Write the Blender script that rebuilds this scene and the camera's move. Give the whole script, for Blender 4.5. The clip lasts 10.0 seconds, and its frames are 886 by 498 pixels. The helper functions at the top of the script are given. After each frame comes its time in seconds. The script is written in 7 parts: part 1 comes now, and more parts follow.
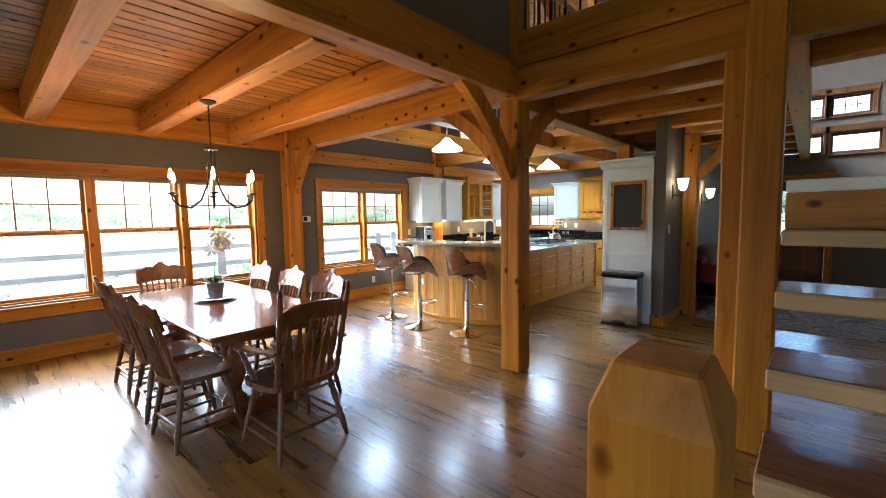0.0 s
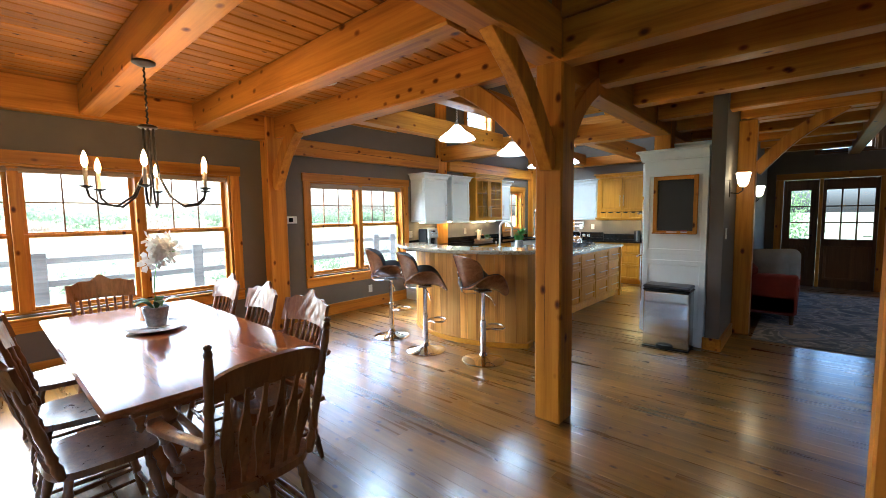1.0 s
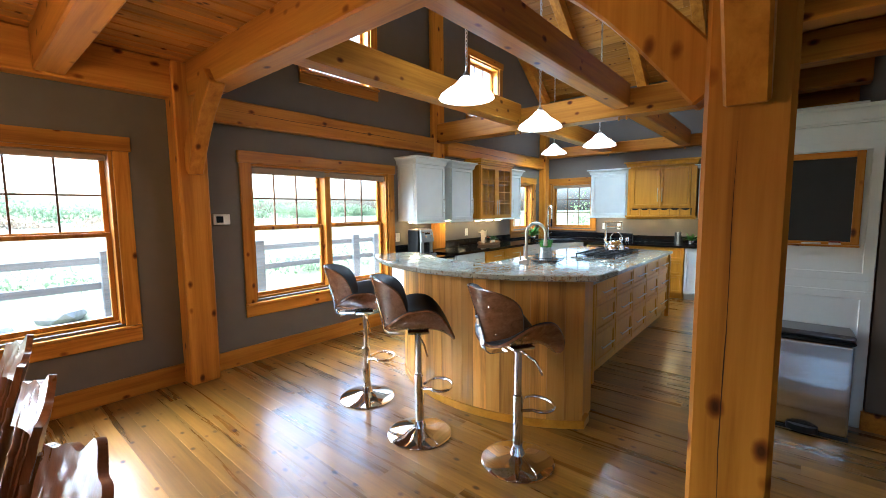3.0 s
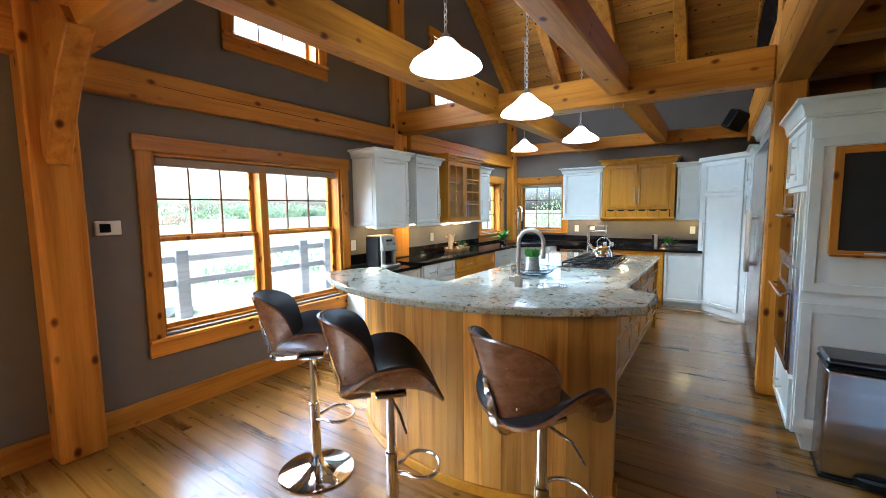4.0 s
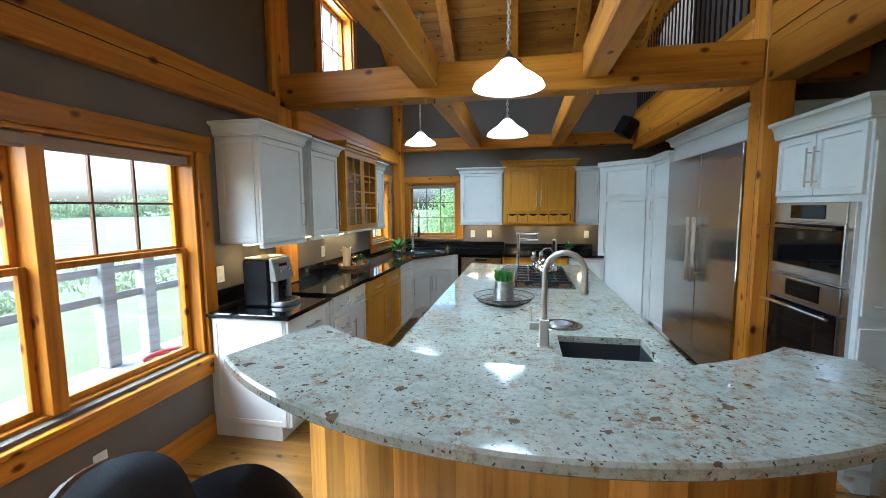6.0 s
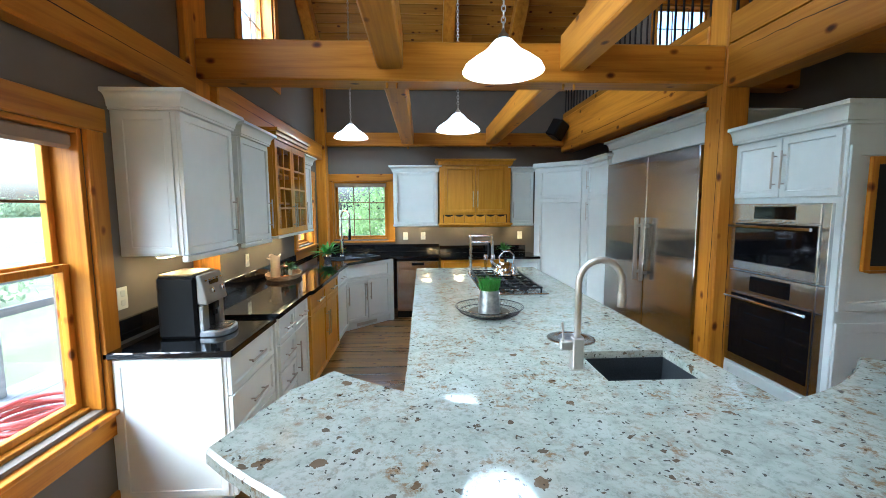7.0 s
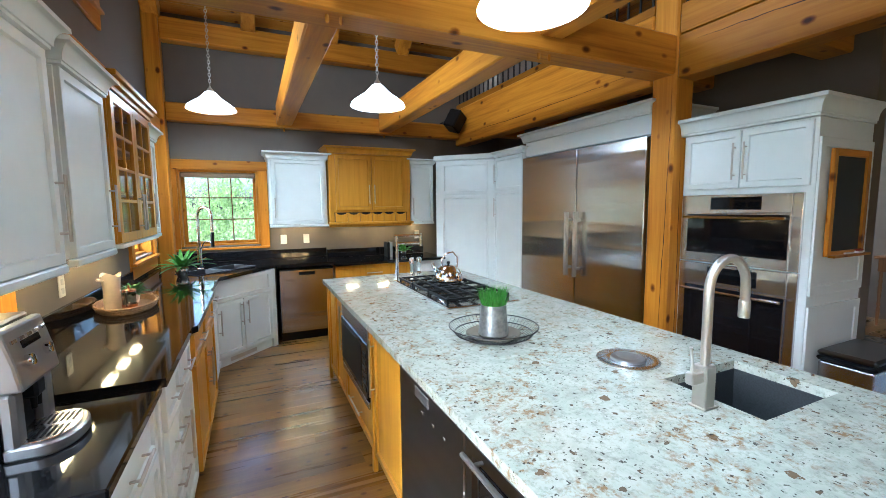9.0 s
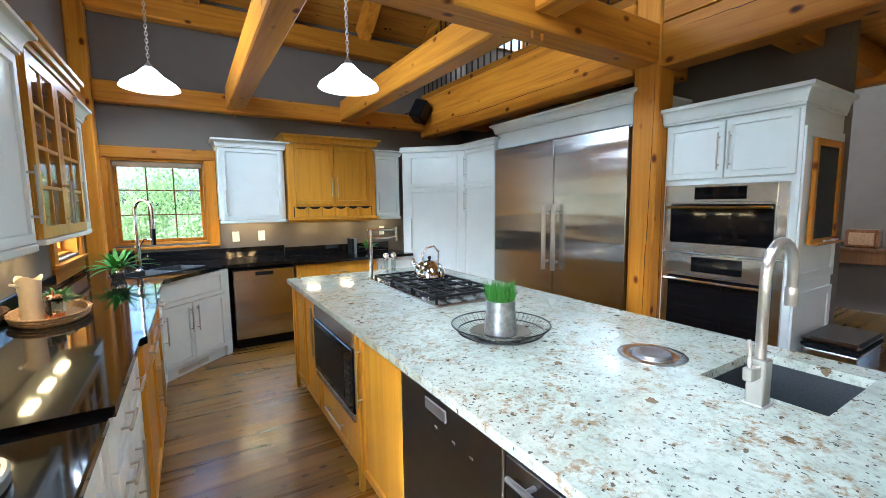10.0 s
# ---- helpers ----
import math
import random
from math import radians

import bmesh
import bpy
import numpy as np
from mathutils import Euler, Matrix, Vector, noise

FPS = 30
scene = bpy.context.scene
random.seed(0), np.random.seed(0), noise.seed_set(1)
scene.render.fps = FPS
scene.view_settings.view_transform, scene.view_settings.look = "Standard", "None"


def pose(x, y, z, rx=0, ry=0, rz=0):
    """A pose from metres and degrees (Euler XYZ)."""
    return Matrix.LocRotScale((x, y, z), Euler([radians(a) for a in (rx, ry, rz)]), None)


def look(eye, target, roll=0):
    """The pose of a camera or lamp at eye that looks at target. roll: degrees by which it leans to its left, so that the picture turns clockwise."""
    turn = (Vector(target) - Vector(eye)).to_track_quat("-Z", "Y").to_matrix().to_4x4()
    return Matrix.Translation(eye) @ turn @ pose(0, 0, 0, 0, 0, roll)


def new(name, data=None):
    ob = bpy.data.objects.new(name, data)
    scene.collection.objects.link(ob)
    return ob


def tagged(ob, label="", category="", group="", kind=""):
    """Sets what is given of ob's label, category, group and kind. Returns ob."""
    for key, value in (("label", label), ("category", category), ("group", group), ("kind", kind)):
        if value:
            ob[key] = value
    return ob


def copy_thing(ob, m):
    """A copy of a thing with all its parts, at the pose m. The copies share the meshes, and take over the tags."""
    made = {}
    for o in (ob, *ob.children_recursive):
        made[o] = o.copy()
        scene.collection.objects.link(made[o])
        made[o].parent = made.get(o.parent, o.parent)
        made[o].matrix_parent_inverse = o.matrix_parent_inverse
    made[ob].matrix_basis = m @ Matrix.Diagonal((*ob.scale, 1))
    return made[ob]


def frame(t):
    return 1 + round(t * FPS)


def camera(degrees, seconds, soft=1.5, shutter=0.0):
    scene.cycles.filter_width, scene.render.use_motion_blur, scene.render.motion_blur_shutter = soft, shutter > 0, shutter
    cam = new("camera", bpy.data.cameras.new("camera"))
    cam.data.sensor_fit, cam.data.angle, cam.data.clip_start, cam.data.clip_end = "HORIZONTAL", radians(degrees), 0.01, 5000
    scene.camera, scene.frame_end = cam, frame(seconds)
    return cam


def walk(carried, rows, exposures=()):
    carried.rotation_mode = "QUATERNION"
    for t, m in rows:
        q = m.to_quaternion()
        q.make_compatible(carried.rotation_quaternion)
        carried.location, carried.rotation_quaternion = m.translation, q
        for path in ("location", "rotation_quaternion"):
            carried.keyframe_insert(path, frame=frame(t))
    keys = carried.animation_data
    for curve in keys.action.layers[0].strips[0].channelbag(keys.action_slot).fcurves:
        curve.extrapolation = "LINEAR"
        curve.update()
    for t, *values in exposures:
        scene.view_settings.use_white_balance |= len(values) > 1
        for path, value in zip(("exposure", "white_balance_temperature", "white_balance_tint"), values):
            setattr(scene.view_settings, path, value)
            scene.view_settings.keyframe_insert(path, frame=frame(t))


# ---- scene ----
cam = camera(94.0, 10.0, soft=0.6)
PATH = [
    (0, (0.202, 0.142, 1.478), (-1.122, 1.632, 1.315), -0.9),
    (0.5, (-0.159, 0.454, 1.488), (-1.478, 1.949, 1.325), -0.8),
    (1, (-0.511, 0.754, 1.495), (-1.83, 2.248, 1.33), -0.8),
    (1.5, (-0.836, 1.078, 1.493), (-2.156, 2.57, 1.32), -0.8),
    (2, (-1.149, 1.405, 1.497), (-2.466, 2.899, 1.316), -0.7),
    (2.5, (-1.454, 1.716, 1.513), (-2.764, 3.215, 1.326), -0.6),
    (4, (-2.398, 2.582, 1.553), (-3.499, 4.241, 1.361), -0.7),
    (4.5, (-2.739, 2.818, 1.579), (-3.688, 4.567, 1.381), -0.7),
    (5, (-3.106, 3.001, 1.61), (-3.882, 4.833, 1.411), -0.7),
    (5.5, (-3.426, 3.18, 1.619), (-4.017, 5.08, 1.419), -0.6),
    (7, (-4.285, 3.725, 1.623), (-4.188, 5.712, 1.422), -0.3),
    (7.5, (-4.504, 3.94, 1.617), (-4.18, 5.903, 1.413), -0.4),
    (8, (-4.673, 4.183, 1.6), (-4.146, 6.102, 1.399), -0.4),
    (8.5, (-4.789, 4.42, 1.587), (-4.101, 6.287, 1.388), -0.4),
    (9, (-4.909, 4.628, 1.567), (-4.08, 6.437, 1.365), -0.5),
    (9.5, (-4.968, 4.799, 1.532), (-4.025, 6.552, 1.332), -0.5),
    (10, (-5.015, 4.928, 1.514), (-3.977, 6.624, 1.302), -0.6),
]
walk(cam, [(t, look(e, a, r)) for t, e, a, r in PATH], exposures=[(0, 3.54, 5000, 1), (2.5, 3.3, 4820, 0), (4.5, 3.1, 4820, 1), (5.5, 2.66, 4780, -1), (7, 2.94, 4820, -1), (8.5, 3.14, 4920, 1), (10, 3.22, 4980, 2)])

# ---- world and light ----
world = bpy.data.worlds.new("sky")
scene.world = world
world.use_nodes = True
wn = world.node_tree
sky = wn.nodes.new("ShaderNodeTexSky")
sky.sky_type, sky.sun_disc = "NISHITA", False
sky.sun_elevation, sky.sun_rotation = radians(42), radians(247)
sky.air_density, sky.dust_density = 0.9, 6.0
wn.links.new(sky.outputs[0], wn.nodes["Background"].inputs[0])
wn.nodes["Background"].inputs[1].default_value = 0.15
sun = new("sun", bpy.data.lights.new("sun", "SUN"))
sun.data.energy, sun.data.angle, sun.data.color = 1.5, radians(75), (0.97, 0.98, 1.0)
sun.matrix_world = look((-14, -1, 13.5), (0, 5, 0))


def lamp(name, x, y, z, watts, colour, radius):
    ob = new(name, bpy.data.lights.new(name, "POINT"))
    ob.location, ob.data.energy, ob.data.color, ob.data.shadow_soft_size = (x, y, z), watts, colour, radius
    return ob


PENDANTS = ((-3.85, 4.83, 2.43), (-3.83, 6.09, 2.37), (-3.91, 8.09, 2.41), (-5.23, 9.43, 2.55))
for (px, py, pz), watts in zip(PENDANTS, (0.7, 0.9, 1.9, 1.7)):
    lamp("pendant_bulb", px, py, pz + 0.06, watts, (0.9, 0.96, 1.0), 0.045)
# fill lamps added in the clerestory openings, on top of the sky's own light
for cy in (5.11, 8.09):
    ob = new("clerestory_daylight", bpy.data.lights.new("clerestory_daylight", "AREA"))
    ob.data.shape, ob.data.size, ob.data.size_y, ob.data.energy, ob.data.color = "RECTANGLE", 0.7, 0.8, 6.0, (0.9, 0.96, 1.0)
    ob.matrix_world = look((-6.06, cy, 3.53), (-3.5, cy, 3.1))
CHANDELIER = (-3.72, 1.54)
SCONCES = ((-1.05, 6.25, 1.80), (-1.05, 8.2, 1.74))


# ---- materials ----
def material(name):
    m = bpy.data.materials.new(name)
    m.use_nodes = True
    return m, m.node_tree.nodes, m.node_tree.links, m.node_tree.nodes["Principled BSDF"]


def ramp(nodes, stops):
    r = nodes.new("ShaderNodeValToRGB")
    e = r.color_ramp.elements
    e[0].position, e[0].color = stops[0][0], (*stops[0][1], 1)
    e[1].position, e[1].color = stops[-1][0], (*stops[-1][1], 1)
    for p, c in stops[1:-1]:
        k = e.new(p)
        k.color = (*c, 1)
    return r


def mixed(nodes, links, a, b, fac, mode="MIX"):
    m = nodes.new("ShaderNodeMix")
    m.data_type, m.blend_type = "RGBA", mode
    for sock, v in ((m.inputs[0], fac), (m.inputs[6], a), (m.inputs[7], b)):
        if isinstance(v, (int, float)):
            sock.default_value = v
        elif isinstance(v, tuple):
            sock.default_value = (*v, 1)
        else:
            links.new(v, sock)
    return m.outputs[2]


def mathn(nodes, links, op, a, b=0.0, clamp=False):
    m = nodes.new("ShaderNodeMath")
    m.operation, m.use_clamp = op, clamp
    for sock, v in zip(m.inputs, (a, b)):
        if isinstance(v, (int, float)):
            sock.default_value = v
        else:
            links.new(v, sock)
    return m.outputs[0]


def noise_node(nodes, links, vec, scale, detail=4, rough=0.55, dist=0.0):
    n = nodes.new("ShaderNodeTexNoise")
    n.inputs["Scale"].default_value, n.inputs["Detail"].default_value = scale, detail
    n.inputs["Roughness"].default_value, n.inputs["Distortion"].default_value = rough, dist
    if vec is not None:
        links.new(vec, n.inputs["Vector"])
    return n


def mapped(nodes, links, scale, loc=None, coord="Object"):
    tc, mp = nodes.new("ShaderNodeTexCoord"), nodes.new("ShaderNodeMapping")
    links.new(tc.outputs[coord], mp.inputs[0])
    mp.inputs["Scale"].default_value = scale
    if loc is not None:
        links.new(loc, mp.inputs["Location"])
    return mp.outputs[0]


def bumped(nodes, links, bsdf, height, strength, distance=0.01):
    b = nodes.new("ShaderNodeBump")
    b.inputs["Strength"].default_value, b.inputs["Distance"].default_value = strength, distance
    links.new(height, b.inputs["Height"])
    links.new(b.outputs[0], bsdf.inputs["Normal"])


def wood(name, dark, mid, light, axis, rough=0.4, grain=1.0, knots=0.0, vary=0.25, island=False, coat=0.0, streak=0.35):
    m, n, l, b = material(name)
    info = n.new("ShaderNodeNewGeometry" if island else "ShaderNodeObjectInfo")
    rnd = info.outputs["Random Per Island" if island else "Random"]
    comb = n.new("ShaderNodeCombineXYZ")
    for k, f in enumerate((37.0, 53.0, 71.0)):
        l.new(mathn(n, l, "MULTIPLY", rnd, f), comb.inputs[k])
    s = [14.0 * grain] * 3
    s["xyz".index(axis)] = 0.7 * grain
    v = mapped(n, l, s, comb.outputs[0])
    n1 = noise_node(n, l, v, 1.0, 5, 0.6, 0.6)
    s2 = [60.0 * grain] * 3
    s2["xyz".index(axis)] = 2.0 * grain
    v2 = mapped(n, l, s2, comb.outputs[0])
    n2 = noise_node(n, l, v2, 1.0, 3, 0.6)
    f = mathn(n, l, "ADD", mathn(n, l, "MULTIPLY", n1.outputs["Fac"], 0.75), mathn(n, l, "MULTIPLY", n2.outputs["Fac"], 0.25))
    c = ramp(n, ((0.3, dark), (0.5, mid), (0.7, light)))
    l.new(f, c.inputs[0])
    col = c.outputs[0]
    hsv = n.new("ShaderNodeHueSaturation")
    l.new(col, hsv.inputs["Color"])
    l.new(mathn(n, l, "ADD", mathn(n, l, "MULTIPLY", rnd, vary), 1.0 - vary * 0.55), hsv.inputs["Value"])
    col = hsv.outputs[0]
    if streak:
        big = noise_node(n, l, mapped(n, l, [x * 0.12 for x in s], comb.outputs[0]), 1.0, 2)
        br = ramp(n, ((0.35, (1 - streak,) * 3), (0.6, (1, 1, 1))))
        l.new(big.outputs["Fac"], br.inputs[0])
        col = mixed(n, l, col, br.outputs[0], 1.0, "MULTIPLY")
    if knots:
        s3 = [6.5] * 3
        s3["xyz".index(axis)] = 4.0
        vo = n.new("ShaderNodeTexVoronoi")
        l.new(mapped(n, l, s3, comb.outputs[0]), vo.inputs["Vector"])
        vo.inputs["Scale"].default_value = knots
        wob = noise_node(n, l, mapped(n, l, (20, 20, 20)), 1.0, 2)
        d = mathn(n, l, "ADD", vo.outputs["Distance"], mathn(n, l, "MULTIPLY", wob.outputs["Fac"], 0.06))
        kr = ramp(n, ((0.09, (0.13, 0.07, 0.045)), (0.135, (0.42, 0.27, 0.2)), (0.2, (1, 1, 1))))
        l.new(d, kr.inputs[0])
        col = mixed(n, l, col, kr.outputs[0], 1.0, "MULTIPLY")
    l.new(col, b.inputs["Base Color"])
    rr = mathn(n, l, "ADD", mathn(n, l, "MULTIPLY", n1.outputs["Fac"], 0.18), rough - 0.09)
    l.new(rr, b.inputs["Roughness"])
    b.inputs["Coat Weight"].default_value = coat
    b.inputs["Coat Roughness"].default_value = 0.17
    b.inputs["Specular IOR Level"].default_value = 0.22
    bumped(n, l, b, n2.outputs["Fac"], 0.12, 0.004)
    return m


def plain(name, col, rough=0.5, metal=0.0, var=0.06, scale=6.0, bump=0.05, coat=0.0, fine=90.0):
    m, n, l, b = material(name)
    v = mapped(n, l, (1, 1, 1))
    n1, n2 = noise_node(n, l, v, scale, 3), noise_node(n, l, v, fine, 2)
    c = ramp(n, ((0.3, tuple(x * (1 - var) for x in col)), (0.7, tuple(min(1, x * (1 + var)) for x in col))))
    l.new(n1.outputs["Fac"], c.inputs[0])
    l.new(c.outputs[0], b.inputs["Base Color"])
    b.inputs["Metallic"].default_value = metal
    l.new(mathn(n, l, "ADD", mathn(n, l, "MULTIPLY", n1.outputs["Fac"], 0.1), rough - 0.05), b.inputs["Roughness"])
    b.inputs["Coat Weight"].default_value = coat
    if bump:
        bumped(n, l, b, n2.outputs["Fac"], bump, 0.003)
    return m


def glow(name, col, strength):
    m, n, l, b = material(name)
    b.inputs["Base Color"].default_value = (0.9, 0.88, 0.84, 1)
    b.inputs["Emission Color"].default_value = (*col, 1)
    b.inputs["Emission Strength"].default_value = strength
    b.inputs["Roughness"].default_value = 0.25
    return m


def glass(name, tint=(1, 1, 1), edge=0.35):
    """Clear glass whose gloss grows towards grazing views."""
    m, n, l, b = material(name)
    n.remove(b)
    tr, gl, mx, lw = (n.new("ShaderNode" + k) for k in ("BsdfTransparent", "BsdfGlossy", "MixShader", "LayerWeight"))
    tr.inputs[0].default_value, gl.inputs["Roughness"].default_value = (*tint, 1), 0.02
    lw.inputs[0].default_value = 0.5
    f = mathn(n, l, "ADD", mathn(n, l, "MULTIPLY", mathn(n, l, "POWER", lw.outputs["Facing"], 4.0), edge), 0.02)
    l.new(f, mx.inputs[0]), l.new(tr.outputs[0], mx.inputs[1]), l.new(gl.outputs[0], mx.inputs[2])
    l.new(mx.outputs[0], n["Material Output"].inputs[0])
    return m


def brushed(name, col, rough, axis="z"):
    m, n, l, b = material(name)
    s = [220.0] * 3
    s["xyz".index(axis)] = 3.0
    f = noise_node(n, l, mapped(n, l, s), 1.0, 3)
    big = noise_node(n, l, mapped(n, l, (1.5, 1.5, 2.5)), 1.0, 2)
    c = ramp(n, ((0.3, tuple(x * 0.96 for x in col)), (0.7, col)))
    l.new(f.outputs["Fac"], c.inputs[0]), l.new(c.outputs[0], b.inputs["Base Color"])
    b.inputs["Metallic"].default_value = 1.0
    l.new(mathn(n, l, "ADD", mathn(n, l, "MULTIPLY", f.outputs["Fac"], 0.05), rough - 0.025), b.inputs["Roughness"])
    h = mathn(n, l, "MULTIPLY", big.outputs["Fac"], 4.0)
    tg = n.new("ShaderNodeTangent")
    tg.direction_type, tg.axis = "RADIAL", "Z"
    l.new(tg.outputs[0], b.inputs["Tangent"])
    b.inputs["Anisotropic"].default_value = 0.8
    wave = noise_node(n, l, mapped(n, l, (0.25, 0.25, 3.4)), 1.0, 2)
    h = mathn(n, l, "ADD", h, mathn(n, l, "MULTIPLY", wave.outputs["Fac"], 45.0))
    bumped(n, l, b, h, 0.05, 0.01)
    return m


def granite(name):
    m, n, l, b = material(name)
    v = mapped(n, l, (1, 1, 1))
    base = noise_node(n, l, v, 9.0, 6, 0.65, 0.8)
    c = ramp(n, ((0.25, (0.33, 0.355, 0.30)), (0.45, (0.43, 0.46, 0.395)), (0.6, (0.51, 0.53, 0.465)), (0.75, (0.40, 0.415, 0.345))))
    l.new(base.outputs["Fac"], c.inputs[0])
    fine = noise_node(n, l, v, 55.0, 4, 0.7)
    fr = ramp(n, ((0.33, (0.62, 0.62, 0.6)), (0.5, (1, 1, 1))))
    l.new(fine.outputs["Fac"], fr.inputs[0])
    col = mixed(n, l, c.outputs[0], fr.outputs[0], 0.8, "MULTIPLY")
    rust = noise_node(n, l, v, 4.2, 3, 0.6, 0.5)
    rm = ramp(n, ((0.44, (0, 0, 0)), (0.57, (0.85, 0.85, 0.85))))
    l.new(rust.outputs["Fac"], rm.inputs[0])
    f2 = noise_node(n, l, v, 32.0, 5, 0.75)
    f2r = ramp(n, ((0.5, (0, 0, 0)), (0.62, (1, 1, 1))))
    l.new(f2.outputs["Fac"], f2r.inputs[0])
    rf = mathn(n, l, "MULTIPLY", rm.outputs[0], f2r.outputs[0])
    col = mixed(n, l, col, (0.24, 0.14, 0.05), rf)
    warp = noise_node(n, l, v, 48.0, 3)
    vv = mixed(n, l, v, warp.outputs["Color"], 0.035)
    for sc, lim, tone, cut in ((9.5, 0.15, (0.13, 0.07, 0.022), 0.62), (24.0, 0.19, (0.085, 0.048, 0.018), 0.66), (62.0, 0.25, (0.045, 0.035, 0.025), 0.6)):
        vo = n.new("ShaderNodeTexVoronoi")
        vo.inputs["Scale"].default_value = sc
        l.new(vv, vo.inputs["Vector"])
        near = mathn(n, l, "LESS_THAN", vo.outputs["Distance"], lim)
        sep = n.new("ShaderNodeSeparateColor")
        l.new(vo.outputs["Color"], sep.inputs[0])
        some = mathn(n, l, "GREATER_THAN", sep.outputs[0], cut)
        col = mixed(n, l, col, tone, mathn(n, l, "MULTIPLY", mathn(n, l, "MULTIPLY", near, some), 0.85))
    l.new(col, b.inputs["Base Color"])
    b.inputs["Roughness"].default_value = 0.09
    b.inputs["Coat Weight"].default_value = 0.3
    bumped(n, l, b, fine.outputs["Fac"], 0.02, 0.001)
    return m


PINE = ((0.32, 0.108, 0.006), (0.53, 0.208, 0.013), (0.66, 0.288, 0.023))
timber_x = wood("timber_x", *PINE, "x", 0.42, knots=1.0)
timber_y = wood("timber_y", *PINE, "y", 0.42, knots=1.0)
timber_z = wood("timber_z", *PINE, "z", 0.42, knots=1.0)
TIMBER = {"x": timber_x, "y": timber_y, "z": timber_z}
trim_y = wood("trim_y", *PINE, "y", 0.38, 1.4, 1.2)
trim_x = wood("trim_x", *PINE, "x", 0.38, 1.4, 1.2)
trim_z = wood("trim_z", *PINE, "z", 0.38, 1.4, 1.2)
TRIM = PINE_TRIM = {"x": trim_x, "y": trim_y, "z": trim_z}
ceil_wood = wood("ceiling_boards", (0.30, 0.11, 0.010), (0.46, 0.19, 0.018), (0.57, 0.26, 0.032), "y", 0.4, 1.2, 1.6, 0.3, island=True)
roof_wood = wood("roof_boards", (0.27, 0.10, 0.009), (0.41, 0.17, 0.016), (0.5, 0.225, 0.028), "x", 0.45, 1.2, 1.4, 0.3, island=True)
floor_wood = wood("floor_oak", (0.11, 0.046, 0.006), (0.30, 0.142, 0.017), (0.44, 0.23, 0.037), "x", 0.29, 0.8, 1.5, 0.34, coat=0.65, streak=0.42)
floor_rest = wood("floor_oak_joined", (0.11, 0.046, 0.006), (0.30, 0.142, 0.017), (0.44, 0.23, 0.037), "x", 0.29, 0.8, 1.5, 0.34, island=True, coat=0.65, streak=0.42)
for m in (floor_wood, floor_rest):
    m.node_tree.nodes["Principled BSDF"].inputs["Specular IOR Level"].default_value = 0.5
    m.node_tree.nodes["Principled BSDF"].inputs["Coat Roughness"].default_value = 0.19
alder = wood("alder", (0.45, 0.20, 0.012), (0.57, 0.268, 0.017), (0.64, 0.325, 0.026), "z", 0.35, 1.6, vary=0.12, streak=0.1)
alder_y = wood("alder_y", (0.45, 0.20, 0.012), (0.57, 0.268, 0.017), (0.64, 0.325, 0.026), "y", 0.35, 1.6, vary=0.12, streak=0.1)
hickory = wood("hickory_panel", (0.30, 0.115, 0.018), (0.76, 0.38, 0.062), (0.88, 0.50, 0.11), "z", 0.35, 0.9, 0.0, 0.42, streak=0.42)
hickory.node_tree.nodes["Principled BSDF"].inputs["Specular IOR Level"].default_value = 0.4
maple = wood("table_maple", (0.19, 0.06, 0.015), (0.26, 0.09, 0.023), (0.32, 0.12, 0.034), "x", 0.2, 1.2, vary=0.1, coat=0.55, streak=0.15)
maple.node_tree.nodes["Principled BSDF"].inputs["Specular IOR Level"].default_value = 0.2
maple.node_tree.nodes["Principled BSDF"].inputs["Coat Roughness"].default_value = 0.09
oakdark = wood("chair_oak", (0.13, 0.047, 0.014), (0.22, 0.085, 0.026), (0.32, 0.135, 0.043), "z", 0.3, 1.6, vary=0.2, coat=0.6)
walnut = wood("walnut_ply", (0.13, 0.055, 0.025), (0.23, 0.108, 0.05), (0.32, 0.16, 0.08), "x", 0.24, 1.4, vary=0.1, coat=0.3)
tread_wood = wood("tread_wood", (0.13, 0.05, 0.016), (0.24, 0.105, 0.034), (0.33, 0.15, 0.055), "x", 0.18, 1.0, 1.0, coat=0.3)
greywood = wood("weathered_deck", (0.2, 0.205, 0.2), (0.29, 0.295, 0.29), (0.36, 0.365, 0.36), "y", 0.8, 1.2, vary=0.2)
doorwood = wood("door_wood", (0.10, 0.045, 0.02), (0.16, 0.075, 0.03), (0.2, 0.1, 0.04), "z", 0.4, 1.2)
wall_paint = plain("wall_paint", (0.132, 0.110, 0.088), 0.75, var=0.05, bump=0.12, fine=160)
white_paint = plain("white_paint", (0.71, 0.755, 0.735), 0.38, var=0.025, bump=0.02)
black_stone = plain("black_granite", (0.006, 0.0062, 0.007), 0.07, var=0.4, scale=120, bump=0.0, coat=0.2)
black_stone.node_tree.nodes["Principled BSDF"].inputs["Specular IOR Level"].default_value = 0.28
cream_granite = granite("cream_granite")
steel = brushed("brushed_steel", (0.56, 0.55, 0.53), 0.2, "z")
steel_v = brushed("brushed_steel_upright", (0.58, 0.585, 0.59), 0.26, "z")
silver = plain("silver_enamel", (0.40, 0.41, 0.42), 0.3, 0.9, var=0.03, bump=0.02)
steel_dark = brushed("dark_steel", (0.17, 0.17, 0.175), 0.3, "z")
nickel = brushed("brushed_nickel", (0.56, 0.53, 0.48), 0.36, "z")
chrome = plain("chrome", (0.78, 0.78, 0.79), 0.06, 1.0, var=0.02, bump=0)
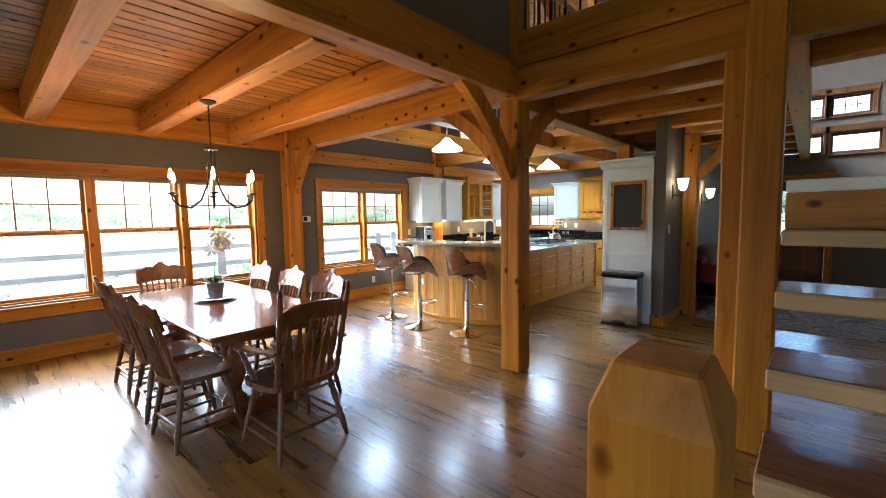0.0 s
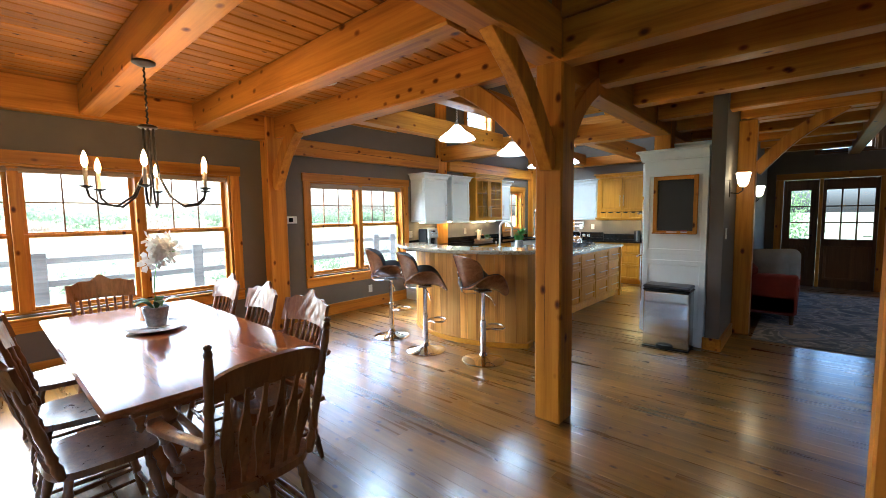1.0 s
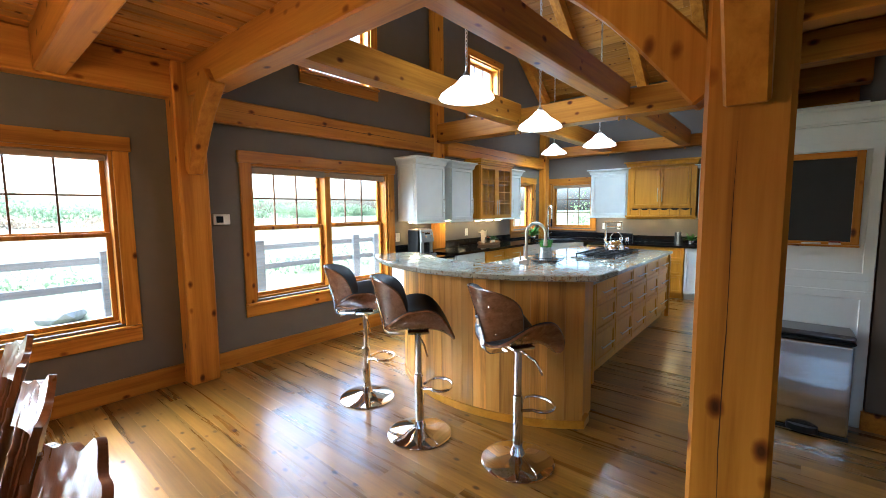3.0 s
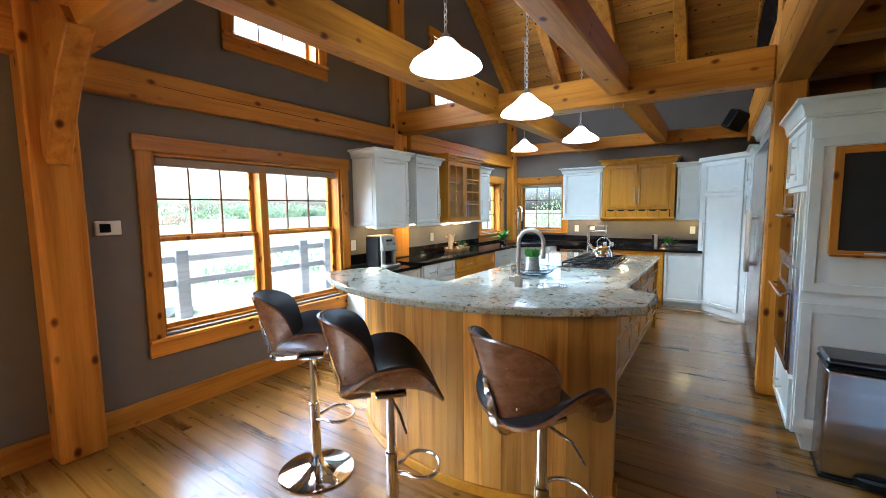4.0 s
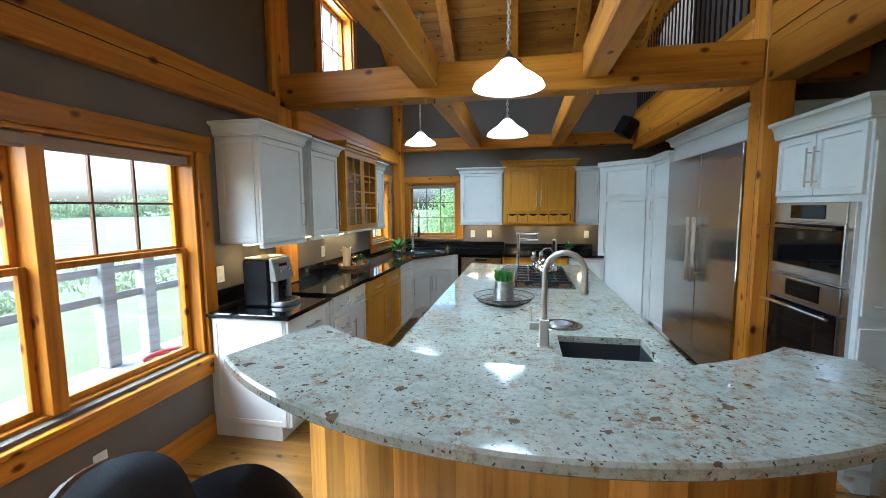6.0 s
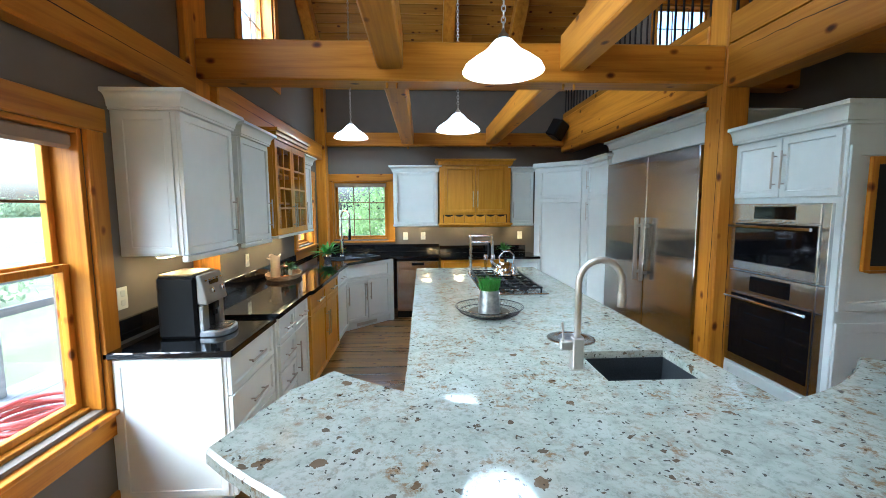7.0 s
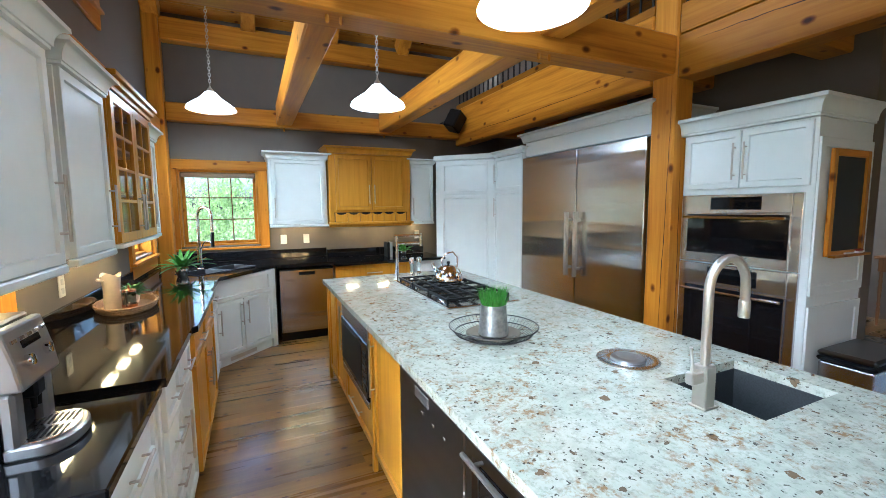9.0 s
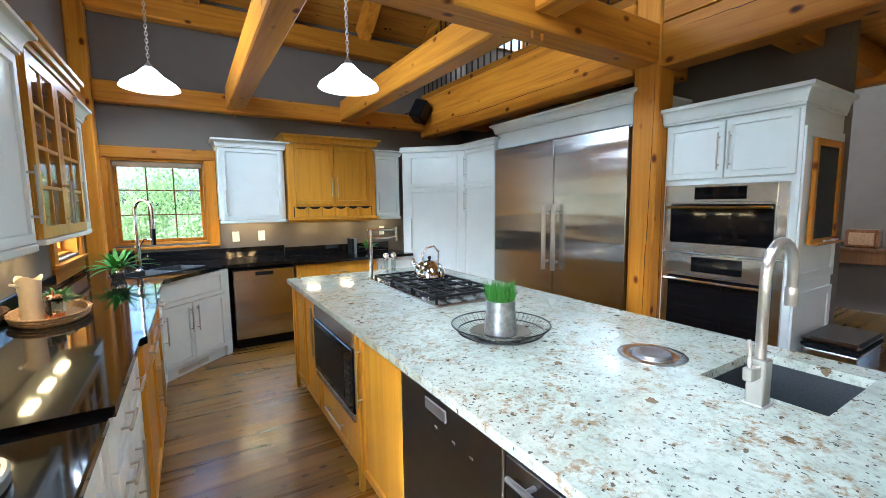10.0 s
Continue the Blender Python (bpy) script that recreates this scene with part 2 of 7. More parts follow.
black_glass = plain("black_glass", (0.005, 0.005, 0.006), 0.05, var=0.1, bump=0)
black_glass.node_tree.nodes["Principled BSDF"].inputs["Specular IOR Level"].default_value = 0.3
black_iron = plain("black_iron", (0.015, 0.014, 0.014), 0.5, 0.4)
black_plastic = plain("black_plastic", (0.005, 0.0058, 0.0066), 0.42)
black_plastic.node_tree.nodes["Principled BSDF"].inputs["Specular IOR Level"].default_value = 0.22
dark_metal = plain("bronze_metal", (0.035, 0.028, 0.022), 0.4, 0.8)
leather = plain("black_leather", (0.011, 0.014, 0.020), 0.36, var=0.2, bump=0.25, fine=220)
leather.node_tree.nodes["Principled BSDF"].inputs["Specular IOR Level"].default_value = 0.5
slate = plain("chalkboard_slate", (0.012, 0.013, 0.015), 0.55, var=0.4, scale=3)
beige = plain("shade_fabric", (0.30, 0.22, 0.15), 0.9, bump=0.3, fine=300)
taupe_glaze = plain("taupe_glaze", (0.15, 0.135, 0.105), 0.14, var=0.15, bump=0)
offwhite = plain("offwhite_plastic", (0.72, 0.70, 0.64), 0.45)
red_fabric = plain("red_upholstery", (0.21, 0.025, 0.012), 0.85, var=0.15, bump=0.4, fine=300)
grey_fabric = plain("grey_cushion", (0.28, 0.26, 0.24), 0.9, var=0.15, bump=0.4, fine=260)
ceramic = plain("white_ceramic", (0.7, 0.7, 0.68), 0.2, var=0.03, bump=0)
galvanised = plain("galvanised_zinc", (0.36, 0.38, 0.39), 0.35, 0.9, var=0.25, scale=40)
petal = plain("white_petal", (0.8, 0.78, 0.76), 0.6, var=0.03)
leaf = plain("green_leaf", (0.12, 0.32, 0.05), 0.45, var=0.35, scale=30)
grass_blade = plain("grass_blade", (0.06, 0.22, 0.02), 0.5, var=0.3, scale=40)
darkleaf = plain("dark_leaf", (0.05, 0.15, 0.03), 0.4, var=0.35, scale=30)
wicker = plain("wicker", (0.36, 0.22, 0.11), 0.6, var=0.3, scale=70, bump=0.5)
candle_wax = plain("candle_wax", (0.66, 0.55, 0.4), 0.5, var=0.08, scale=20)
copper = plain("copper", (0.55, 0.25, 0.13), 0.25, 1.0)
sink_comp = plain("sink_composite", (0.028, 0.032, 0.036), 0.5, var=0.3, scale=150)
pane_glass = glass("window_glass")
bowl_glass = glass("bowl_glass", (0.78, 0.82, 0.82), 0.6)
shade_glow = glow("pendant_glass", (0.92, 0.97, 1.0), 1.0)
bulb_glow = glow("bulb", (1.0, 0.55, 0.2), 50.0)
sconce_glow = glow("sconce_glass", (1.0, 0.72, 0.38), 2.4)
strip_glow = glow("strip_light", (1.0, 0.66, 0.28), 9.0)
lawn = plain("lawn", (0.105, 0.115, 0.045), 0.9, var=0.35, scale=0.6, bump=0.5, fine=8)
bush = plain("foliage", (0.25, 0.30, 0.17), 0.9, var=0.25, scale=0.5)
autumn = plain("autumn_foliage", (0.38, 0.29, 0.2), 0.9, var=0.25, scale=0.5)
garden_leaf = plain("garden_leaf", (0.24, 0.33, 0.13), 0.7, var=0.35, scale=6)
pale_wood = wood("pale_nosing", (0.42, 0.27, 0.11), (0.55, 0.37, 0.16), (0.65, 0.46, 0.22), "x", 0.4, 1.2)
bark = plain("bark", (0.09, 0.07, 0.05), 0.9)


def translucent(m, share):
    """Lets light through thin leaves and petals."""
    n, l = m.node_tree.nodes, m.node_tree.links
    b, tb, mx = n["Principled BSDF"], n.new("ShaderNodeBsdfTranslucent"), n.new("ShaderNodeMixShader")
    l.new(b.inputs["Base Color"].links[0].from_socket, tb.inputs[0])
    mx.inputs[0].default_value = share
    l.new(b.outputs[0], mx.inputs[1]), l.new(tb.outputs[0], mx.inputs[2])
    l.new(mx.outputs[0], n["Material Output"].inputs[0])


for m in (petal, leaf, bush, autumn, garden_leaf):
    translucent(m, 0.5)
crack_dark = plain("crack_shadow", (0.03, 0.013, 0.005), 0.9, bump=0)
stone_grey = plain("field_stone", (0.3, 0.29, 0.27), 0.85, var=0.3, scale=4, bump=0.6)


# ---- mesh helpers ----
def add_box(bm, x0, x1, y0, y1, z0, z1, m=None):
    r = bmesh.ops.create_cube(bm, size=1.0, matrix=Matrix.Translation(((x0 + x1) / 2, (y0 + y1) / 2, (z0 + z1) / 2)) @ Matrix.Diagonal((abs(x1 - x0), abs(y1 - y0), abs(z1 - z0), 1)))
    if m is not None:
        bmesh.ops.transform(bm, matrix=m, verts=r["verts"])
    return r["verts"]


def soften(bm, w, seg=1):
    if w > 0:
        bmesh.ops.bevel(bm, geom=bm.edges[:], offset=w, segments=seg, affect="EDGES", profile=0.5, clamp_overlap=True)
    return bm


def box(x0, x1, y0, y1, z0, z1, bevel=0.004, m=None):
    bm = bmesh.new()
    add_box(bm, x0, x1, y0, y1, z0, z1)
    soften(bm, bevel)
    if m is not None:
        bmesh.ops.transform(bm, matrix=m, verts=bm.verts)
    return bm


def add_rings(bm, rings, close=True, caps=True):
    """Skin between rings of equal length."""
    vs = [[bm.verts.new(p) for p in ring] for ring in rings]
    n = len(vs[0])
    for a, b in zip(vs, vs[1:]):
        for i in range(n if close else n - 1):
            j = (i + 1) % n
            bm.faces.new((a[i], a[j], b[j], b[i]))
    if caps and close:
        bm.faces.new(vs[0][::-1])
        bm.faces.new(vs[-1])
    return vs


def add_lathe(bm, profile, c=(0, 0, 0), seg=20, m=None, caps=True):
    """Turned round z: profile of (radius, z)."""
    rings = []
    for r, z in profile:
        rings.append([Vector((c[0] + r * math.cos(2 * math.pi * k / seg), c[1] + r * math.sin(2 * math.pi * k / seg), c[2] + z)) for k in range(seg)])
    if m is not None:
        rings = [[m @ p for p in ring] for ring in rings]
    add_rings(bm, rings, True, caps)


def lathe(profile, c=(0, 0, 0), seg=20, m=None, caps=True):
    bm = bmesh.new()
    add_lathe(bm, profile, c, seg, m, caps)
    bmesh.ops.recalc_face_normals(bm, faces=bm.faces)
    return bm


def add_tube(bm, pts, r, seg=10, closed=False):
    """A tube through points; r one radius or one for each."""
    pts = [Vector(p) for p in pts]
    rs = r if isinstance(r, (list, tuple)) else [r] * len(pts)
    n, rings, up = len(pts), [], None
    for i, p in enumerate(pts):
        if closed:
            d = pts[(i + 1) % n] - pts[i - 1]
        else:
            d = pts[min(i + 1, n - 1)] - pts[max(i - 1, 0)]
        d.normalize()
        if up is None:
            up = d.orthogonal().normalized()
        up = (up - d * up.dot(d)).normalized()
        side = d.cross(up)
        rings.append([p + (up * math.cos(2 * math.pi * k / seg) + side * math.sin(2 * math.pi * k / seg)) * rs[i] for k in range(seg)])
    if closed:
        rings.append(rings[0])
    add_rings(bm, rings, True, not closed)
    bmesh.ops.remove_doubles(bm, verts=bm.verts, dist=1e-6)


def tube(pts, r, seg=10, closed=False):
    bm = bmesh.new()
    add_tube(bm, pts, r, seg, closed)
    bmesh.ops.recalc_face_normals(bm, faces=bm.faces)
    return bm


def prism(outline, z0, z1, bevel=0.0):
    """An upright prism on an outline of (x, y)."""
    bm = bmesh.new()
    add_rings(bm, [[Vector((x, y, z0)) for x, y in outline], [Vector((x, y, z1)) for x, y in outline]])
    bmesh.ops.recalc_face_normals(bm, faces=bm.faces)
    return soften(bm, bevel)


def slab(profile, axis, a0, a1, bevel=0.0):
    """A profile of (u, z) drawn out along x or y."""
    bm = bmesh.new()
    add_rings(bm, [[Vector((a, u, z) if axis == "x" else (u, a, z)) for u, z in profile] for a in (a0, a1)])
    bmesh.ops.recalc_face_normals(bm, faces=bm.faces)
    return soften(bm, bevel)


def part(name, bm, mat, parent=None, label="", smooth=False):
    me = bpy.data.meshes.new(name)
    bm.to_mesh(me)
    bm.free()
    me.materials.append(mat)
    if smooth:
        me.polygons.foreach_set("use_smooth", [True] * len(me.polygons))
        me.set_sharp_from_angle(angle=radians(40))
    ob = new(name, me)
    ob.parent = parent
    if label:
        ob["label"] = label
    return ob


def thing(name, x, y, z, label, category, rz=0.0, group="", kind=""):
    ob = new(name)
    ob.empty_display_size = 0.1
    ob.matrix_world = pose(x, y, z, 0, 0, rz)
    return tagged(ob, label, category, group, kind)


def fixed(name, bm, mat, label, category, smooth=False):
    return tagged(part(name, bm, mat, None, "", smooth), label, category, "", "structure")


# ---- the shell ----
W, N = -5.89, 10.33


def wall_with_holes(name, axis, c0, c1, a0, a1, z0, z1, holes, mat, label):
    """A wall between c0 and c1 across its axis; holes of (a0, a1, z0, z1)."""
    bm = bmesh.new()
    cuts = sorted({a0, a1, *(h[0] for h in holes), *(h[1] for h in holes)})
    for p, q in zip(cuts, cuts[1:]):
        mid, z = (p + q) / 2, z0
        for h in sorted((h for h in holes if h[0] < mid < h[1]), key=lambda h: h[2]):
            if h[2] > z:
                add_box(bm, *((c0, c1, p, q) if axis == "x" else (p, q, c0, c1)), z, h[2])
            z = h[3]
        if z1 > z:
            add_box(bm, *((c0, c1, p, q) if axis == "x" else (p, q, c0, c1)), z, z1)
    return fixed(name, bm, mat, label, "wall")


WIN1, WIN2, WIN3 = (0.09, 2.885, 0.62, 2.01), (3.97, 5.80, 0.625, 2.0), (9.05, 9.85, 1.12, 2.03)
CLER1, CLER2 = (4.66, 5.56, 3.06, 4.0), (7.65, 8.53, 3.06, 4.0)
WINN = (-5.69, -4.83, 1.12, 2.03)
wall_with_holes("wall_west", "x", W - 0.2, W, -3.2, N + 0.2, -0.3, 7.0, [WIN1, WIN2, WIN3, CLER1, CLER2], wall_paint, "taupe painted plaster wall with timber-cased windows")
wall_with_holes("wall_north", "y", N, N + 0.2, W, -1.3, -0.3, 7.0, [WINN], wall_paint, "taupe painted kitchen end wall with one window")
wall_with_holes("wall_kitchen_east", "x", -1.30, -1.17, 5.92, 11.5, 0, 2.78, [], wall_paint, "taupe painted wall behind the tall kitchen cabinets")
wall_with_holes("wall_entry", "y", 11.5, 11.7, -1.3, 6.2, -0.3, 7.0, [(-0.90, 0.44, 0.0, 2.08), (-0.42, 0.36, 2.58, 2.99), (0.42, 1.18, 2.57, 2.99), (-0.42, 0.35, 3.30, 3.74), (0.40, 1.02, 3.30, 3.71), (0.05, 1.1, 4.55, 5.3)], wall_paint, "taupe painted entry wall with glazed double doors")
# unseen closing walls; their window openings are placed to bring in light
wall_with_holes("wall_east", "x", 6.0, 6.2, -3.2, 11.7, -0.3, 7.0, [(7.4, 10.2, 0.6, 2.1), (-1.8, 1.6, 0.7, 2.1)], wall_paint, "taupe painted outer wall of the living room")
wall_with_holes("wall_south", "y", -3.2, -3.0, W, 6.0, -0.3, 7.0, [(-5.2, -3.0, 0.8, 2.1), (-1.0, 2.5, 0.6, 2.15)], wall_paint, "taupe painted outer wall behind the stair")
# the opening is added to pass light on from the assumed east window
wall_with_holes("wall_living_east", "x", 2.8, 2.95, 5.2, 11.5, 0, 7.0, [(7.8, 9.8, 0.0, 2.05)], wall_paint, "taupe painted wall of the living room")
wall_with_holes("wall_entry_return", "x", -1.42, -1.30, N + 0.2, 11.5, 2.5, 7.0, [], wall_paint, "taupe painted return wall at the loft")
wall_with_holes("wall_loft_step", "x", 0.0, 0.1, 3.4, 11.5, 5.4, 7.0, [], wall_paint, "taupe painted wall above the loft edge")
wall_with_holes("wall_loft_south", "y", 3.30, 3.40, -1.8, 0.1, 5.4, 7.0, [], wall_paint, "taupe painted wall above the hall ceiling")
wall_with_holes("wall_over_dining", "x", -1.90, -1.80, -3.0, 3.3, 2.79, 7.0, [], wall_paint, "taupe painted upper wall over the dining girt")
wall_with_holes("wall_over_kitchen", "y", 3.38, 3.48, W, -1.9, 2.79, 7.0, [], wall_paint, "taupe painted upper wall above the dining ceiling")


def boards_ceiling(name, x0, x1, y0, y1, z, along, width, mat, label, m=None):
    """Tongued boards with a groove between them, under a backing."""
    bm = bmesh.new()
    rnd = random.Random(name)
    a0, a1, u0, u1 = (y0, y1, x0, x1) if along == "y" else (x0, x1, y0, y1)
    u = u0
    while u < u1 - 0.01:
        v = min(u + width, u1)
        p = a0
        while p < a1 - 0.01:
            q = min(a1, p + rnd.uniform(1.8, 4.2))
            g, d = 0.004, 0.008
            co = [(u + g, z + d), (u + g * 3, z), (v - g * 3, z), (v - g, z + d)]
            vs = [[bm.verts.new((c, e, h) if along == "y" else (e, c, h)) for c, h in co] for e in (p, q - 0.001)]
            for i in range(3):
                bm.faces.new((vs[0][i], vs[0][i + 1], vs[1][i + 1], vs[1][i]))
            p = q
        u = v
    add_box(bm, x0, x1, y0, y1, z + 0.012, z + 0.05)
    bmesh.ops.recalc_face_normals(bm, faces=bm.faces)
    if m is not None:
        bmesh.ops.transform(bm, matrix=m, verts=bm.verts)
    return fixed(name, bm, mat, label, "ceiling")


DC = 2.77
boards_ceiling("ceiling_dining", W, -1.86, -3.0, 3.45, DC, "y", 0.13, ceil_wood, "knotty pine board ceiling over the dining area")
boards_ceiling("ceiling_under_loft", -1.86, 0.15, 3.53, 11.5, DC, "y", 0.13, ceil_wood, "knotty pine boards under the loft")
boards_ceiling("ceiling_living", 0.0, 6.0, -3.0, 11.5, 5.4, "y", 0.14, ceil_wood, "knotty pine ceiling high over the stair")
boards_ceiling("ceiling_hall", -1.80, 0.0, -3.0, 3.4, 5.4, "y", 0.14, ceil_wood, "knotty pine ceiling high over the hall")
# kitchen roof: rises from the end wall to a ridge, and falls again
RIDGE_Y, EAVE_Z, RIDGE_Z = 6.3, 3.75, 6.75
run = math.hypot(N - RIDGE_Y, RIDGE_Z - EAVE_Z)
pitch = math.degrees(math.atan2(RIDGE_Z - EAVE_Z, N - RIDGE_Y))
north_slope = pose(0, N, EAVE_Z, -pitch, 0, 0)
boards_ceiling("ceiling_loft", -1.9, 0.0, 3.4, 11.5, 6.85, "y", 0.14, ceil_wood, "knotty pine ceiling over the loft")
boards_ceiling("ceiling_roof_north", W, -1.9, -run, 0, 0, "x", 0.14, roof_wood, "sloping knotty pine roof boards over the kitchen", north_slope)
south_slope = pose(0, RIDGE_Y, RIDGE_Z, pitch, 0, 0)
boards_ceiling("ceiling_roof_south", W, -1.9, -run, 0, 0, "x", 0.14, roof_wood, "sloping knotty pine roof boards toward the dining side", south_slope)


def timber(name, axis, x0, x1, y0, y1, z0, z1, label, bevel=0.012, m=None):
    """A squared timber with eased arrises."""
    return fixed(name, box(x0, x1, y0, y1, z0, z1, bevel, m), TIMBER[axis], label, "beam")


BEAM = "golden knotty pine timber beam"
# posts
PX, PY = -1.862, 3.485
timber("post_middle", "z", PX - 0.1, PX + 0.1, PY - 0.1, PY + 0.1, 0.0, 6.2, "golden knotty pine post standing on the plank floor")
timber("post_fridge", "z", -2.07, -1.87, 6.74, 6.94, 0.0, 6.0, "golden knotty pine post with a long drying crack")
timber("post_wall", "z", W, -5.70, 3.28, 3.52, 0.0, 2.768, "golden knotty pine post against the wall")
timber("post_wall_north", "z", W, -5.74, 10.13, 10.31, 0.0, 3.7, "golden knotty pine corner post")
timber("post_wall_upper", "z", W, -5.83, 6.66, 6.94, 0.93, 6.2, "golden knotty pine post on the upper wall")
timber("post_stair", "z", -0.115, 0.072, 3.155, 3.335, 0.0, 5.4, "golden pine post beside the open stair")
timber("post_stair_back", "z", -0.245, -0.12, 3.345, 3.51, 0.0, 2.477, "golden pine post under the loft edge")
timber("post_living", "z", -1.168, -0.99, 6.80, 6.98, 0.0, 2.55, "golden pine post with a wall lamp")
# girts and ties
timber("beam_dining_tie", "x", -5.70, PX - 0.09, PY - 0.1, PY + 0.1, 2.50, 2.775, BEAM + " between dining and kitchen")
timber("beam_girt", "y", PX - 0.1, PX + 0.1, -3.0, PY - 0.09, 2.50, 2.80, BEAM + " along the dining ceiling")
timber("beam_loft_long", "y", -2.07, -1.87, PY + 0.09, 6.735, 2.48, 2.78, BEAM + " carrying the loft edge")
timber("beam_loft_north", "y", -2.075, -1.875, 6.945, N, 2.48, 3.0, BEAM + " with big knots carrying the loft")
timber("beam_kitchen_tie", "x", -5.83, -2.07, 6.74, 6.95, 2.51, 2.78, BEAM + " across the kitchen")
timber("beam_end_wall", "x", -5.74, -2.07, N - 0.14, N - 0.003, 2.56, 2.76, BEAM + " on the kitchen end wall")
timber("beam_end_plate", "x", -5.74, -1.9, N - 0.16, N - 0.003, 3.42, 3.66, BEAM + " under the roof boards")
for k, (px, w) in enumerate(((-4.50, 0.18), (-3.21, 0.18))):
    timber("beam_purlin_%d" % (k + 1), "y", px - w / 2, px + w / 2, PY + 0.1, 6.738, 2.585, 2.83, BEAM + " along the kitchen")
    timber("beam_purlin_end_%d" % (k + 1), "y", px - w / 2, px + w / 2, 6.952, N - 0.142, 2.585, 2.83, BEAM + " along the kitchen")
timber("beam_wall_girt_south", "y", W + 0.002, W + 0.11, 3.53, 6.65, 2.34, 2.56, BEAM + " with a drying crack on the wall")
timber("beam_wall_girt_north", "y", W + 0.002, W + 0.11, 6.95, 10.13, 2.34, 2.56, BEAM + " with a drying crack on the wall")
timber("beam_wall_plate", "y", W + 0.002, W + 0.16, -3.0, 3.29, 2.475, 2.768, BEAM + " over the dining windows")
for k, jy in enumerate((-2.38, -1.38, -0.40, 0.60, 1.575, 2.545)):
    timber("joist_dining_%d" % (k + 1), "x", W + 0.162, PX - 0.101, jy - 0.085, jy + 0.085, 2.49, 2.768, "golden knotty pine ceiling joist")
for k, jy in enumerate((4.35, 5.25, 6.15, 7.05, 7.95, 8.85, 9.75, 10.65)):
    timber("joist_loft_%d" % (k + 1), "x", -1.865, -0.012, jy - 0.09, jy + 0.09, 2.55, 2.768, "dark-shaded pine joist under the loft")
timber("beam_loft_front", "x", PX + 0.096, 1.5, 3.36, 3.52, 2.48, 2.75, BEAM + " at the loft front")
timber("beam_loft_front_board", "x", PX + 0.096, 1.5, 3.34, 3.50, 2.754, 3.04, "wide pine fascia board at the loft front")
timber("beam_loft_edge", "y", -0.01, 0.15, 3.53, 11.49, 2.50, 2.767, BEAM + " at the loft stair edge")
timber("beam_living_tie", "x", -1.16, -0.012, 6.80, 6.98, 2.56, 2.76, BEAM + " over the living room")
timber("joist_bridge_1", "x", 0.152, 1.5, 4.26, 4.44, 2.55, 2.768, "pine joist under the loft bridge")
fixed("loft_bridge_floor", box(0.152, 1.5, 3.52, 4.45, 2.83, 2.93, 0), floor_rest, "dark plank floor of the loft bridge", "floor")
boards_ceiling("ceiling_bridge", 0.152, 1.5, 3.53, 4.45, DC, "y", 0.13, ceil_wood, "knotty pine boards under the loft bridge")
fixed("loft_floor", box(-2.05, 0.15, 3.53, 11.49, 2.83, 2.93, 0), floor_rest, "dark plank floor of the loft", "floor")
timber("loft_edge_board", "y", -2.06, -2.03, 6.95, N - 0.01, 3.002, 3.07, "pine trim board under the loft railing", 0.003)
timber("loft_edge_board_south", "y", -2.06, -2.03, 3.55, 6.73, 2.79, 2.99, "pine trim board under the loft railing", 0.003)


def brace(name, pts, width, depth, side, label):
    """A curved brace: centre points in a plane, side the direction across it."""
    bm = bmesh.new()
    side = Vector(side) * width / 2
    rings = []
    pts = [Vector(p) for p in pts]
    for i, p in enumerate(pts):
        d = (pts[min(i + 1, len(pts) - 1)] - pts[max(i - 1, 0)]).normalized()
        nrm = d.cross(side).normalized() * depth / 2
        rings.append([p + side + nrm, p - side + nrm, p - side - nrm, p + side - nrm])
    add_rings(bm, rings)
    bmesh.ops.recalc_face_normals(bm, faces=bm.faces)
    soften(bm, 0.008)
    return fixed(name, bm, timber_z, label, "beam")


def curved(p0, p1, sag):
    p0, p1 = Vector(p0), Vector(p1)
    return [p0.lerp(p1, k / 8) + Vector(sag) * math.sin(math.pi * k / 8) for k in range(9)]


BR = "curved golden pine knee brace"
brace("brace_tie_east", curved((PX - 0.08, PY, 1.86), (PX - 0.86, PY, 2.56), (0.03, 0, 0.06)), 0.10, 0.14, (0, 1, 0), BR)
brace("brace_tie_west", curved((-5.72, 3.40, 1.88), (-5.16, 3.40, 2.55), (-0.02, 0, 0.05)), 0.12, 0.16, (0, 1, 0), BR)
brace("brace_girt", curved((PX, PY - 0.08, 1.82), (PX, PY - 0.80, 2.56), (0, 0.03, 0.06)), 0.10, 0.14, (1, 0, 0), BR)
brace("brace_loft_long", curved((PX, PY + 0.08, 1.95), (PX - 0.02, PY + 0.75, 2.54), (0, -0.03, 0.06)), 0.10, 0.14, (1, 0, 0), BR)
brace("brace_living", curved((-1.0, 6.89, 1.95), (-0.25, 6.89, 2.6), (-0.03, 0, 0.05)), 0.10, 0.13, (0, 1, 0), BR)
for k, rx in enumerate((-5.80, -4.85, -3.9, -2.95, -1.98)):
    timber("rafter_north_%d" % (k + 1), "y", rx - 0.08, rx + 0.08, -run, -0.05, -0.2, -0.004, "golden pine roof rafter", 0.01, north_slope)
    timber("rafter_south_%d" % (k + 1), "y", rx - 0.08, rx + 0.08, -run, -0.05, -0.2, -0.004, "golden pine roof rafter", 0.01, south_slope)


def peg(name, x, y, z):
    """A turned oak peg standing out below a joint."""
    return fixed(name, lathe([(0.010, 0.012), (0.010, -0.03), (0.006, -0.038), (0.001, -0.04)], (x, y, z), 10), TIMBER["z"], "small round pine peg below a timber joint", "peg", True)


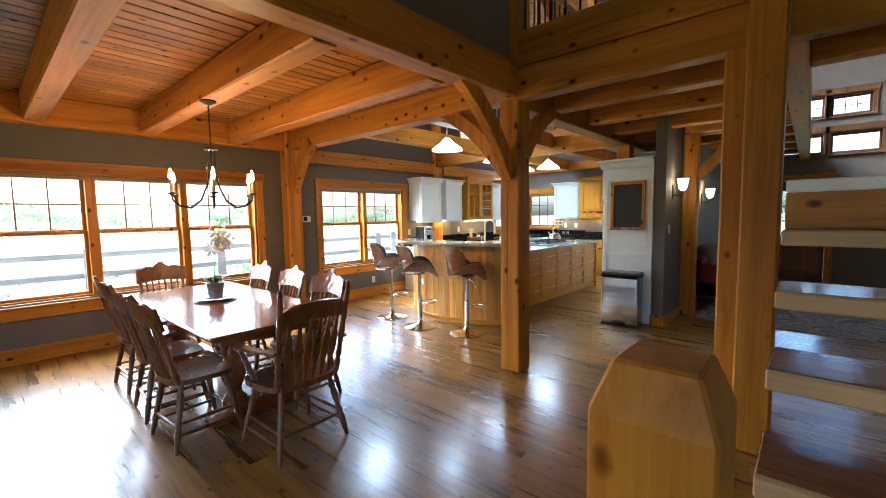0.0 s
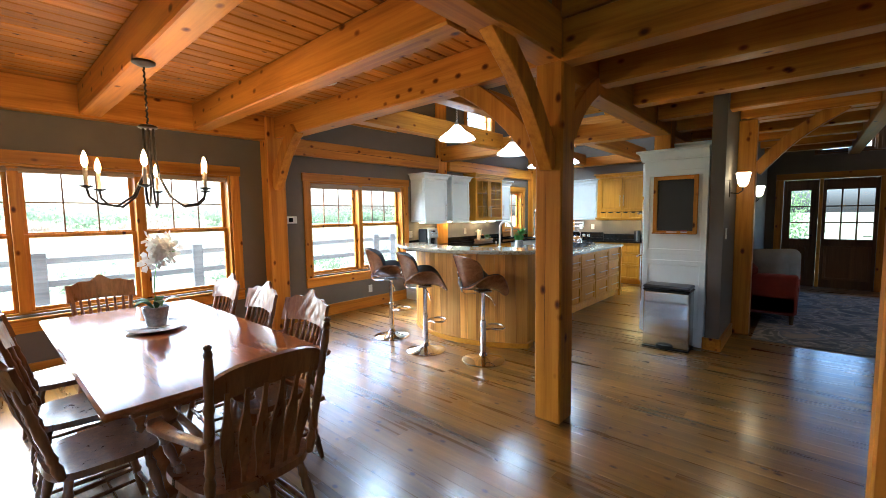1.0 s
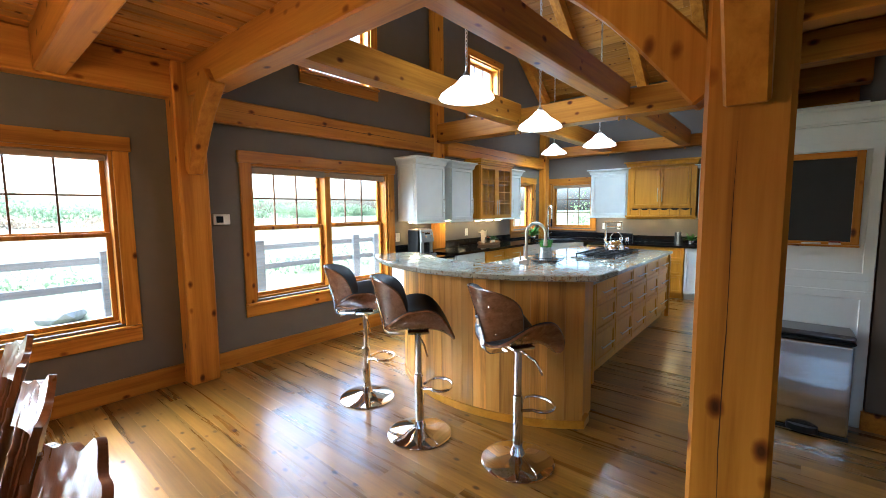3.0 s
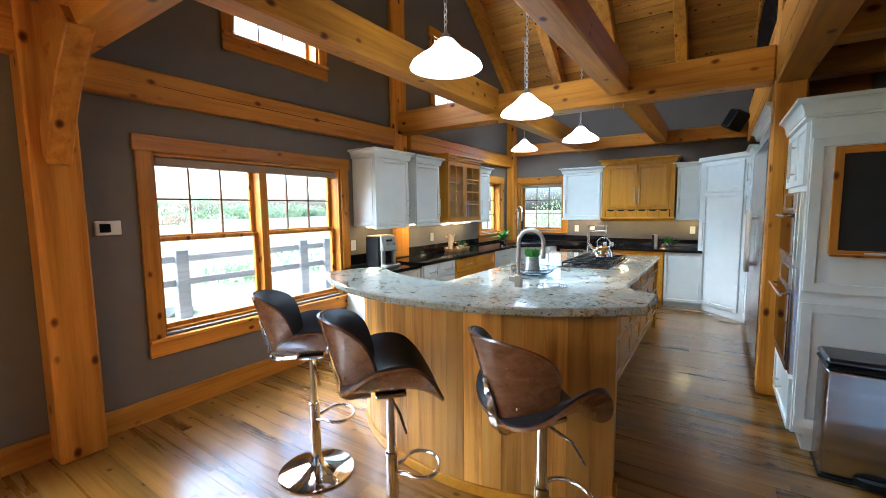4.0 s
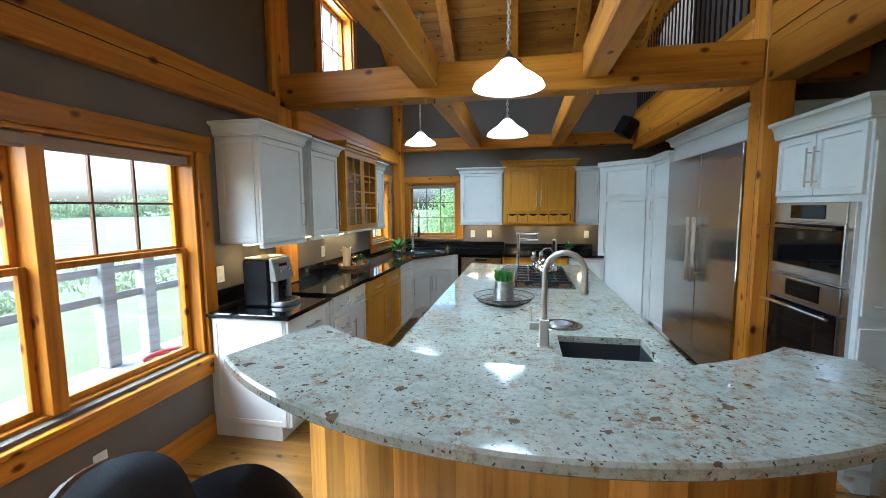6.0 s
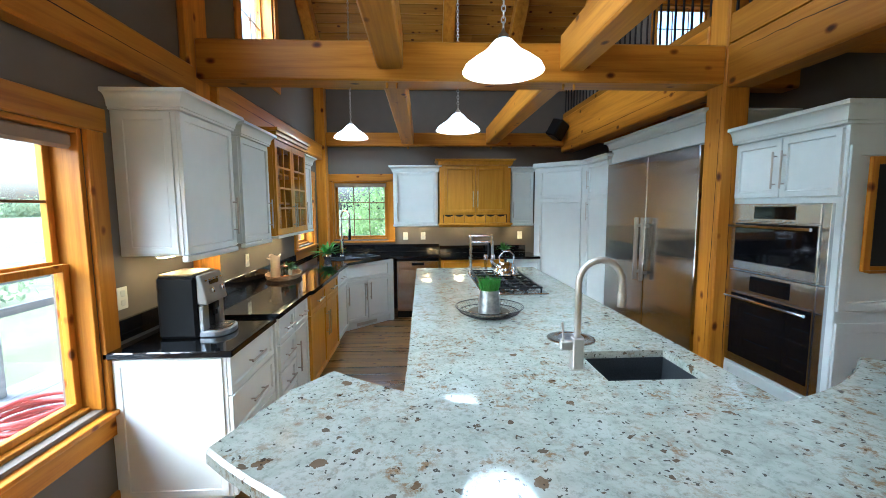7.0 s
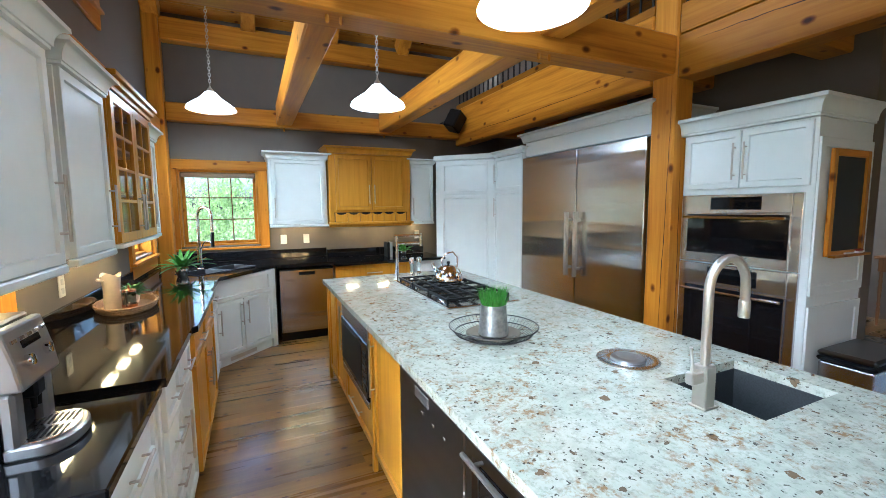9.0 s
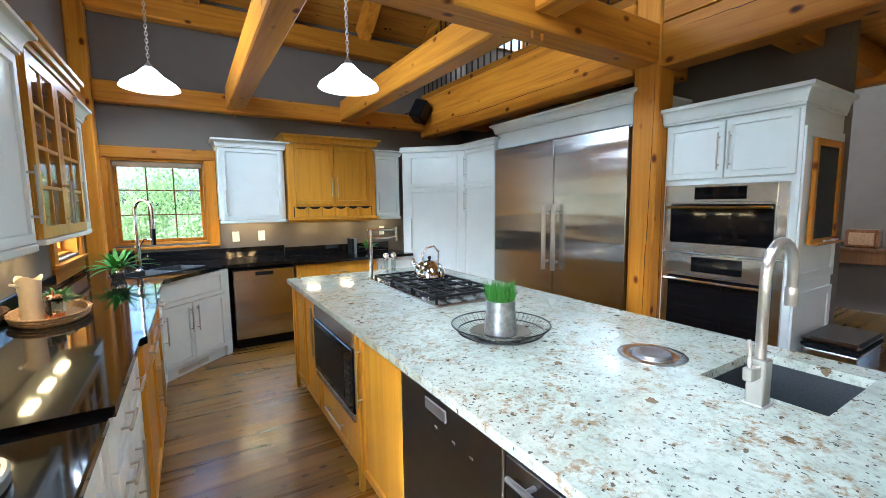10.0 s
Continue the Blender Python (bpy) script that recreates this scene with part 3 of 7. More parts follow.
for k, (gx, gy, gz) in enumerate(((-4.53, 6.80, 2.51), (-4.46, 6.80, 2.51), (-3.25, 6.80, 2.51), (-3.17, 6.80, 2.51), (-4.50, 10.25, 2.56), (-3.21, 10.25, 2.56))):
    peg("peg_%d" % (k + 1), gx, gy, gz)


def crack(host, p0, p1, normal, width, wander, seed):
    """A dark drying crack that wanders along a timber's face and runs out at both ends."""
    ob = bpy.data.objects[host]
    rr, p0, p1, nrm = random.Random(seed), Vector(p0), Vector(p1), Vector(normal)
    d = (p1 - p0).normalized()
    side = d.cross(nrm)
    bm, rows, off = bmesh.new(), [], 0.0
    for k in range(25):
        t = k / 24
        off += rr.gauss(0, wander)
        w = width * (0.15 + 0.85 * math.sin(math.pi * t)) * rr.uniform(0.6, 1.2) / 2
        c = p0.lerp(p1, t) + side * off
        rows.append([bm.verts.new(c + side * w + nrm * 0.0008), bm.verts.new(c - side * w + nrm * 0.0008), bm.verts.new(c - side * w * 0.5 - nrm * 0.002), bm.verts.new(c + side * w * 0.5 - nrm * 0.002)])
    for a, b in zip(rows, rows[1:]):
        for i in range(4):
            bm.faces.new((a[i], a[(i + 1) % 4], b[(i + 1) % 4], b[i]))
    bmesh.ops.recalc_face_normals(bm, faces=bm.faces)
    part("drying_crack", bm, crack_dark, ob)


crack("post_fridge", (-2.07, 6.80, 0.5), (-2.07, 6.785, 2.42), (-1, 0, 0), 0.007, 0.002, 1)
crack("post_fridge", (-1.96, 6.74, 0.2), (-1.97, 6.74, 1.9), (0, -1, 0), 0.006, 0.002, 2)
crack("beam_wall_girt_south", (W + 0.11, 3.7, 2.46), (W + 0.11, 6.5, 2.44), (1, 0, 0), 0.007, 0.002, 3)
crack("beam_wall_girt_north", (W + 0.11, 7.1, 2.47), (W + 0.11, 9.4, 2.43), (1, 0, 0), 0.006, 0.002, 4)
crack("beam_loft_north", (-2.075, 7.1, 2.62), (-2.075, 9.9, 2.60), (-1, 0, 0), 0.006, 0.003, 5)
crack("beam_loft_long", (-2.07, 5.2, 2.66), (-2.07, 6.6, 2.70), (-1, 0, 0), 0.007, 0.003, 6)
crack("post_middle", (PX - 0.02, PY - 0.1, 0.3), (PX - 0.015, PY - 0.1, 1.7), (0, -1, 0), 0.003, 0.001, 7)

# ---- windows ----
def window(name, axis, hole, c, units, out, double, grid, label, glass_in=0.11, shade=0.0, apron=True, casing=0.105, trims=None):
    """A cased window in a wall whose room face lies at c; out is -1 or 1, the way to the outside across the wall."""
    a0, a1, z0, z1 = hole
    TRIM = trims or PINE_TRIM
    ob = thing(name, 0, 0, 0, label, "window", kind="structure")
    inn = -out

    def b(p0, p1, d0, d1, h0, h1, bevel=0.003):
        e0, e1 = c + out * d0, c + out * d1
        return box(min(e0, e1), max(e0, e1), p0, p1, h0, h1, bevel) if axis == "x" else box(p0, p1, min(e0, e1), max(e0, e1), h0, h1, bevel)

    along = "y" if axis == "x" else "x"
    k = casing
    part("casing", b(a0 - k, a0, -0.025, 0, z0 - 0.02, z1), TRIM["z"], ob)
    part("casing", b(a1, a1 + k, -0.025, 0, z0 - 0.02, z1), TRIM["z"], ob)
    part("head_casing", b(a0 - k - 0.015, a1 + k + 0.015, -0.032, 0, z1, z1 + 0.115), TRIM[along], ob)
    part("window_sill", b(a0 - k, a1 + k, -0.05, 0.05, z0 - 0.045, z0 - 0.02), TRIM[along], ob)
    if apron:
        part("apron", b(a0 - k, a1 + k, -0.022, 0, z0 - 0.16, z0 - 0.046), TRIM[along], ob)
    for p in (a0, a1 - 0.025):
        part("jamb", b(p, p + 0.025, 0, 0.17, z0, z1), TRIM["z"], ob)
    part("head_jamb", b(a0 + 0.026, a1 - 0.026, 0, 0.17, z1 - 0.025, z1), TRIM[along], ob)
    part("stool", b(a0 + 0.026, a1 - 0.026, 0.052, 0.17, z0 - 0.02, z0 + 0.02), TRIM[along], ob, "pale weathered inner sill")
    u0, u1, t = a0 + 0.026, a1 - 0.026, 0.075
    w = (u1 - u0 - t * (units - 1)) / units
    for i in range(units):
        s0 = u0 + i * (w + t)
        s1 = s0 + w
        if i:
            part("mullion", b(s0 - t, s0, 0.02, 0.17, z0 + 0.02, z1 - 0.026), TRIM["z"], ob)
        lo, hi = z0 + 0.02, z1 - 0.026
        mid = lo + (hi - lo) * 0.54
        sashes = ((lo, mid, glass_in - 0.02, None), (mid - 0.02, hi, glass_in + 0.022, grid)) if double else ((lo, hi, glass_in, grid),)
        for h0, h1, d, g in sashes:
            f = 0.035
            fr = [b(s0, s0 + f, d, d + 0.035, h0, h1), b(s1 - f, s1, d, d + 0.035, h0, h1), b(s0 + f, s1 - f, d, d + 0.035, h0, h0 + f), b(s0 + f, s1 - f, d, d + 0.035, h1 - f, h1)]
            sash = bmesh.new()
            for q in fr:
                me = bpy.data.meshes.new("tmp")
                q.to_mesh(me)
                q.free()
                sash.from_mesh(me)
                bpy.data.meshes.remove(me)
            so = part("sash", sash, TRIM["z"], ob)
            pn = part("pane", b(s0 + f, s1 - f, d + 0.014, d + 0.019, h0 + f, h1 - f, 0), pane_glass, so)
            pn.visible_shadow = False
            if g:
                for j in range(1, g[0]):
                    x = s0 + f + (w - 2 * f) * j / g[0]
                    part("muntin", b(x - 0.0065, x + 0.0065, d + 0.006, d + 0.028, h0 + f, h1 - f, 0.002), doorwood, so)
                for j in range(1, g[1]):
                    h = h0 + f + (h1 - h0 - 2 * f) * j / g[1]
                    part("muntin", b(s0 + f, s1 - f, d + 0.004, d + 0.03, h - 0.0065, h + 0.0065, 0.002), doorwood, so)
    if shade:
        part("roller_shade", b(a0 + 0.028, a1 - 0.028, 0.02, 0.07, z1 - 0.027 - shade, z1 - 0.027, 0.012), beige, ob, "rolled beige fabric shade")
    return ob


window("window_1", "x", WIN1, W, 3, -1, True, (3, 2), "triple double-hung window in pine casing with dark grilles", shade=0.05)
window("window_2", "x", WIN2, W, 2, -1, True, (3, 2), "double double-hung window in pine casing with a rolled shade", shade=0.07)
window("window_3", "x", WIN3, W, 1, -1, False, (3, 3), "small pine-cased window by the corner sink")
window("window_20", "y", (0.05, 1.1, 4.55, 5.3), 11.5, 1, 1, False, (3, 2), "high loft window in pine casing", apron=False)
window("window_4", "x", CLER1, W, 1, -1, False, (3, 2), "pine-cased clerestory window high on the wall")
window("window_5", "x", CLER2, W, 1, -1, False, (3, 2), "pine-cased clerestory window high on the wall")
window("window_6", "y", WINN, N, 1, 1, False, (3, 3), "small pine-cased window over the corner sink", shade=0.06, apron=False)
for k, hole in enumerate(((-0.42, 0.36, 2.58, 2.99), (0.42, 1.18, 2.57, 2.99), (-0.42, 0.35, 3.30, 3.74), (0.40, 1.02, 3.30, 3.71))):
    window("window_%d" % (k + 7), "y", hole, 11.5, 1, 1, False, (3, 2) if k > 1 else None, "high entry window in dark wood casing", apron=False, casing=0.05, trims={k: doorwood for k in "xyz"})
# windows out of sight, added so that light reaches stair, bar and living room
for k, (ax, hole, c, out) in enumerate((("x", (7.4, 10.2, 0.6, 2.1), 6.0, 1), ("y", (-5.2, -3.0, 0.8, 2.1), -3.0, -1), ("x", (-1.8, 1.6, 0.7, 2.1), 6.0, 1), ("y", (-1.0, 2.5, 0.6, 2.15), -3.0, -1))):
    window("window_%d" % (k + 11), ax, hole, c, 2, out, True, (3, 2), "assumed pine-cased double-hung window out of sight, added to let in light")
for name, ax, a0, a1, c in (("baseboard_west_dining", "x", -3.0, 3.29, W), ("baseboard_west", "x", 3.51, 5.82, W)):
    fixed(name, box(c, c + 0.022, a0, a1, 0.0, 0.17, 0.005), TRIM["y"], "golden pine baseboard along the wall", "baseboard")
fixed("baseboard_east", box(-1.32, -1.145, 5.895, 6.78, 0.0, 0.13, 0.004), TRIM["y"], "golden pine baseboard round the wall end", "baseboard")


# ---- kitchen ----
def door_panel(bm, axis, c, out, a0, a1, z0, z1, rail=0.055, t=0.02):
    """A shaker door proud of c by t, its middle sunk; out is the way into the room."""
    e0, e1 = sorted((c, c + out * t))
    add_box(bm, *((e0, e1, a0, a1) if axis == "x" else (a0, a1, e0, e1)), z0, z1)
    bm.normal_update()
    k = 0 if axis == "x" else 1
    face = max(bm.faces, key=lambda f: f.calc_center_median()[k] * out)
    soft = [e for e in face.edges]
    bmesh.ops.inset_region(bm, faces=[face], thickness=rail, depth=0.0)
    bmesh.ops.inset_region(bm, faces=[face], thickness=0.006, depth=-t * 0.6)
    bmesh.ops.bevel(bm, geom=soft, offset=0.002, segments=1, affect="EDGES")
    return bm


def bar_handle(axis, c, out, a, z, length, upright=True, r=0.006, stand=0.03):
    bm = bmesh.new()
    h = length / 2
    def P(p, d, q):
        return (c + out * d, p, q) if axis == "x" else (p, c + out * d, q)
    e = [(a, z - h), (a, z + h)] if upright else [(a - h, z), (a + h, z)]
    f = [(a, z - h * 0.75), (a, z + h * 0.75)] if upright else [(a - h * 0.75, z), (a + h * 0.75, z)]
    add_tube(bm, [P(e[0][0], stand, e[0][1]), P(e[1][0], stand, e[1][1])], r, 8)
    for p, q in f:
        add_tube(bm, [P(p, 0, q), P(p, stand, q)], r * 0.8, 6)
    bmesh.ops.recalc_face_normals(bm, faces=bm.faces)
    return bm


def cabinet(name, axis, out, back, front, a0, a1, z0, z1, fronts, mat, label, crown=0.0, toe=0.0, rail=0.055, hm=None):
    """A unit whose fronts lie at front; fronts: (a0, a1, z0, z1, handle) with handle '', 'l', 'r', 'h' (drawer), each a share of the face."""
    ob = thing(name, *(((front + back) / 2, (a0 + a1) / 2, z0) if axis == "x" else ((a0 + a1) / 2, (front + back) / 2, z0)), label, "cabinet")
    inv = ob.matrix_world.inverted()
    lo, hi = sorted((front, back))
    def put(nm, bm, mt, par=ob, lab="", smooth=False):
        bmesh.ops.transform(bm, matrix=inv, verts=bm.verts)
        return part(nm, bm, mt, par, lab, smooth)
    put("body", box(lo, hi, a0, a1, z0 + toe, z1, 0.003) if axis == "x" else box(a0, a1, lo, hi, z0 + toe, z1, 0.003), mat)
    if toe:
        fl, fh = sorted((front - out * 0.06, back))
        put("toe_kick", box(fl, fh, a0 + 0.003, a1 - 0.003, z0, z0 + toe, 0) if axis == "x" else box(a0 + 0.003, a1 - 0.003, fl, fh, z0, z0 + toe, 0), mat)
    for f0, f1, h0, h1, hd in fronts:
        p0, p1 = a0 + (a1 - a0) * f0 + 0.004, a0 + (a1 - a0) * f1 - 0.004
        q0, q1 = z0 + toe + (z1 - z0 - toe) * h0 + 0.004, z0 + toe + (z1 - z0 - toe) * h1 - 0.004
        bm = door_panel(bmesh.new(), axis, front, out, p0, p1, q0, q1, min(rail, (q1 - q0) * 0.28))
        d = put("drawer" if hd == "h" else "door", bm, mat)
        if hd == "h":
            put("handle", bar_handle(axis, front + out * 0.02, out, (p0 + p1) / 2, (q0 + q1) / 2, min(0.2, (p1 - p0) * 0.5), False), hm or nickel, d, "brushed nickel bar handle", True)
        elif hd:
            low = z0 > 1.0
            hz = q0 + 0.2 if low else q1 - 0.2
            put("handle", bar_handle(axis, front + out * 0.02, out, p0 + 0.03 if hd == "l" else p1 - 0.03, hz, 0.24), hm or nickel, d, "brushed nickel bar handle", True)
    if z0 > 1.0 and z0 < 1.6:
        r0, r1 = sorted((front + out * 0.024, front - out * 0.012))
        put("light_rail", box(r0, r1, a0 - 0.008, a1 + 0.008, z0 - 0.034, z0 - 0.001, 0.006) if axis == "x" else box(a0 - 0.008, a1 + 0.008, r0, r1, z0 - 0.034, z0 - 0.001, 0.006), mat)
    if crown:
        # a cove crown with fillets, swept round the top
        prof = [(0.004, 0.0), (0.012, 0.02), (0.012, 0.14), (0.018, 0.16)] + [(0.018 + 0.036 * (1 - math.cos(t)), 0.16 + 0.62 * math.sin(t)) for t in [math.pi / 2 * k / 6 for k in range(1, 7)]] + [(0.06, 0.80), (0.06, 0.97), (0.056, 1.0)]
        bm = bmesh.new()
        rings = []
        for o, h in prof:
            e0, e1 = (front + out * (o + 0.02)), back
            z = z1 + crown * h
            rings.append([Vector((x, y, z) if axis == "x" else (y, x, z)) for x, y in ((e0, a0 - o), (e0, a1 + o), (e1, a1 + o), (e1, a0 - o))])
        add_rings(bm, rings)
        bmesh.ops.recalc_face_normals(bm, faces=bm.faces)
        put("crown", bm, mat, ob, "", True)
    return ob


WHITE = "white painted shaker %s"
ALDER = "honey alder wood %s"
BF = -5.30
# west run, base units
cabinet("base_cabinet", "x", 1, W, BF, 5.83, 6.44, 0, 0.87, [(0, 1, 0.72, 1, "h"), (0, 1, 0.40, 0.72, "h"), (0, 1, 0, 0.40, "h")], white_paint, WHITE % "drawer unit under the coffee machine", toe=0.1)
cabinet("base_cabinet", "x", 1, W, BF + 0.03, 6.45, 7.16, 0, 0.89, [(0.03, 0.5, 0.76, 1, "h"), (0.03, 0.5, 0.52, 0.76, "h"), (0.03, 0.5, 0.27, 0.52, "h"), (0.03, 0.5, 0, 0.27, "h"), (0.5, 1, 0.76, 1, "h"), (0.5, 1, 0, 0.76, "l")], white_paint, WHITE % "unit with small drawers and a door", toe=0.1)
cabinet("base_cabinet", "x", 1, W, BF + 0.05, 7.17, 8.30, 0, 0.89, [(0, 0.5, 0.78, 1, "h"), (0.5, 1, 0.78, 1, "h"), (0, 0.5, 0, 0.78, "r"), (0.5, 1, 0, 0.78, "l")], alder, ALDER % "base unit below the black worktop", toe=0.1)
cabinet("base_cabinet", "x", 1, W, BF + 0.03, 8.31, 8.97, 0, 0.89, [(0, 1, 0.76, 1, "h"), (0, 1, 0, 0.76, "r")], white_paint, WHITE % "narrow base unit beside the corner sink", toe=0.1)
# corner sink unit, set across the corner
corner = thing("corner_sink_cabinet", -5.05, 9.32, 0, WHITE % "corner unit with two doors under the sink", "cabinet", 45)
part("body", box(-0.40, 0.40, 0.0, 0.62, 0.1, 0.70, 0.003), white_paint, corner)
part("toe_kick", box(-0.40, 0.40, 0.02, 0.6, 0.0, 0.099, 0.002), white_paint, corner)
part("vent", box(-0.17, 0.17, 0.012, 0.019, 0.03, 0.07, 0.001), nickel, corner, "slotted metal toe vent")
part("false_front", door_panel(bmesh.new(), "y", 0.0, -1, -0.395, 0.395, 0.66, 0.885), white_paint, corner)
for s in (-1, 1):
    d = part("door", door_panel(bmesh.new(), "y", 0.0, -1, min(0, s * 0.395) + 0.003, max(0, s * 0.395) - 0.003, 0.11, 0.652), white_paint, corner)
    part("handle", bar_handle("y", -0.02, -1, s * 0.035, 0.50, 0.24), nickel, d, "brushed nickel bar handle", True)
    part("pilaster", box(s * 0.40 - 0.035 + s * 0.035, s * 0.40 + 0.035 + s * 0.035, -0.012, 0.5, 0.0, 0.89, 0.004), white_paint, corner)
# north run
dish = thing("dishwasher", -4.36, 9.99, 0, "stainless steel dishwasher under the black worktop", "dishwasher")
part("body", box(-0.31, 0.31, -0.26, 0.3, 0.1, 0.86, 0.004), black_plastic, dish)
part("door", box(-0.305, 0.305, -0.30, -0.262, 0.11, 0.85, 0.006), steel, dish)
part("toe_kick", box(-0.305, 0.305, -0.24, -0.2, 0.0, 0.1, 0.002), black_plastic, dish)
part("pocket_handle", box(-0.09, 0.09, -0.306, -0.298, 0.785, 0.825, 0.006), black_plastic, dish)
cabinet("base_cabinet", "y", -1, N, 9.72, -4.03, -3.06, 0, 0.86, [(0, 1, 0.72, 1, "h"), (0, 1, 0.40, 0.72, "h"), (0, 1, 0, 0.40, "h")], alder, ALDER % "drawer base unit", toe=0.1)
cabinet("base_cabinet", "y", -1, N, 9.72, -3.05, -2.55, 0, 0.86, [(0, 1, 0, 1, "l")], white_paint, WHITE % "single-door base unit", toe=0.1)


def sink_point(x, y):
    return (-5.28 + math.sqrt(0.5) * (x - y), 9.56 + math.sqrt(0.5) * (x + y))


# the opening for the corner sink, joined to the front edge by a hairline seam
SINK_CUT = [sink_point(x, y) for x, y in ((-0.0002, -0.3847), (-0.0002, -0.165), (-0.355, -0.165), (-0.355, 0.145), (0.355, 0.145), (0.355, -0.165), (0.0002, -0.165), (0.0002, -0.3847))]


def worktop(name, outline, z, mat, label, bevel=0.006, t=0.035):
    return tagged(part(name, prism(outline, z - t, z, bevel), mat), label, "worktop")


worktop("worktop_low", [(W, 5.80), (BF + 0.045, 5.80), (BF + 0.045, 6.447), (W, 6.447)], 0.905, black_stone, "polished black granite worktop under the coffee machine")
worktop("worktop", [(W, 6.45), (BF + 0.06, 6.45), (BF + 0.06, 7.19), (BF + 0.085, 7.23), (BF + 0.085, 8.28), (BF + 0.06, 8.32), (BF + 0.075, 8.98)] + SINK_CUT + [(-4.76, 9.64), (-4.03, 9.66), (-4.03, N), (W, N)], 0.927, black_stone, "polished black granite worktop running round the corner sink", 0)
worktop("worktop_end", [(-4.027, 9.67), (-2.56, 9.67), (-2.56, N), (-4.027, N)], 0.897, black_stone, "polished black granite worktop below the alder cupboard")
fixed("splash_west", box(W, W + 0.02, 5.85, 10.1, 0.93, 1.04, 0.002), black_stone, "black granite upstand on the wall", "trim")
fixed("splash_north", box(-5.8, -4.03, N - 0.02, N, 0.93, 1.04, 0.002), black_stone, "black granite upstand on the wall", "trim")
fixed("splash_north_low", box(-4.02, -2.63, N - 0.02, N, 0.90, 1.01, 0.002), black_stone, "black granite upstand on the wall", "trim")
# west run, wall units
UZ0, UZ1 = 1.37, 2.13
cabinet("wall_cabinet", "x", 1, W, -5.56, 5.99, 6.58, UZ0, UZ1, [(0, 1, 0, 1, "r")], white_paint, WHITE % "wall cupboard with a panelled side", crown=0.10)
cabinet("wall_cabinet", "x", 1, W, -5.585, 6.765, 7.29, UZ0, UZ1, [(0, 1, 0, 1, "r")], white_paint, WHITE % "wall cupboard", crown=0.10)
cabinet("wall_cabinet", "x", 1, W, -5.66, 8.56, 8.92, UZ0, UZ1, [(0, 1, 0, 1, "l")], white_paint, WHITE % "narrow wall cupboard", crown=0.10)
for x0, x1, y, z0, z1 in ((W + 0.02, -5.575, 5.99, UZ0 + 0.01, UZ1 - 0.01), (W + 0.02, BF - 0.01, 5.83, 0.11, 0.86)):
    ep = part("end_panel", door_panel(bmesh.new(), "y", 0, -1, x0 + 0.01, x1 - 0.01, z0, z1, 0.05, 0.008), white_paint)
    host = min((o for o in bpy.data.objects if o.name.startswith("wall_cabinet" if z0 > 1 else "base_cabinet")), key=lambda o: o.matrix_world.translation.y)
    for v in ep.data.vertices:
        v.co = host.matrix_world.inverted() @ (v.co + Vector((0, y, 0)))
    ep.parent = host
# north run, wall units
cabinet("wall_cabinet", "y", -1, N, 9.99, -4.72, -4.05, UZ0, UZ1 + 0.02, [(0.04, 0.96, 0, 1, "l")], white_paint, WHITE % "wall cupboard beside the window", crown=0.09)
cabinet("wall_cabinet", "y", -1, N, 9.99, -2.94, -2.60, UZ0, UZ1 + 0.02, [(0, 1, 0, 1, "l")], white_paint, WHITE % "wall cupboard beside the pantry", crown=0.07)
cabinet("hood_cupboard", "y", -1, N, 9.93, -4.03, -2.96, 1.36, 2.24, [(0.07, 0.5, 0.2, 0.98, "r"), (0.5, 0.93, 0.2, 0.98, "l")], alder, ALDER % "two-door wall cupboard with a scalloped spice rail", crown=0.09)
# pantry across the corner
pantry = thing("pantry_cabinet", -2.34, 9.53, 0, WHITE % "tall corner pantry", "cabinet", -46)
part("body", box(-0.41, 0.41, 0.0, 0.5, 0.1, 2.18, 0.003), white_paint, pantry)
part("toe_kick", box(-0.40, 0.40, 0.03, 0.45, 0.0, 0.099, 0.002), white_paint, pantry)
for z0, z1 in ((0.12, 1.72), (1.74, 2.15)):
    d = part("door", door_panel(bmesh.new(), "y", 0.0, -1, -0.32, 0.32, z0, z1), white_paint, pantry)
    if z0 < 1:
        part("handle", bar_handle("y", -0.02, -1, -0.28, 1.15, 0.4), nickel, d, "brushed nickel bar handle", True)
part("crown", box(-0.43, 0.43, -0.04, 0.5, 2.18, 2.25, 0.012), white_paint, pantry)
cabinet("tall_cabinet", "x", -1, -1.31, -2.05, 8.62, 9.22, 0, 2.18, [(0, 1, 0, 0.8, "r"), (0, 1, 0.8, 1, "r")], white_paint, WHITE % "tall narrow unit beside the refrigerator", crown=0.07, toe=0.1)
# refrigerator pair
fridge = thing("refrigerator", -1.70, 7.80, 0, "wide built-in stainless steel double refrigerator", "refrigerator")
part("body", box(-0.33, 0.39, -0.84, 0.81, 0.1, 2.12, 0.004), steel, fridge)
part("toe_grille", box(-0.28, -0.22, -0.8, 0.8, 0.0, 0.099, 0.002), black_plastic, fridge)
for y0, y1, hy in ((-0.835, -0.074, -0.13), (-0.066, 0.805, -0.01)):
    d = part("door", box(-0.375, -0.332, y0, y1, 0.11, 2.11, 0.006), steel, fridge)
    part("handle", bar_handle("x", -0.375, -1, hy, 1.20, 0.62, True, 0.021, 0.06), nickel, d, "thick tubular steel handle", True)
cabinet("fridge_surround", "x", -1, -1.31, -2.03, 6.96, 8.61, 2.125, 2.28, [], white_paint, "white painted cornice box above the refrigerator", crown=0.10)
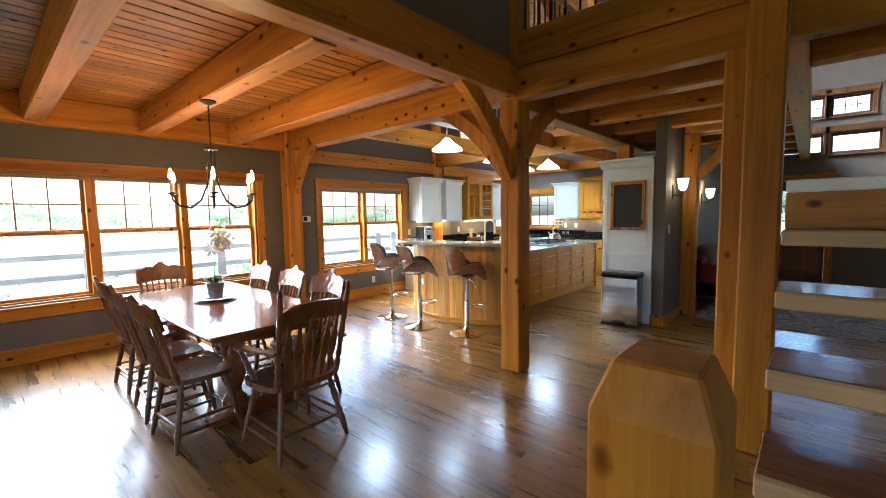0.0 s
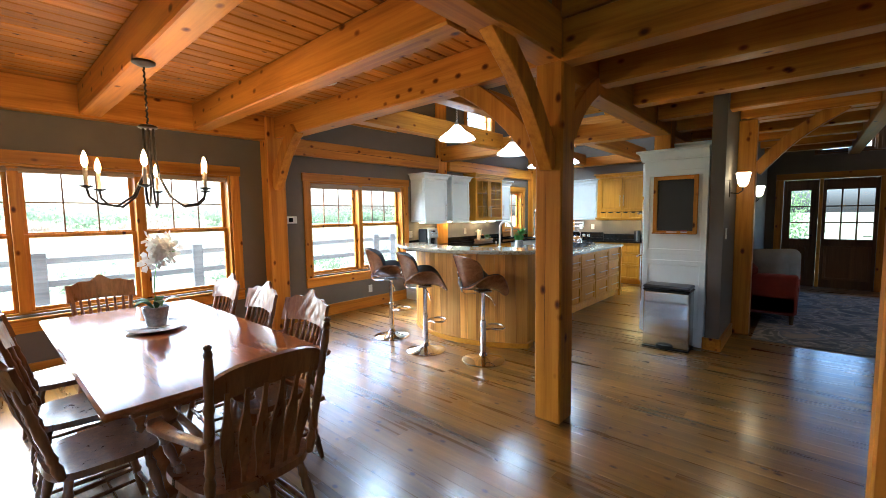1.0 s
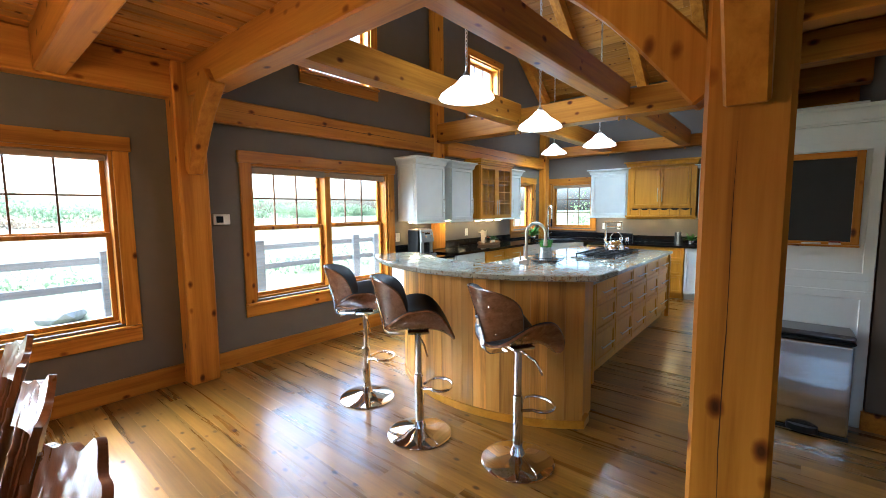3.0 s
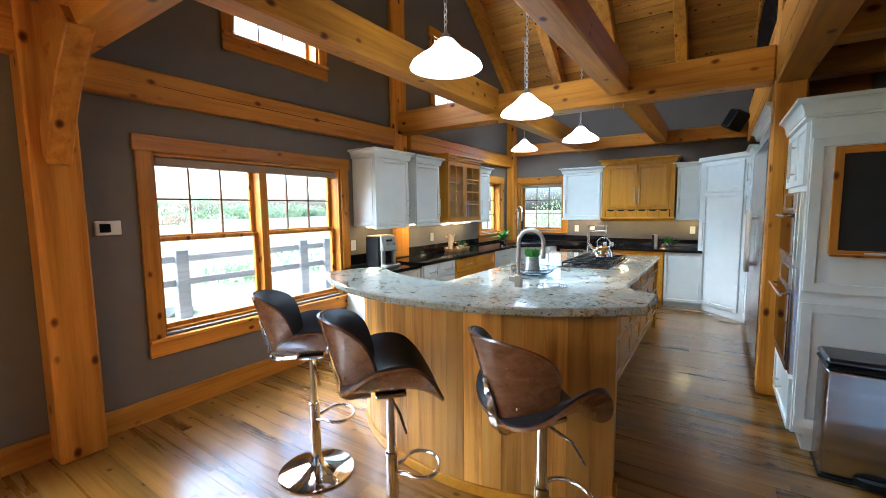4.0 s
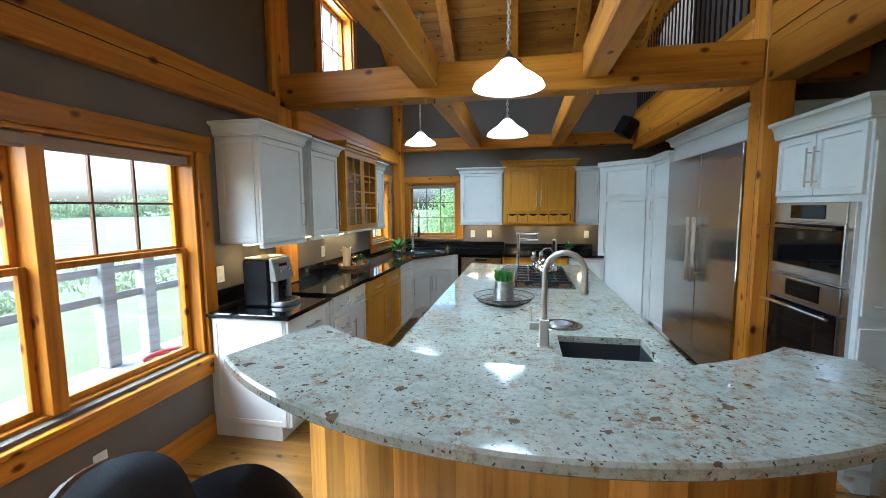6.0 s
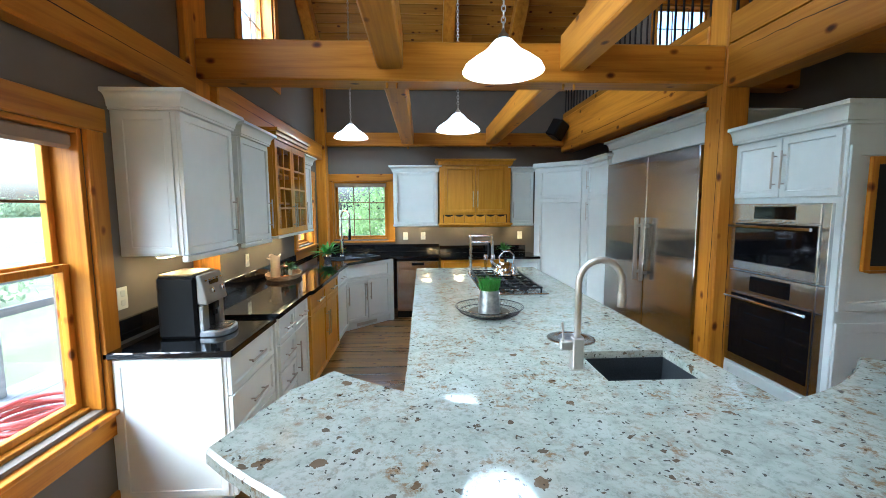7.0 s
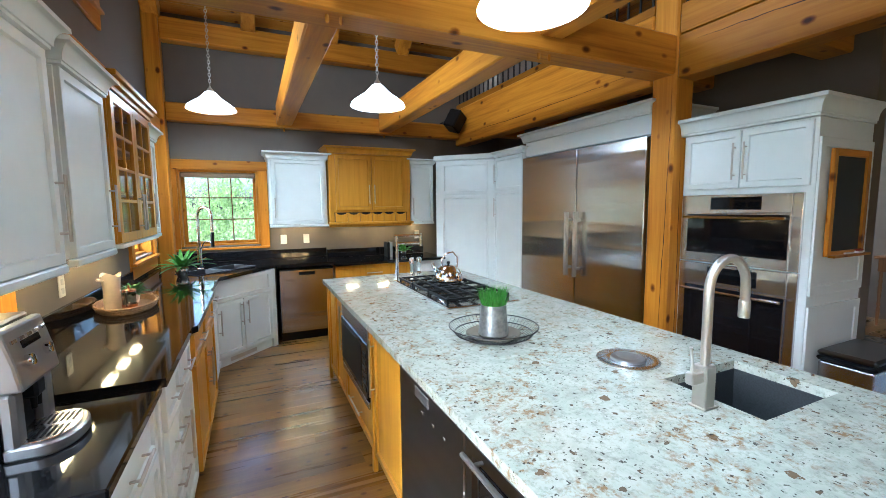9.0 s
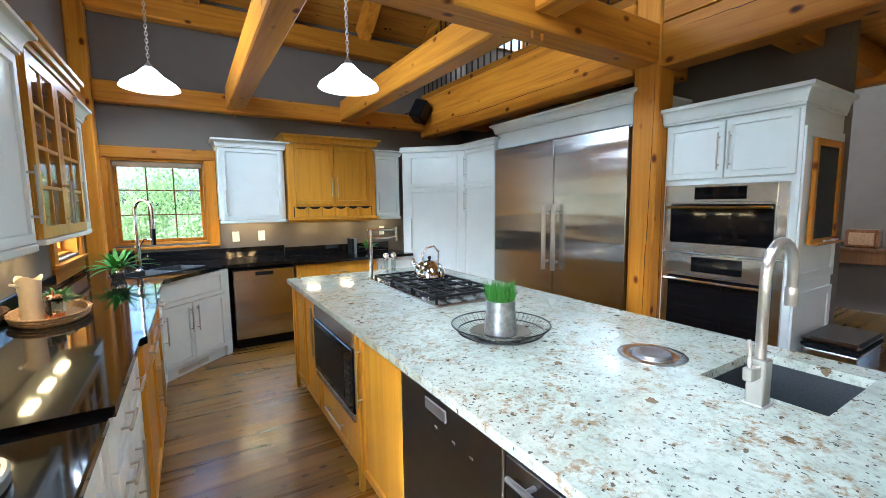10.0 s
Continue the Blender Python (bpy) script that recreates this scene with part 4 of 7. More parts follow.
# oven tower
tower = cabinet("oven_cabinet", "x", -1, -1.31, -1.95, 5.92, 6.73, 0, 2.065, [(0.02, 0.5, 0.80, 0.995, "r"), (0.5, 0.98, 0.80, 0.995, "l"), (0.02, 0.98, 0.0, 0.175, "h")], white_paint, WHITE % "tall oven tower with a panelled end", crown=0.12, toe=0.1)
inv = tower.matrix_world.inverted()
for z0, z1 in ((0.15, 0.95), (1.02, 1.95)):
    pb = door_panel(bmesh.new(), "y", 5.92, -1, -1.94, -1.315, z0, z1, 0.075, 0.012)
    bmesh.ops.transform(pb, matrix=inv, verts=pb.verts)
    part("end_panel", pb, white_paint, tower)


def oven(z0, z1, ctl, label):
    ob = thing("oven", -1.95, 6.335, z0, label, "oven")
    h = z1 - z0
    part("body", box(-0.024, 0.5, -0.375, 0.375, 0.0, h, 0.003), steel_v, ob)
    part("control_panel", box(-0.032, -0.0245, -0.325, 0.325, h - ctl, h - 0.004, 0.003), steel_v, ob)
    part("display", box(-0.036, -0.031, -0.16, 0.16, h - ctl * 0.85, h - ctl * 0.15, 0.002), black_glass, ob, "black glass display")
    d = part("door", box(-0.036, -0.0245, -0.325, 0.325, 0.008, h - ctl - 0.006, 0.004), steel_v, ob)
    part("door_glass", box(-0.040, -0.035, -0.318, 0.318, 0.07, h - ctl - 0.014, 0.002), black_glass, d, "black glass oven window")
    part("handle", bar_handle("x", -0.040, -1, 0, h - ctl - 0.035, 0.64, False, 0.011, 0.045), chrome, d, "long steel bar handle", True)
    return ob


oven(1.157, 1.635, 0.12, "stainless steel speed oven with a black glass door")
oven(0.462, 1.152, 0.15, "stainless steel wall oven with a black glass door")

# ---- island ----
IX0, IX1, IY0, IY1 = -4.36, -2.99, 4.682, 8.48
def holed_top(xs, ys, holes, z, t):
    """A slab on a grid of lines, with the cells in holes left out."""
    bm = bmesh.new()
    vs = [[bm.verts.new((x, y, z)) for y in ys] for x in xs]
    fs = [bm.faces.new((vs[i][j], vs[i + 1][j], vs[i + 1][j + 1], vs[i][j + 1])) for i in range(len(xs) - 1) for j in range(len(ys) - 1) if (i, j) not in holes]
    r = bmesh.ops.extrude_face_region(bm, geom=fs)
    bmesh.ops.translate(bm, vec=(0, 0, -t), verts=[v for v in r["geom"] if isinstance(v, bmesh.types.BMVert)])
    bmesh.ops.recalc_face_normals(bm, faces=bm.faces)
    return bm


SX0, SX1, SY0, SY1 = -3.54, -3.11, 5.30, 5.64
tagged(part("island_worktop", holed_top([IX0, SX0, SX1, IX1], [IY0, SY0, SY1, IY1], {(1, 1)}, 0.92, 0.035), cream_granite), "polished cream granite island worktop with brown flecks", "worktop")


def arc(cx, cy, r, xs):
    return [(x, cy - math.sqrt(r * r - (x - cx) ** 2)) for x in xs]


xs = [-4.76 + 2.12 * k / 30 for k in range(31)]
front_arc = arc(-3.69, 5.76, 1.585, xs)
xi = [-2.80 - 1.77 * k / 24 for k in range(25)]
inner = arc(-3.69, 6.01, 1.33, xi)
worktop("bar_worktop", front_arc + [(-2.63, 4.90)] + inner + [(-4.67, 4.87)], 1.11, cream_granite, "raised curved bar top of polished cream granite", 0.008, 0.04)

if True:
    isl = thing("island", -3.7, 6.7, 0, "kitchen island with honey alder units and a curved panelled bar front", "kitchen island")
    iv = isl.matrix_world.inverted()
    def ip(nm, bm, mt, par=isl, lab="", smooth=False):
        bmesh.ops.transform(bm, matrix=iv, verts=bm.verts)
        return part(nm, bm, mt, par, lab, smooth)
    ip("carcass", box(IX0 + 0.06, IX1 - 0.06, 4.69, IY1 - 0.05, 0.10, 0.66, 0.002), alder)
    ip("carcass_top", holed_top([IX0 + 0.06, SX0 - 0.012, SX1 + 0.012, IX1 - 0.06], [4.69, SY0 - 0.012, SY1 + 0.012, IY1 - 0.05], {(1, 1)}, 0.884, 0.222), alder)
    ip("plinth", box(IX0 + 0.1, IX1 - 0.1, 4.69, IY1 - 0.1, 0.0, 0.099, 0.002), alder)
    # curved bar front of upright boards
    def bar_front(x):
        return 5.78 - math.sqrt(1.36 ** 2 - (x + 3.655) ** 2)
    NB = 17
    cuts = [-4.52 + 1.73 * k / NB for k in range(NB + 1)]
    for p, q in zip(cuts, cuts[1:]):
        g = 0.0004
        a, b2 = Vector((p + g, bar_front(p + g), 0)), Vector((q - g, bar_front(q - g), 0))
        nrm = Vector((b2.y - a.y, a.x - b2.x, 0)).normalized() * 0.022
        ip("board", prism([(a.x, a.y), (b2.x, b2.y), (b2.x - nrm.x, b2.y - nrm.y), (a.x - nrm.x, a.y - nrm.y)], 0.06, 1.07, 0.0008), hickory)
    fc = arc(-3.655, 5.78, 1.335, [-4.50 + 1.69 * k / 16 for k in range(17)])
    ip("bar_core", prism(fc + arc(-3.69, 6.006, 1.33, [-2.83 - 1.67 * k / 16 for k in range(17)]), 0.02, 1.068), alder)
    sk = arc(-3.655, 5.78, 1.372, [-4.535 + 1.76 * k / 16 for k in range(17)])
    ip("skirting", prism(sk + [(-2.79, 4.86), (-4.52, 4.86)], 0.0, 0.058, 0.004), alder_y)
    # west face: alder doors, built-in appliances
    def face(nm, y0, y1, z0, z1, mt=alder, hd=None, out=-1, lab=""):
        c = IX0 + 0.06 if out < 0 else IX1 - 0.06
        d = ip(nm, door_panel(bmesh.new(), "x", c, out, y0 + 0.003, y1 - 0.003, z0, z1), mt, isl, lab)
        if hd == "h":
            ip("handle", bar_handle("x", c + out * 0.02, out, (y0 + y1) / 2, (z0 + z1) / 2, min(0.32, (y1 - y0) * 0.6), False), nickel, d, "brushed nickel bar handle", True)
        elif hd:
            ip("handle", bar_handle("x", c + out * 0.02, out, y0 + 0.03 if hd == "l" else y1 - 0.03, z1 - 0.22, 0.34), nickel, d, "brushed nickel bar handle", True)
    face("door", 8.12, 8.42, 0.11, 0.875)
    face("door", 7.72, 8.115, 0.11, 0.875, hd="l")
    face("drawer", 6.94, 7.71, 0.11, 0.36, hd="h")
    face("door", 6.40, 6.90, 0.11, 0.875, hd="r")
    for k in range(6):
        y = IY1 - 0.06 - k * 0.56
        if k < 5:
            face("drawer", y - 0.55, y, 0.66, 0.875, hd="h", out=1)
            face("drawer", y - 0.55, y, 0.40, 0.655, hd="h", out=1)
            face("drawer", y - 0.55, y, 0.11, 0.395, hd="h", out=1)
    # open shelves beside the bar
    for z in (0.12, 0.36, 0.6):
        ip("shelf", box(IX1 - 0.058, IX1 - 0.02, 4.88, 5.5, z, z + 0.02, 0.002), alder_y)
    for y in (4.87, 5.5, 8.40):
        ip("stile", box(IX1 - 0.058, IX1 - 0.012, y, y + 0.04, 0.0, 0.883, 0.003), alder)
    for y in (8.43, 6.92, 6.40):
        ip("leg", box(IX0 + 0.03, IX0 + 0.058, y - 0.02, y + 0.02, 0.0, 0.883, 0.004), alder)

micro = thing("microwave", IX0 + 0.06, 7.325, 0.37, "built-in stainless steel microwave with a black glass door", "microwave")
part("body", box(-0.015, 0.4, -0.385, 0.385, 0.0, 0.50, 0.003), steel, micro)
part("door", box(-0.045, -0.016, -0.38, 0.38, 0.05, 0.40, 0.005), black_glass, micro)
part("trim_top", box(-0.04, -0.016, -0.38, 0.38, 0.405, 0.50, 0.004), steel_v, micro)
part("trim_bottom", box(-0.04, -0.016, -0.38, 0.38, 0.0, 0.045, 0.004), steel_v, micro)
part("window", box(-0.047, -0.0455, -0.24, 0.36, 0.09, 0.36, 0.0), black_plastic, micro, "dark door window")
for k in range(6):
    part("key", box(-0.0475, -0.0452, -0.35, -0.28, 0.10 + k * 0.042, 0.125 + k * 0.042, 0.0), dark_metal, micro)
warm = thing("dishwasher", IX0 + 0.06, 6.065, 0, "dark stainless dishwasher in the island with a scooped grip", "dishwasher")
part("door", box(-0.03, 0.3, -0.318, 0.318, 0.1, 0.872, 0.005), steel_dark, warm)
# black strip drawn in for the dark gap between door and worktop
part("top_strip", box(-0.026, 0.3, -0.318, 0.318, 0.8725, 0.882, 0.001), black_plastic, warm, "dark strip drawn for the gap above the door")
part("pocket_handle", box(-0.036, -0.029, -0.03, 0.11, 0.79, 0.835, 0.010), silver, warm, "bright scooped grip")
for dy in (-0.17, -0.07, 0.04):
    part("indicator", box(-0.0325, -0.0295, dy - 0.008, dy + 0.008, 0.742, 0.75, 0.001), silver, warm)
part("toe_kick", box(0.02, 0.3, -0.318, 0.318, 0.0, 0.099, 0.0), black_plastic, warm)
wine = thing("wine_cooler", IX0 + 0.06, 5.43, 0, "built-in dark steel cooler with a bar grip along its top", "wine cooler")
part("body", box(0.0, 0.3, -0.30, 0.30, 0.1, 0.88, 0.003), black_plastic, wine)
part("door_frame", door_panel(bmesh.new(), "x", 0.0, -1, -0.305, 0.305, 0.1, 0.845, 0.06, 0.03), steel_dark, wine)
part("door_glass", box(-0.02, -0.013, -0.235, 0.235, 0.17, 0.775, 0.0), black_glass, wine)
part("handle", bar_handle("x", -0.03, -1, 0.0, 0.815, 0.52, False, 0.009, 0.035), silver, wine, "long bar grip", True)
part("toe_kick", box(0.03, 0.3, -0.3, 0.3, 0.0, 0.099, 0.0), black_plastic, wine)

# ---- outdoors ----
fixed("ground", box(-400, 400, -400, 400, -0.62, -0.60, 0), lawn, "mown green lawn reaching far off", "ground")
deck = thing("deck", -7.4, 3.5, -0.2, "weathered grey board deck outside the windows", "deck", kind="structure")
for k in range(16):
    part("deck_board", box(1.15 - k * 0.145 - 0.14, 1.15 - k * 0.145, -7, 7.5, -0.03, 0.0, 0.004), greywood, deck)
rail = thing("deck_railing", -8.45, 3.5, -0.2, "weathered grey timber railing round the deck", "railing")
for py in [-8.1 + k * 1.97 for k in range(7)] + [4.25, 6.02]:
    part("post", box(-0.08, 0.08, py - 0.08, py + 0.08, 0.0, 1.25, 0.012), greywood, rail)
for z in (0.76, 1.08):
    part("rail_board", box(-0.02, 0.02, -8.1, 6.1, z, z + 0.09, 0.006), greywood, rail)

hose = thing("garden_hose", -7.25, 6.85, -0.2, "coiled red garden hose heaped on the deck", "hose")
part("coil", tube([((0.27 + 0.03 * math.sin(k * 0.11)) * math.cos(k * 0.35) + 0.0003 * k, (0.27 + 0.03 * math.sin(k * 0.13)) * math.sin(k * 0.35), 0.02 + 0.0021 * k) for k in range(165)], 0.018, 8), plain("red_rubber", (0.4, 0.05, 0.04), 0.5), hose, "", True)


def clumps(name, boxes, n, size, mat, label, seed):
    """Loose leaves filling rounded volumes: (x, y, z, rx, ry, rz)."""
    rr = random.Random(seed)
    vv, ff = [], []
    for cx, cy, cz, rx, ry, rz in boxes:
        lumps = [(rr.gauss(0, 0.45), rr.gauss(0, 0.45), rr.gauss(0, 0.45)) for _ in range(7)]
        for _ in range(n):
            l0 = rr.choice(lumps)
            p = Vector((cx + rx * (l0[0] + rr.gauss(0, 0.28)), cy + ry * (l0[1] + rr.gauss(0, 0.28)), max(-0.55, cz + rz * (l0[2] + rr.gauss(0, 0.28)))))
            e = Euler((rr.uniform(0, 6), rr.uniform(0, 6), rr.uniform(0, 6))).to_matrix()
            b0 = len(vv)
            s = size * rr.uniform(0.6, 1.4)
            vv.extend(tuple(p + e @ Vector(q) * s) for q in ((-1, 0, 0), (0, -0.5, 0.15), (1, 0, 0), (0, 0.5, 0.15)))
            ff.append((b0, b0 + 1, b0 + 2, b0 + 3))
    me = bpy.data.meshes.new(name)
    me.from_pydata(vv, [], ff)
    me.materials.append(mat)
    return tagged(new(name, me), label, "trees", kind="stuff")


rw = random.Random(9)
clumps("far_woods", [(-120 - rw.uniform(0, 25), -110 + k * 9.5 + rw.uniform(-2, 2), 1.0, 8, 8, 3.4) for k in range(30)], 1500, 0.42, bush, "distant green tree line beyond the lawn", 1)
clumps("autumn_woods", [(-70 - rw.uniform(0, 20), -20 + k * 9 + rw.uniform(-3, 3), 0.2, 5, 5, 1.6) for k in range(7)], 900, 0.28, autumn, "distant autumn-coloured trees beyond the lawn", 2)
clumps("garden_shrubs", [(-6.5 + k * 0.9, 16.5 + rw.uniform(-0.6, 0.6), 1.2, 0.9, 0.9, 1.8) for k in range(7)], 3200, 0.045, garden_leaf, "leafy green shrubs outside the corner window", 3)
clumps("lawn_shrubs", [(-13 - rw.uniform(0, 4), -3 + k * 3.2, -0.2, 0.9, 1.1, 0.5) for k in range(6)], 350, 0.08, bush, "low garden shrubs on the lawn", 4)
for k in range(5):
    bm = bmesh.new()
    bmesh.ops.create_icosphere(bm, subdivisions=2, radius=0.4)
    for v in bm.verts:
        v.co *= 1 + 0.25 * noise.noise(v.co * 2.5 + Vector((k, 0, 0)))
        v.co.z *= 0.55
    st = tagged(part("garden_boulder", bm, stone_grey), "grey field boulder lying on the lawn", "boulder", "boulders on the lawn")
    st.location = (-12 - 0.7 * (k % 2), 2.2 + k * 1.1, -0.5)

# ---- dining ----
def turned(bm, p0, p1, prof, seg=10):
    """A turned stick from p0 to p1; prof of (share of the length, radius)."""
    p0, p1 = Vector(p0), Vector(p1)
    d = p1 - p0
    m = Matrix.Translation(p0) @ d.to_track_quat("Z", "Y").to_matrix().to_4x4()
    add_lathe(bm, [(r, t * d.length) for t, r in prof], (0, 0, 0), seg, m)


def stick(p0, p1, prof, seg=10):
    bm = bmesh.new()
    turned(bm, p0, p1, prof, seg)
    bmesh.ops.recalc_face_normals(bm, faces=bm.faces)
    return bm


LEG = ((0, 0.013), (0.08, 0.016), (0.3, 0.021), (0.36, 0.015), (0.40, 0.022), (0.46, 0.016), (0.7, 0.023), (0.78, 0.017), (0.82, 0.023), (0.88, 0.016), (1, 0.018))
SPIN = ((0, 0.008), (0.15, 0.011), (0.22, 0.008), (0.3, 0.014), (0.38, 0.009), (0.55, 0.010), (0.7, 0.014), (0.78, 0.008), (0.86, 0.011), (1, 0.007))
POST = ((0, 0.016), (0.12, 0.022), (0.18, 0.014), (0.22, 0.021), (0.3, 0.015), (0.5, 0.02), (0.62, 0.015), (0.66, 0.021), (0.72, 0.015), (0.9, 0.018), (1, 0.014))


def grid_shell(f, nu, nv, thick):
    """A shell of even thickness on f(u, v), u and v from -1 to 1."""
    bm = bmesh.new()
    P = [[Vector(f(-1 + 2 * i / nu, -1 + 2 * j / nv)) for j in range(nv + 1)] for i in range(nu + 1)]
    top = [[bm.verts.new(p) for p in row] for row in P]
    bot = []
    for i in range(nu + 1):
        row = []
        for j in range(nv + 1):
            du = P[min(i + 1, nu)][j] - P[max(i - 1, 0)][j]
            dv = P[i][min(j + 1, nv)] - P[i][max(j - 1, 0)]
            n = du.cross(dv)
            n = n.normalized() if n.length > 1e-9 else Vector((0, 0, 1))
            row.append(bm.verts.new(P[i][j] - n * thick))
        bot.append(row)
    for i in range(nu):
        for j in range(nv):
            bm.faces.new((top[i][j], top[i + 1][j], top[i + 1][j + 1], top[i][j + 1]))
            bm.faces.new((bot[i][j + 1], bot[i + 1][j + 1], bot[i + 1][j], bot[i][j]))
    rim = [(i, 0) for i in range(nu)] + [(nu, j) for j in range(nv)] + [(i, nv) for i in range(nu, 0, -1)] + [(0, j) for j in range(nv, 0, -1)]
    for a, b in zip(rim, rim[1:] + rim[:1]):
        bm.faces.new((top[a[0]][a[1]], bot[a[0]][a[1]], bot[b[0]][b[1]], top[b[0]][b[1]]))
    bmesh.ops.recalc_face_normals(bm, faces=bm.faces)
    return bm


def dining_chair(arms, label, group):
    """Faces +y; stands at its own origin."""
    ch = thing("dining_chair", 0, 0, 0, label, "chair", 0, group)
    w, d, sz = (0.25, 0.22, 0.45) if arms else (0.215, 0.20, 0.45)
    def seat(u, v):
        r = max(abs(u), abs(v)) + 1e-6
        k = r / (abs(u) ** 4 + abs(v) ** 4 + 1e-9) ** 0.25
        x, y = u * k * w * (1 + 0.10 * v), v * k * d
        return (x, y, sz - 0.012 * (1 - u * u) * (1 - v * v) + 0.004)
    part("seat", grid_shell(seat, 14, 12, 0.032), oakdark, ch, "saddled wooden seat", True)
    feet = {}
    for sx in (-1, 1):
        for sy in (-1, 1):
            top, foot = (sx * w * 0.68, sy * d * 0.68, sz - 0.03), (sx * (w * 0.98), sy * (d * 1.05), 0)
            feet[sx, sy] = (Vector(foot), Vector(top))
            part("leg", stick(foot, top, LEG), oakdark, ch, "", True)
    def on(sx, sy, t):
        return feet[sx, sy][0].lerp(feet[sx, sy][1], t)
    for sx in (-1, 1):
        part("stretcher", stick(on(sx, -1, 0.42), on(sx, 1, 0.42), ((0, 0.008), (0.5, 0.014), (1, 0.008))), oakdark, ch, "", True)
        part("stretcher", stick(on(sx, -1, 0.25), on(sx, 1, 0.25), ((0, 0.008), (0.5, 0.013), (1, 0.008))), oakdark, ch, "", True)
    for sy in (-1, 1):
        part("stretcher", stick(on(-1, sy, 0.36), on(1, sy, 0.36), ((0, 0.008), (0.3, 0.012), (0.4, 0.009), (0.5, 0.017), (0.6, 0.009), (0.7, 0.012), (1, 0.008))), oakdark, ch, "", True)
    lean, top = 0.13, (1.02 if arms else 0.93)
    yb = -d * 0.82
    for sx in (-1, 1):
        x = sx * w * 0.84
        if not arms:
            part("back_post", stick((x, yb, sz - 0.01), (x * 1.10, yb - lean * 0.82, top - 0.07), POST), oakdark, ch, "", True)
            continue
        part("back_post", stick((x, yb, sz - 0.01), (x * 1.12, yb - lean, top), POST), oakdark, ch, "", True)
        part("finial", stick((x * 1.12, yb - lean, top), (x * 1.13, yb - lean - 0.006, top + 0.05), ((0, 0.012), (0.3, 0.017), (0.6, 0.010), (0.8, 0.016), (1, 0.006))), oakdark, ch, "", True)
    hb, ht = (0.83, 1.01) if arms else (0.80, 1.0)
    def crest(u, v):
        bow = 0.035 * (1 - u * u)
        lift = 0.0 if arms else 0.02 * math.cos(u * 5.6) + 0.012 * math.cos(u * 11)
        z = hb + 0.03 * (1 if arms else 0.6) * (1 - u * u) + (v + 1) / 2 * ((ht - hb) * (0.62 if arms else 0.82) + lift - (0.035 * abs(u) ** 6))
        carve = 0.0 if arms else 0.0016 * math.sin(u * 17) * math.sin(v * 4.5 + 0.8 * math.cos(u * 9)) * (1 - v ** 4)
        return (u * w * (0.95 if arms else 1.10), yb - lean * (z - sz) / (top - sz) - bow + 0.009 + carve, z)
    part("crest_rail", grid_shell(crest, 40, 4 if arms else 12, 0.02), oakdark, ch, "shaped crest rail" if arms else "pressed and carved crest rail", True)
    nsp = 6
    for k in range(nsp):
        u = -0.72 + 1.44 * k / (nsp - 1)
        bow = 0.035 * (1 - u * u)
        p0, p1 = (u * w * 0.8, yb - 0.01 * (1 - u * u), sz - 0.005), (u * w * 0.95, yb - lean * 0.74 - bow, hb + 0.04)
        if arms:
            def arrow(a, b, p0=Vector(p0), p1=Vector(p1)):
                t = (b + 1) / 2
                wd = 0.009 + 0.017 * max(0, math.sin(math.pi * min(1, max(0, (t - 0.12) / 0.72)))) ** 1.5
                q = p0.lerp(p1, t)
                return (q.x + a * wd, q.y + 0.005, q.z)
            part("splat", grid_shell(arrow, 2, 12, 0.011), oakdark, ch, "flat arrow-shaped splat", True)
        else:
            part("spindle", stick(p0, p1, SPIN, 8), oakdark, ch, "", True)
    if arms:
        for sx in (-1, 1):
            pts = [(sx * w * 0.95, yb - 0.07, 0.69), (sx * w * 1.12, -0.05, 0.685), (sx * w * 1.16, 0.1, 0.675), (sx * w * 1.08, 0.19, 0.66)]
            bm = bmesh.new()
            rings = []
            for k, p in enumerate(pts):
                hw = (0.02, 0.026, 0.034, 0.03)[k]
                rings.append([Vector((p[0] - hw, p[1], p[2] - 0.012)), Vector((p[0] + hw, p[1], p[2] - 0.012)), Vector((p[0] + hw * 0.9, p[1], p[2] + 0.012)), Vector((p[0] - hw * 0.9, p[1], p[2] + 0.012))])
            add_rings(bm, rings)
            bmesh.ops.recalc_face_normals(bm, faces=bm.faces)
            part("arm", soften(bm, 0.006, 2), oakdark, ch, "worn scrolled armrest", True)
            part("arm_post", stick((sx * w * 0.86, 0.09, sz - 0.01), (sx * w * 1.12, 0.13, 0.665), POST), oakdark, ch, "", True)
    return ch


CX, CY = -3.59, 1.52
GROUP = "chairs round the dining table"
side = dining_chair(False, "dark oak pressed-back spindle chair at the dining table", GROUP)
side.matrix_world = pose(-4.20, 1.87, 0, 0, 0, 180)
for x, y, a in ((-3.54, 1.86, 178), (-2.92, 1.87, 183), (-4.28, 1.10, 2), (-3.54, 1.08, -3), (-2.94, 1.07, 4)):
    copy_thing(side, pose(x, y, 0, 0, 0, a))
head = copy_thing(side, pose(-4.82, 1.45, 0, 0, 0, -90))
head["label"] = "dark oak spindle chair at the window end of the table"
arm = dining_chair(True, "dark oak armchair with flat arrow splats", GROUP)
arm.matrix_world = pose(-2.33, 1.47, 0, 0, 0, 92)

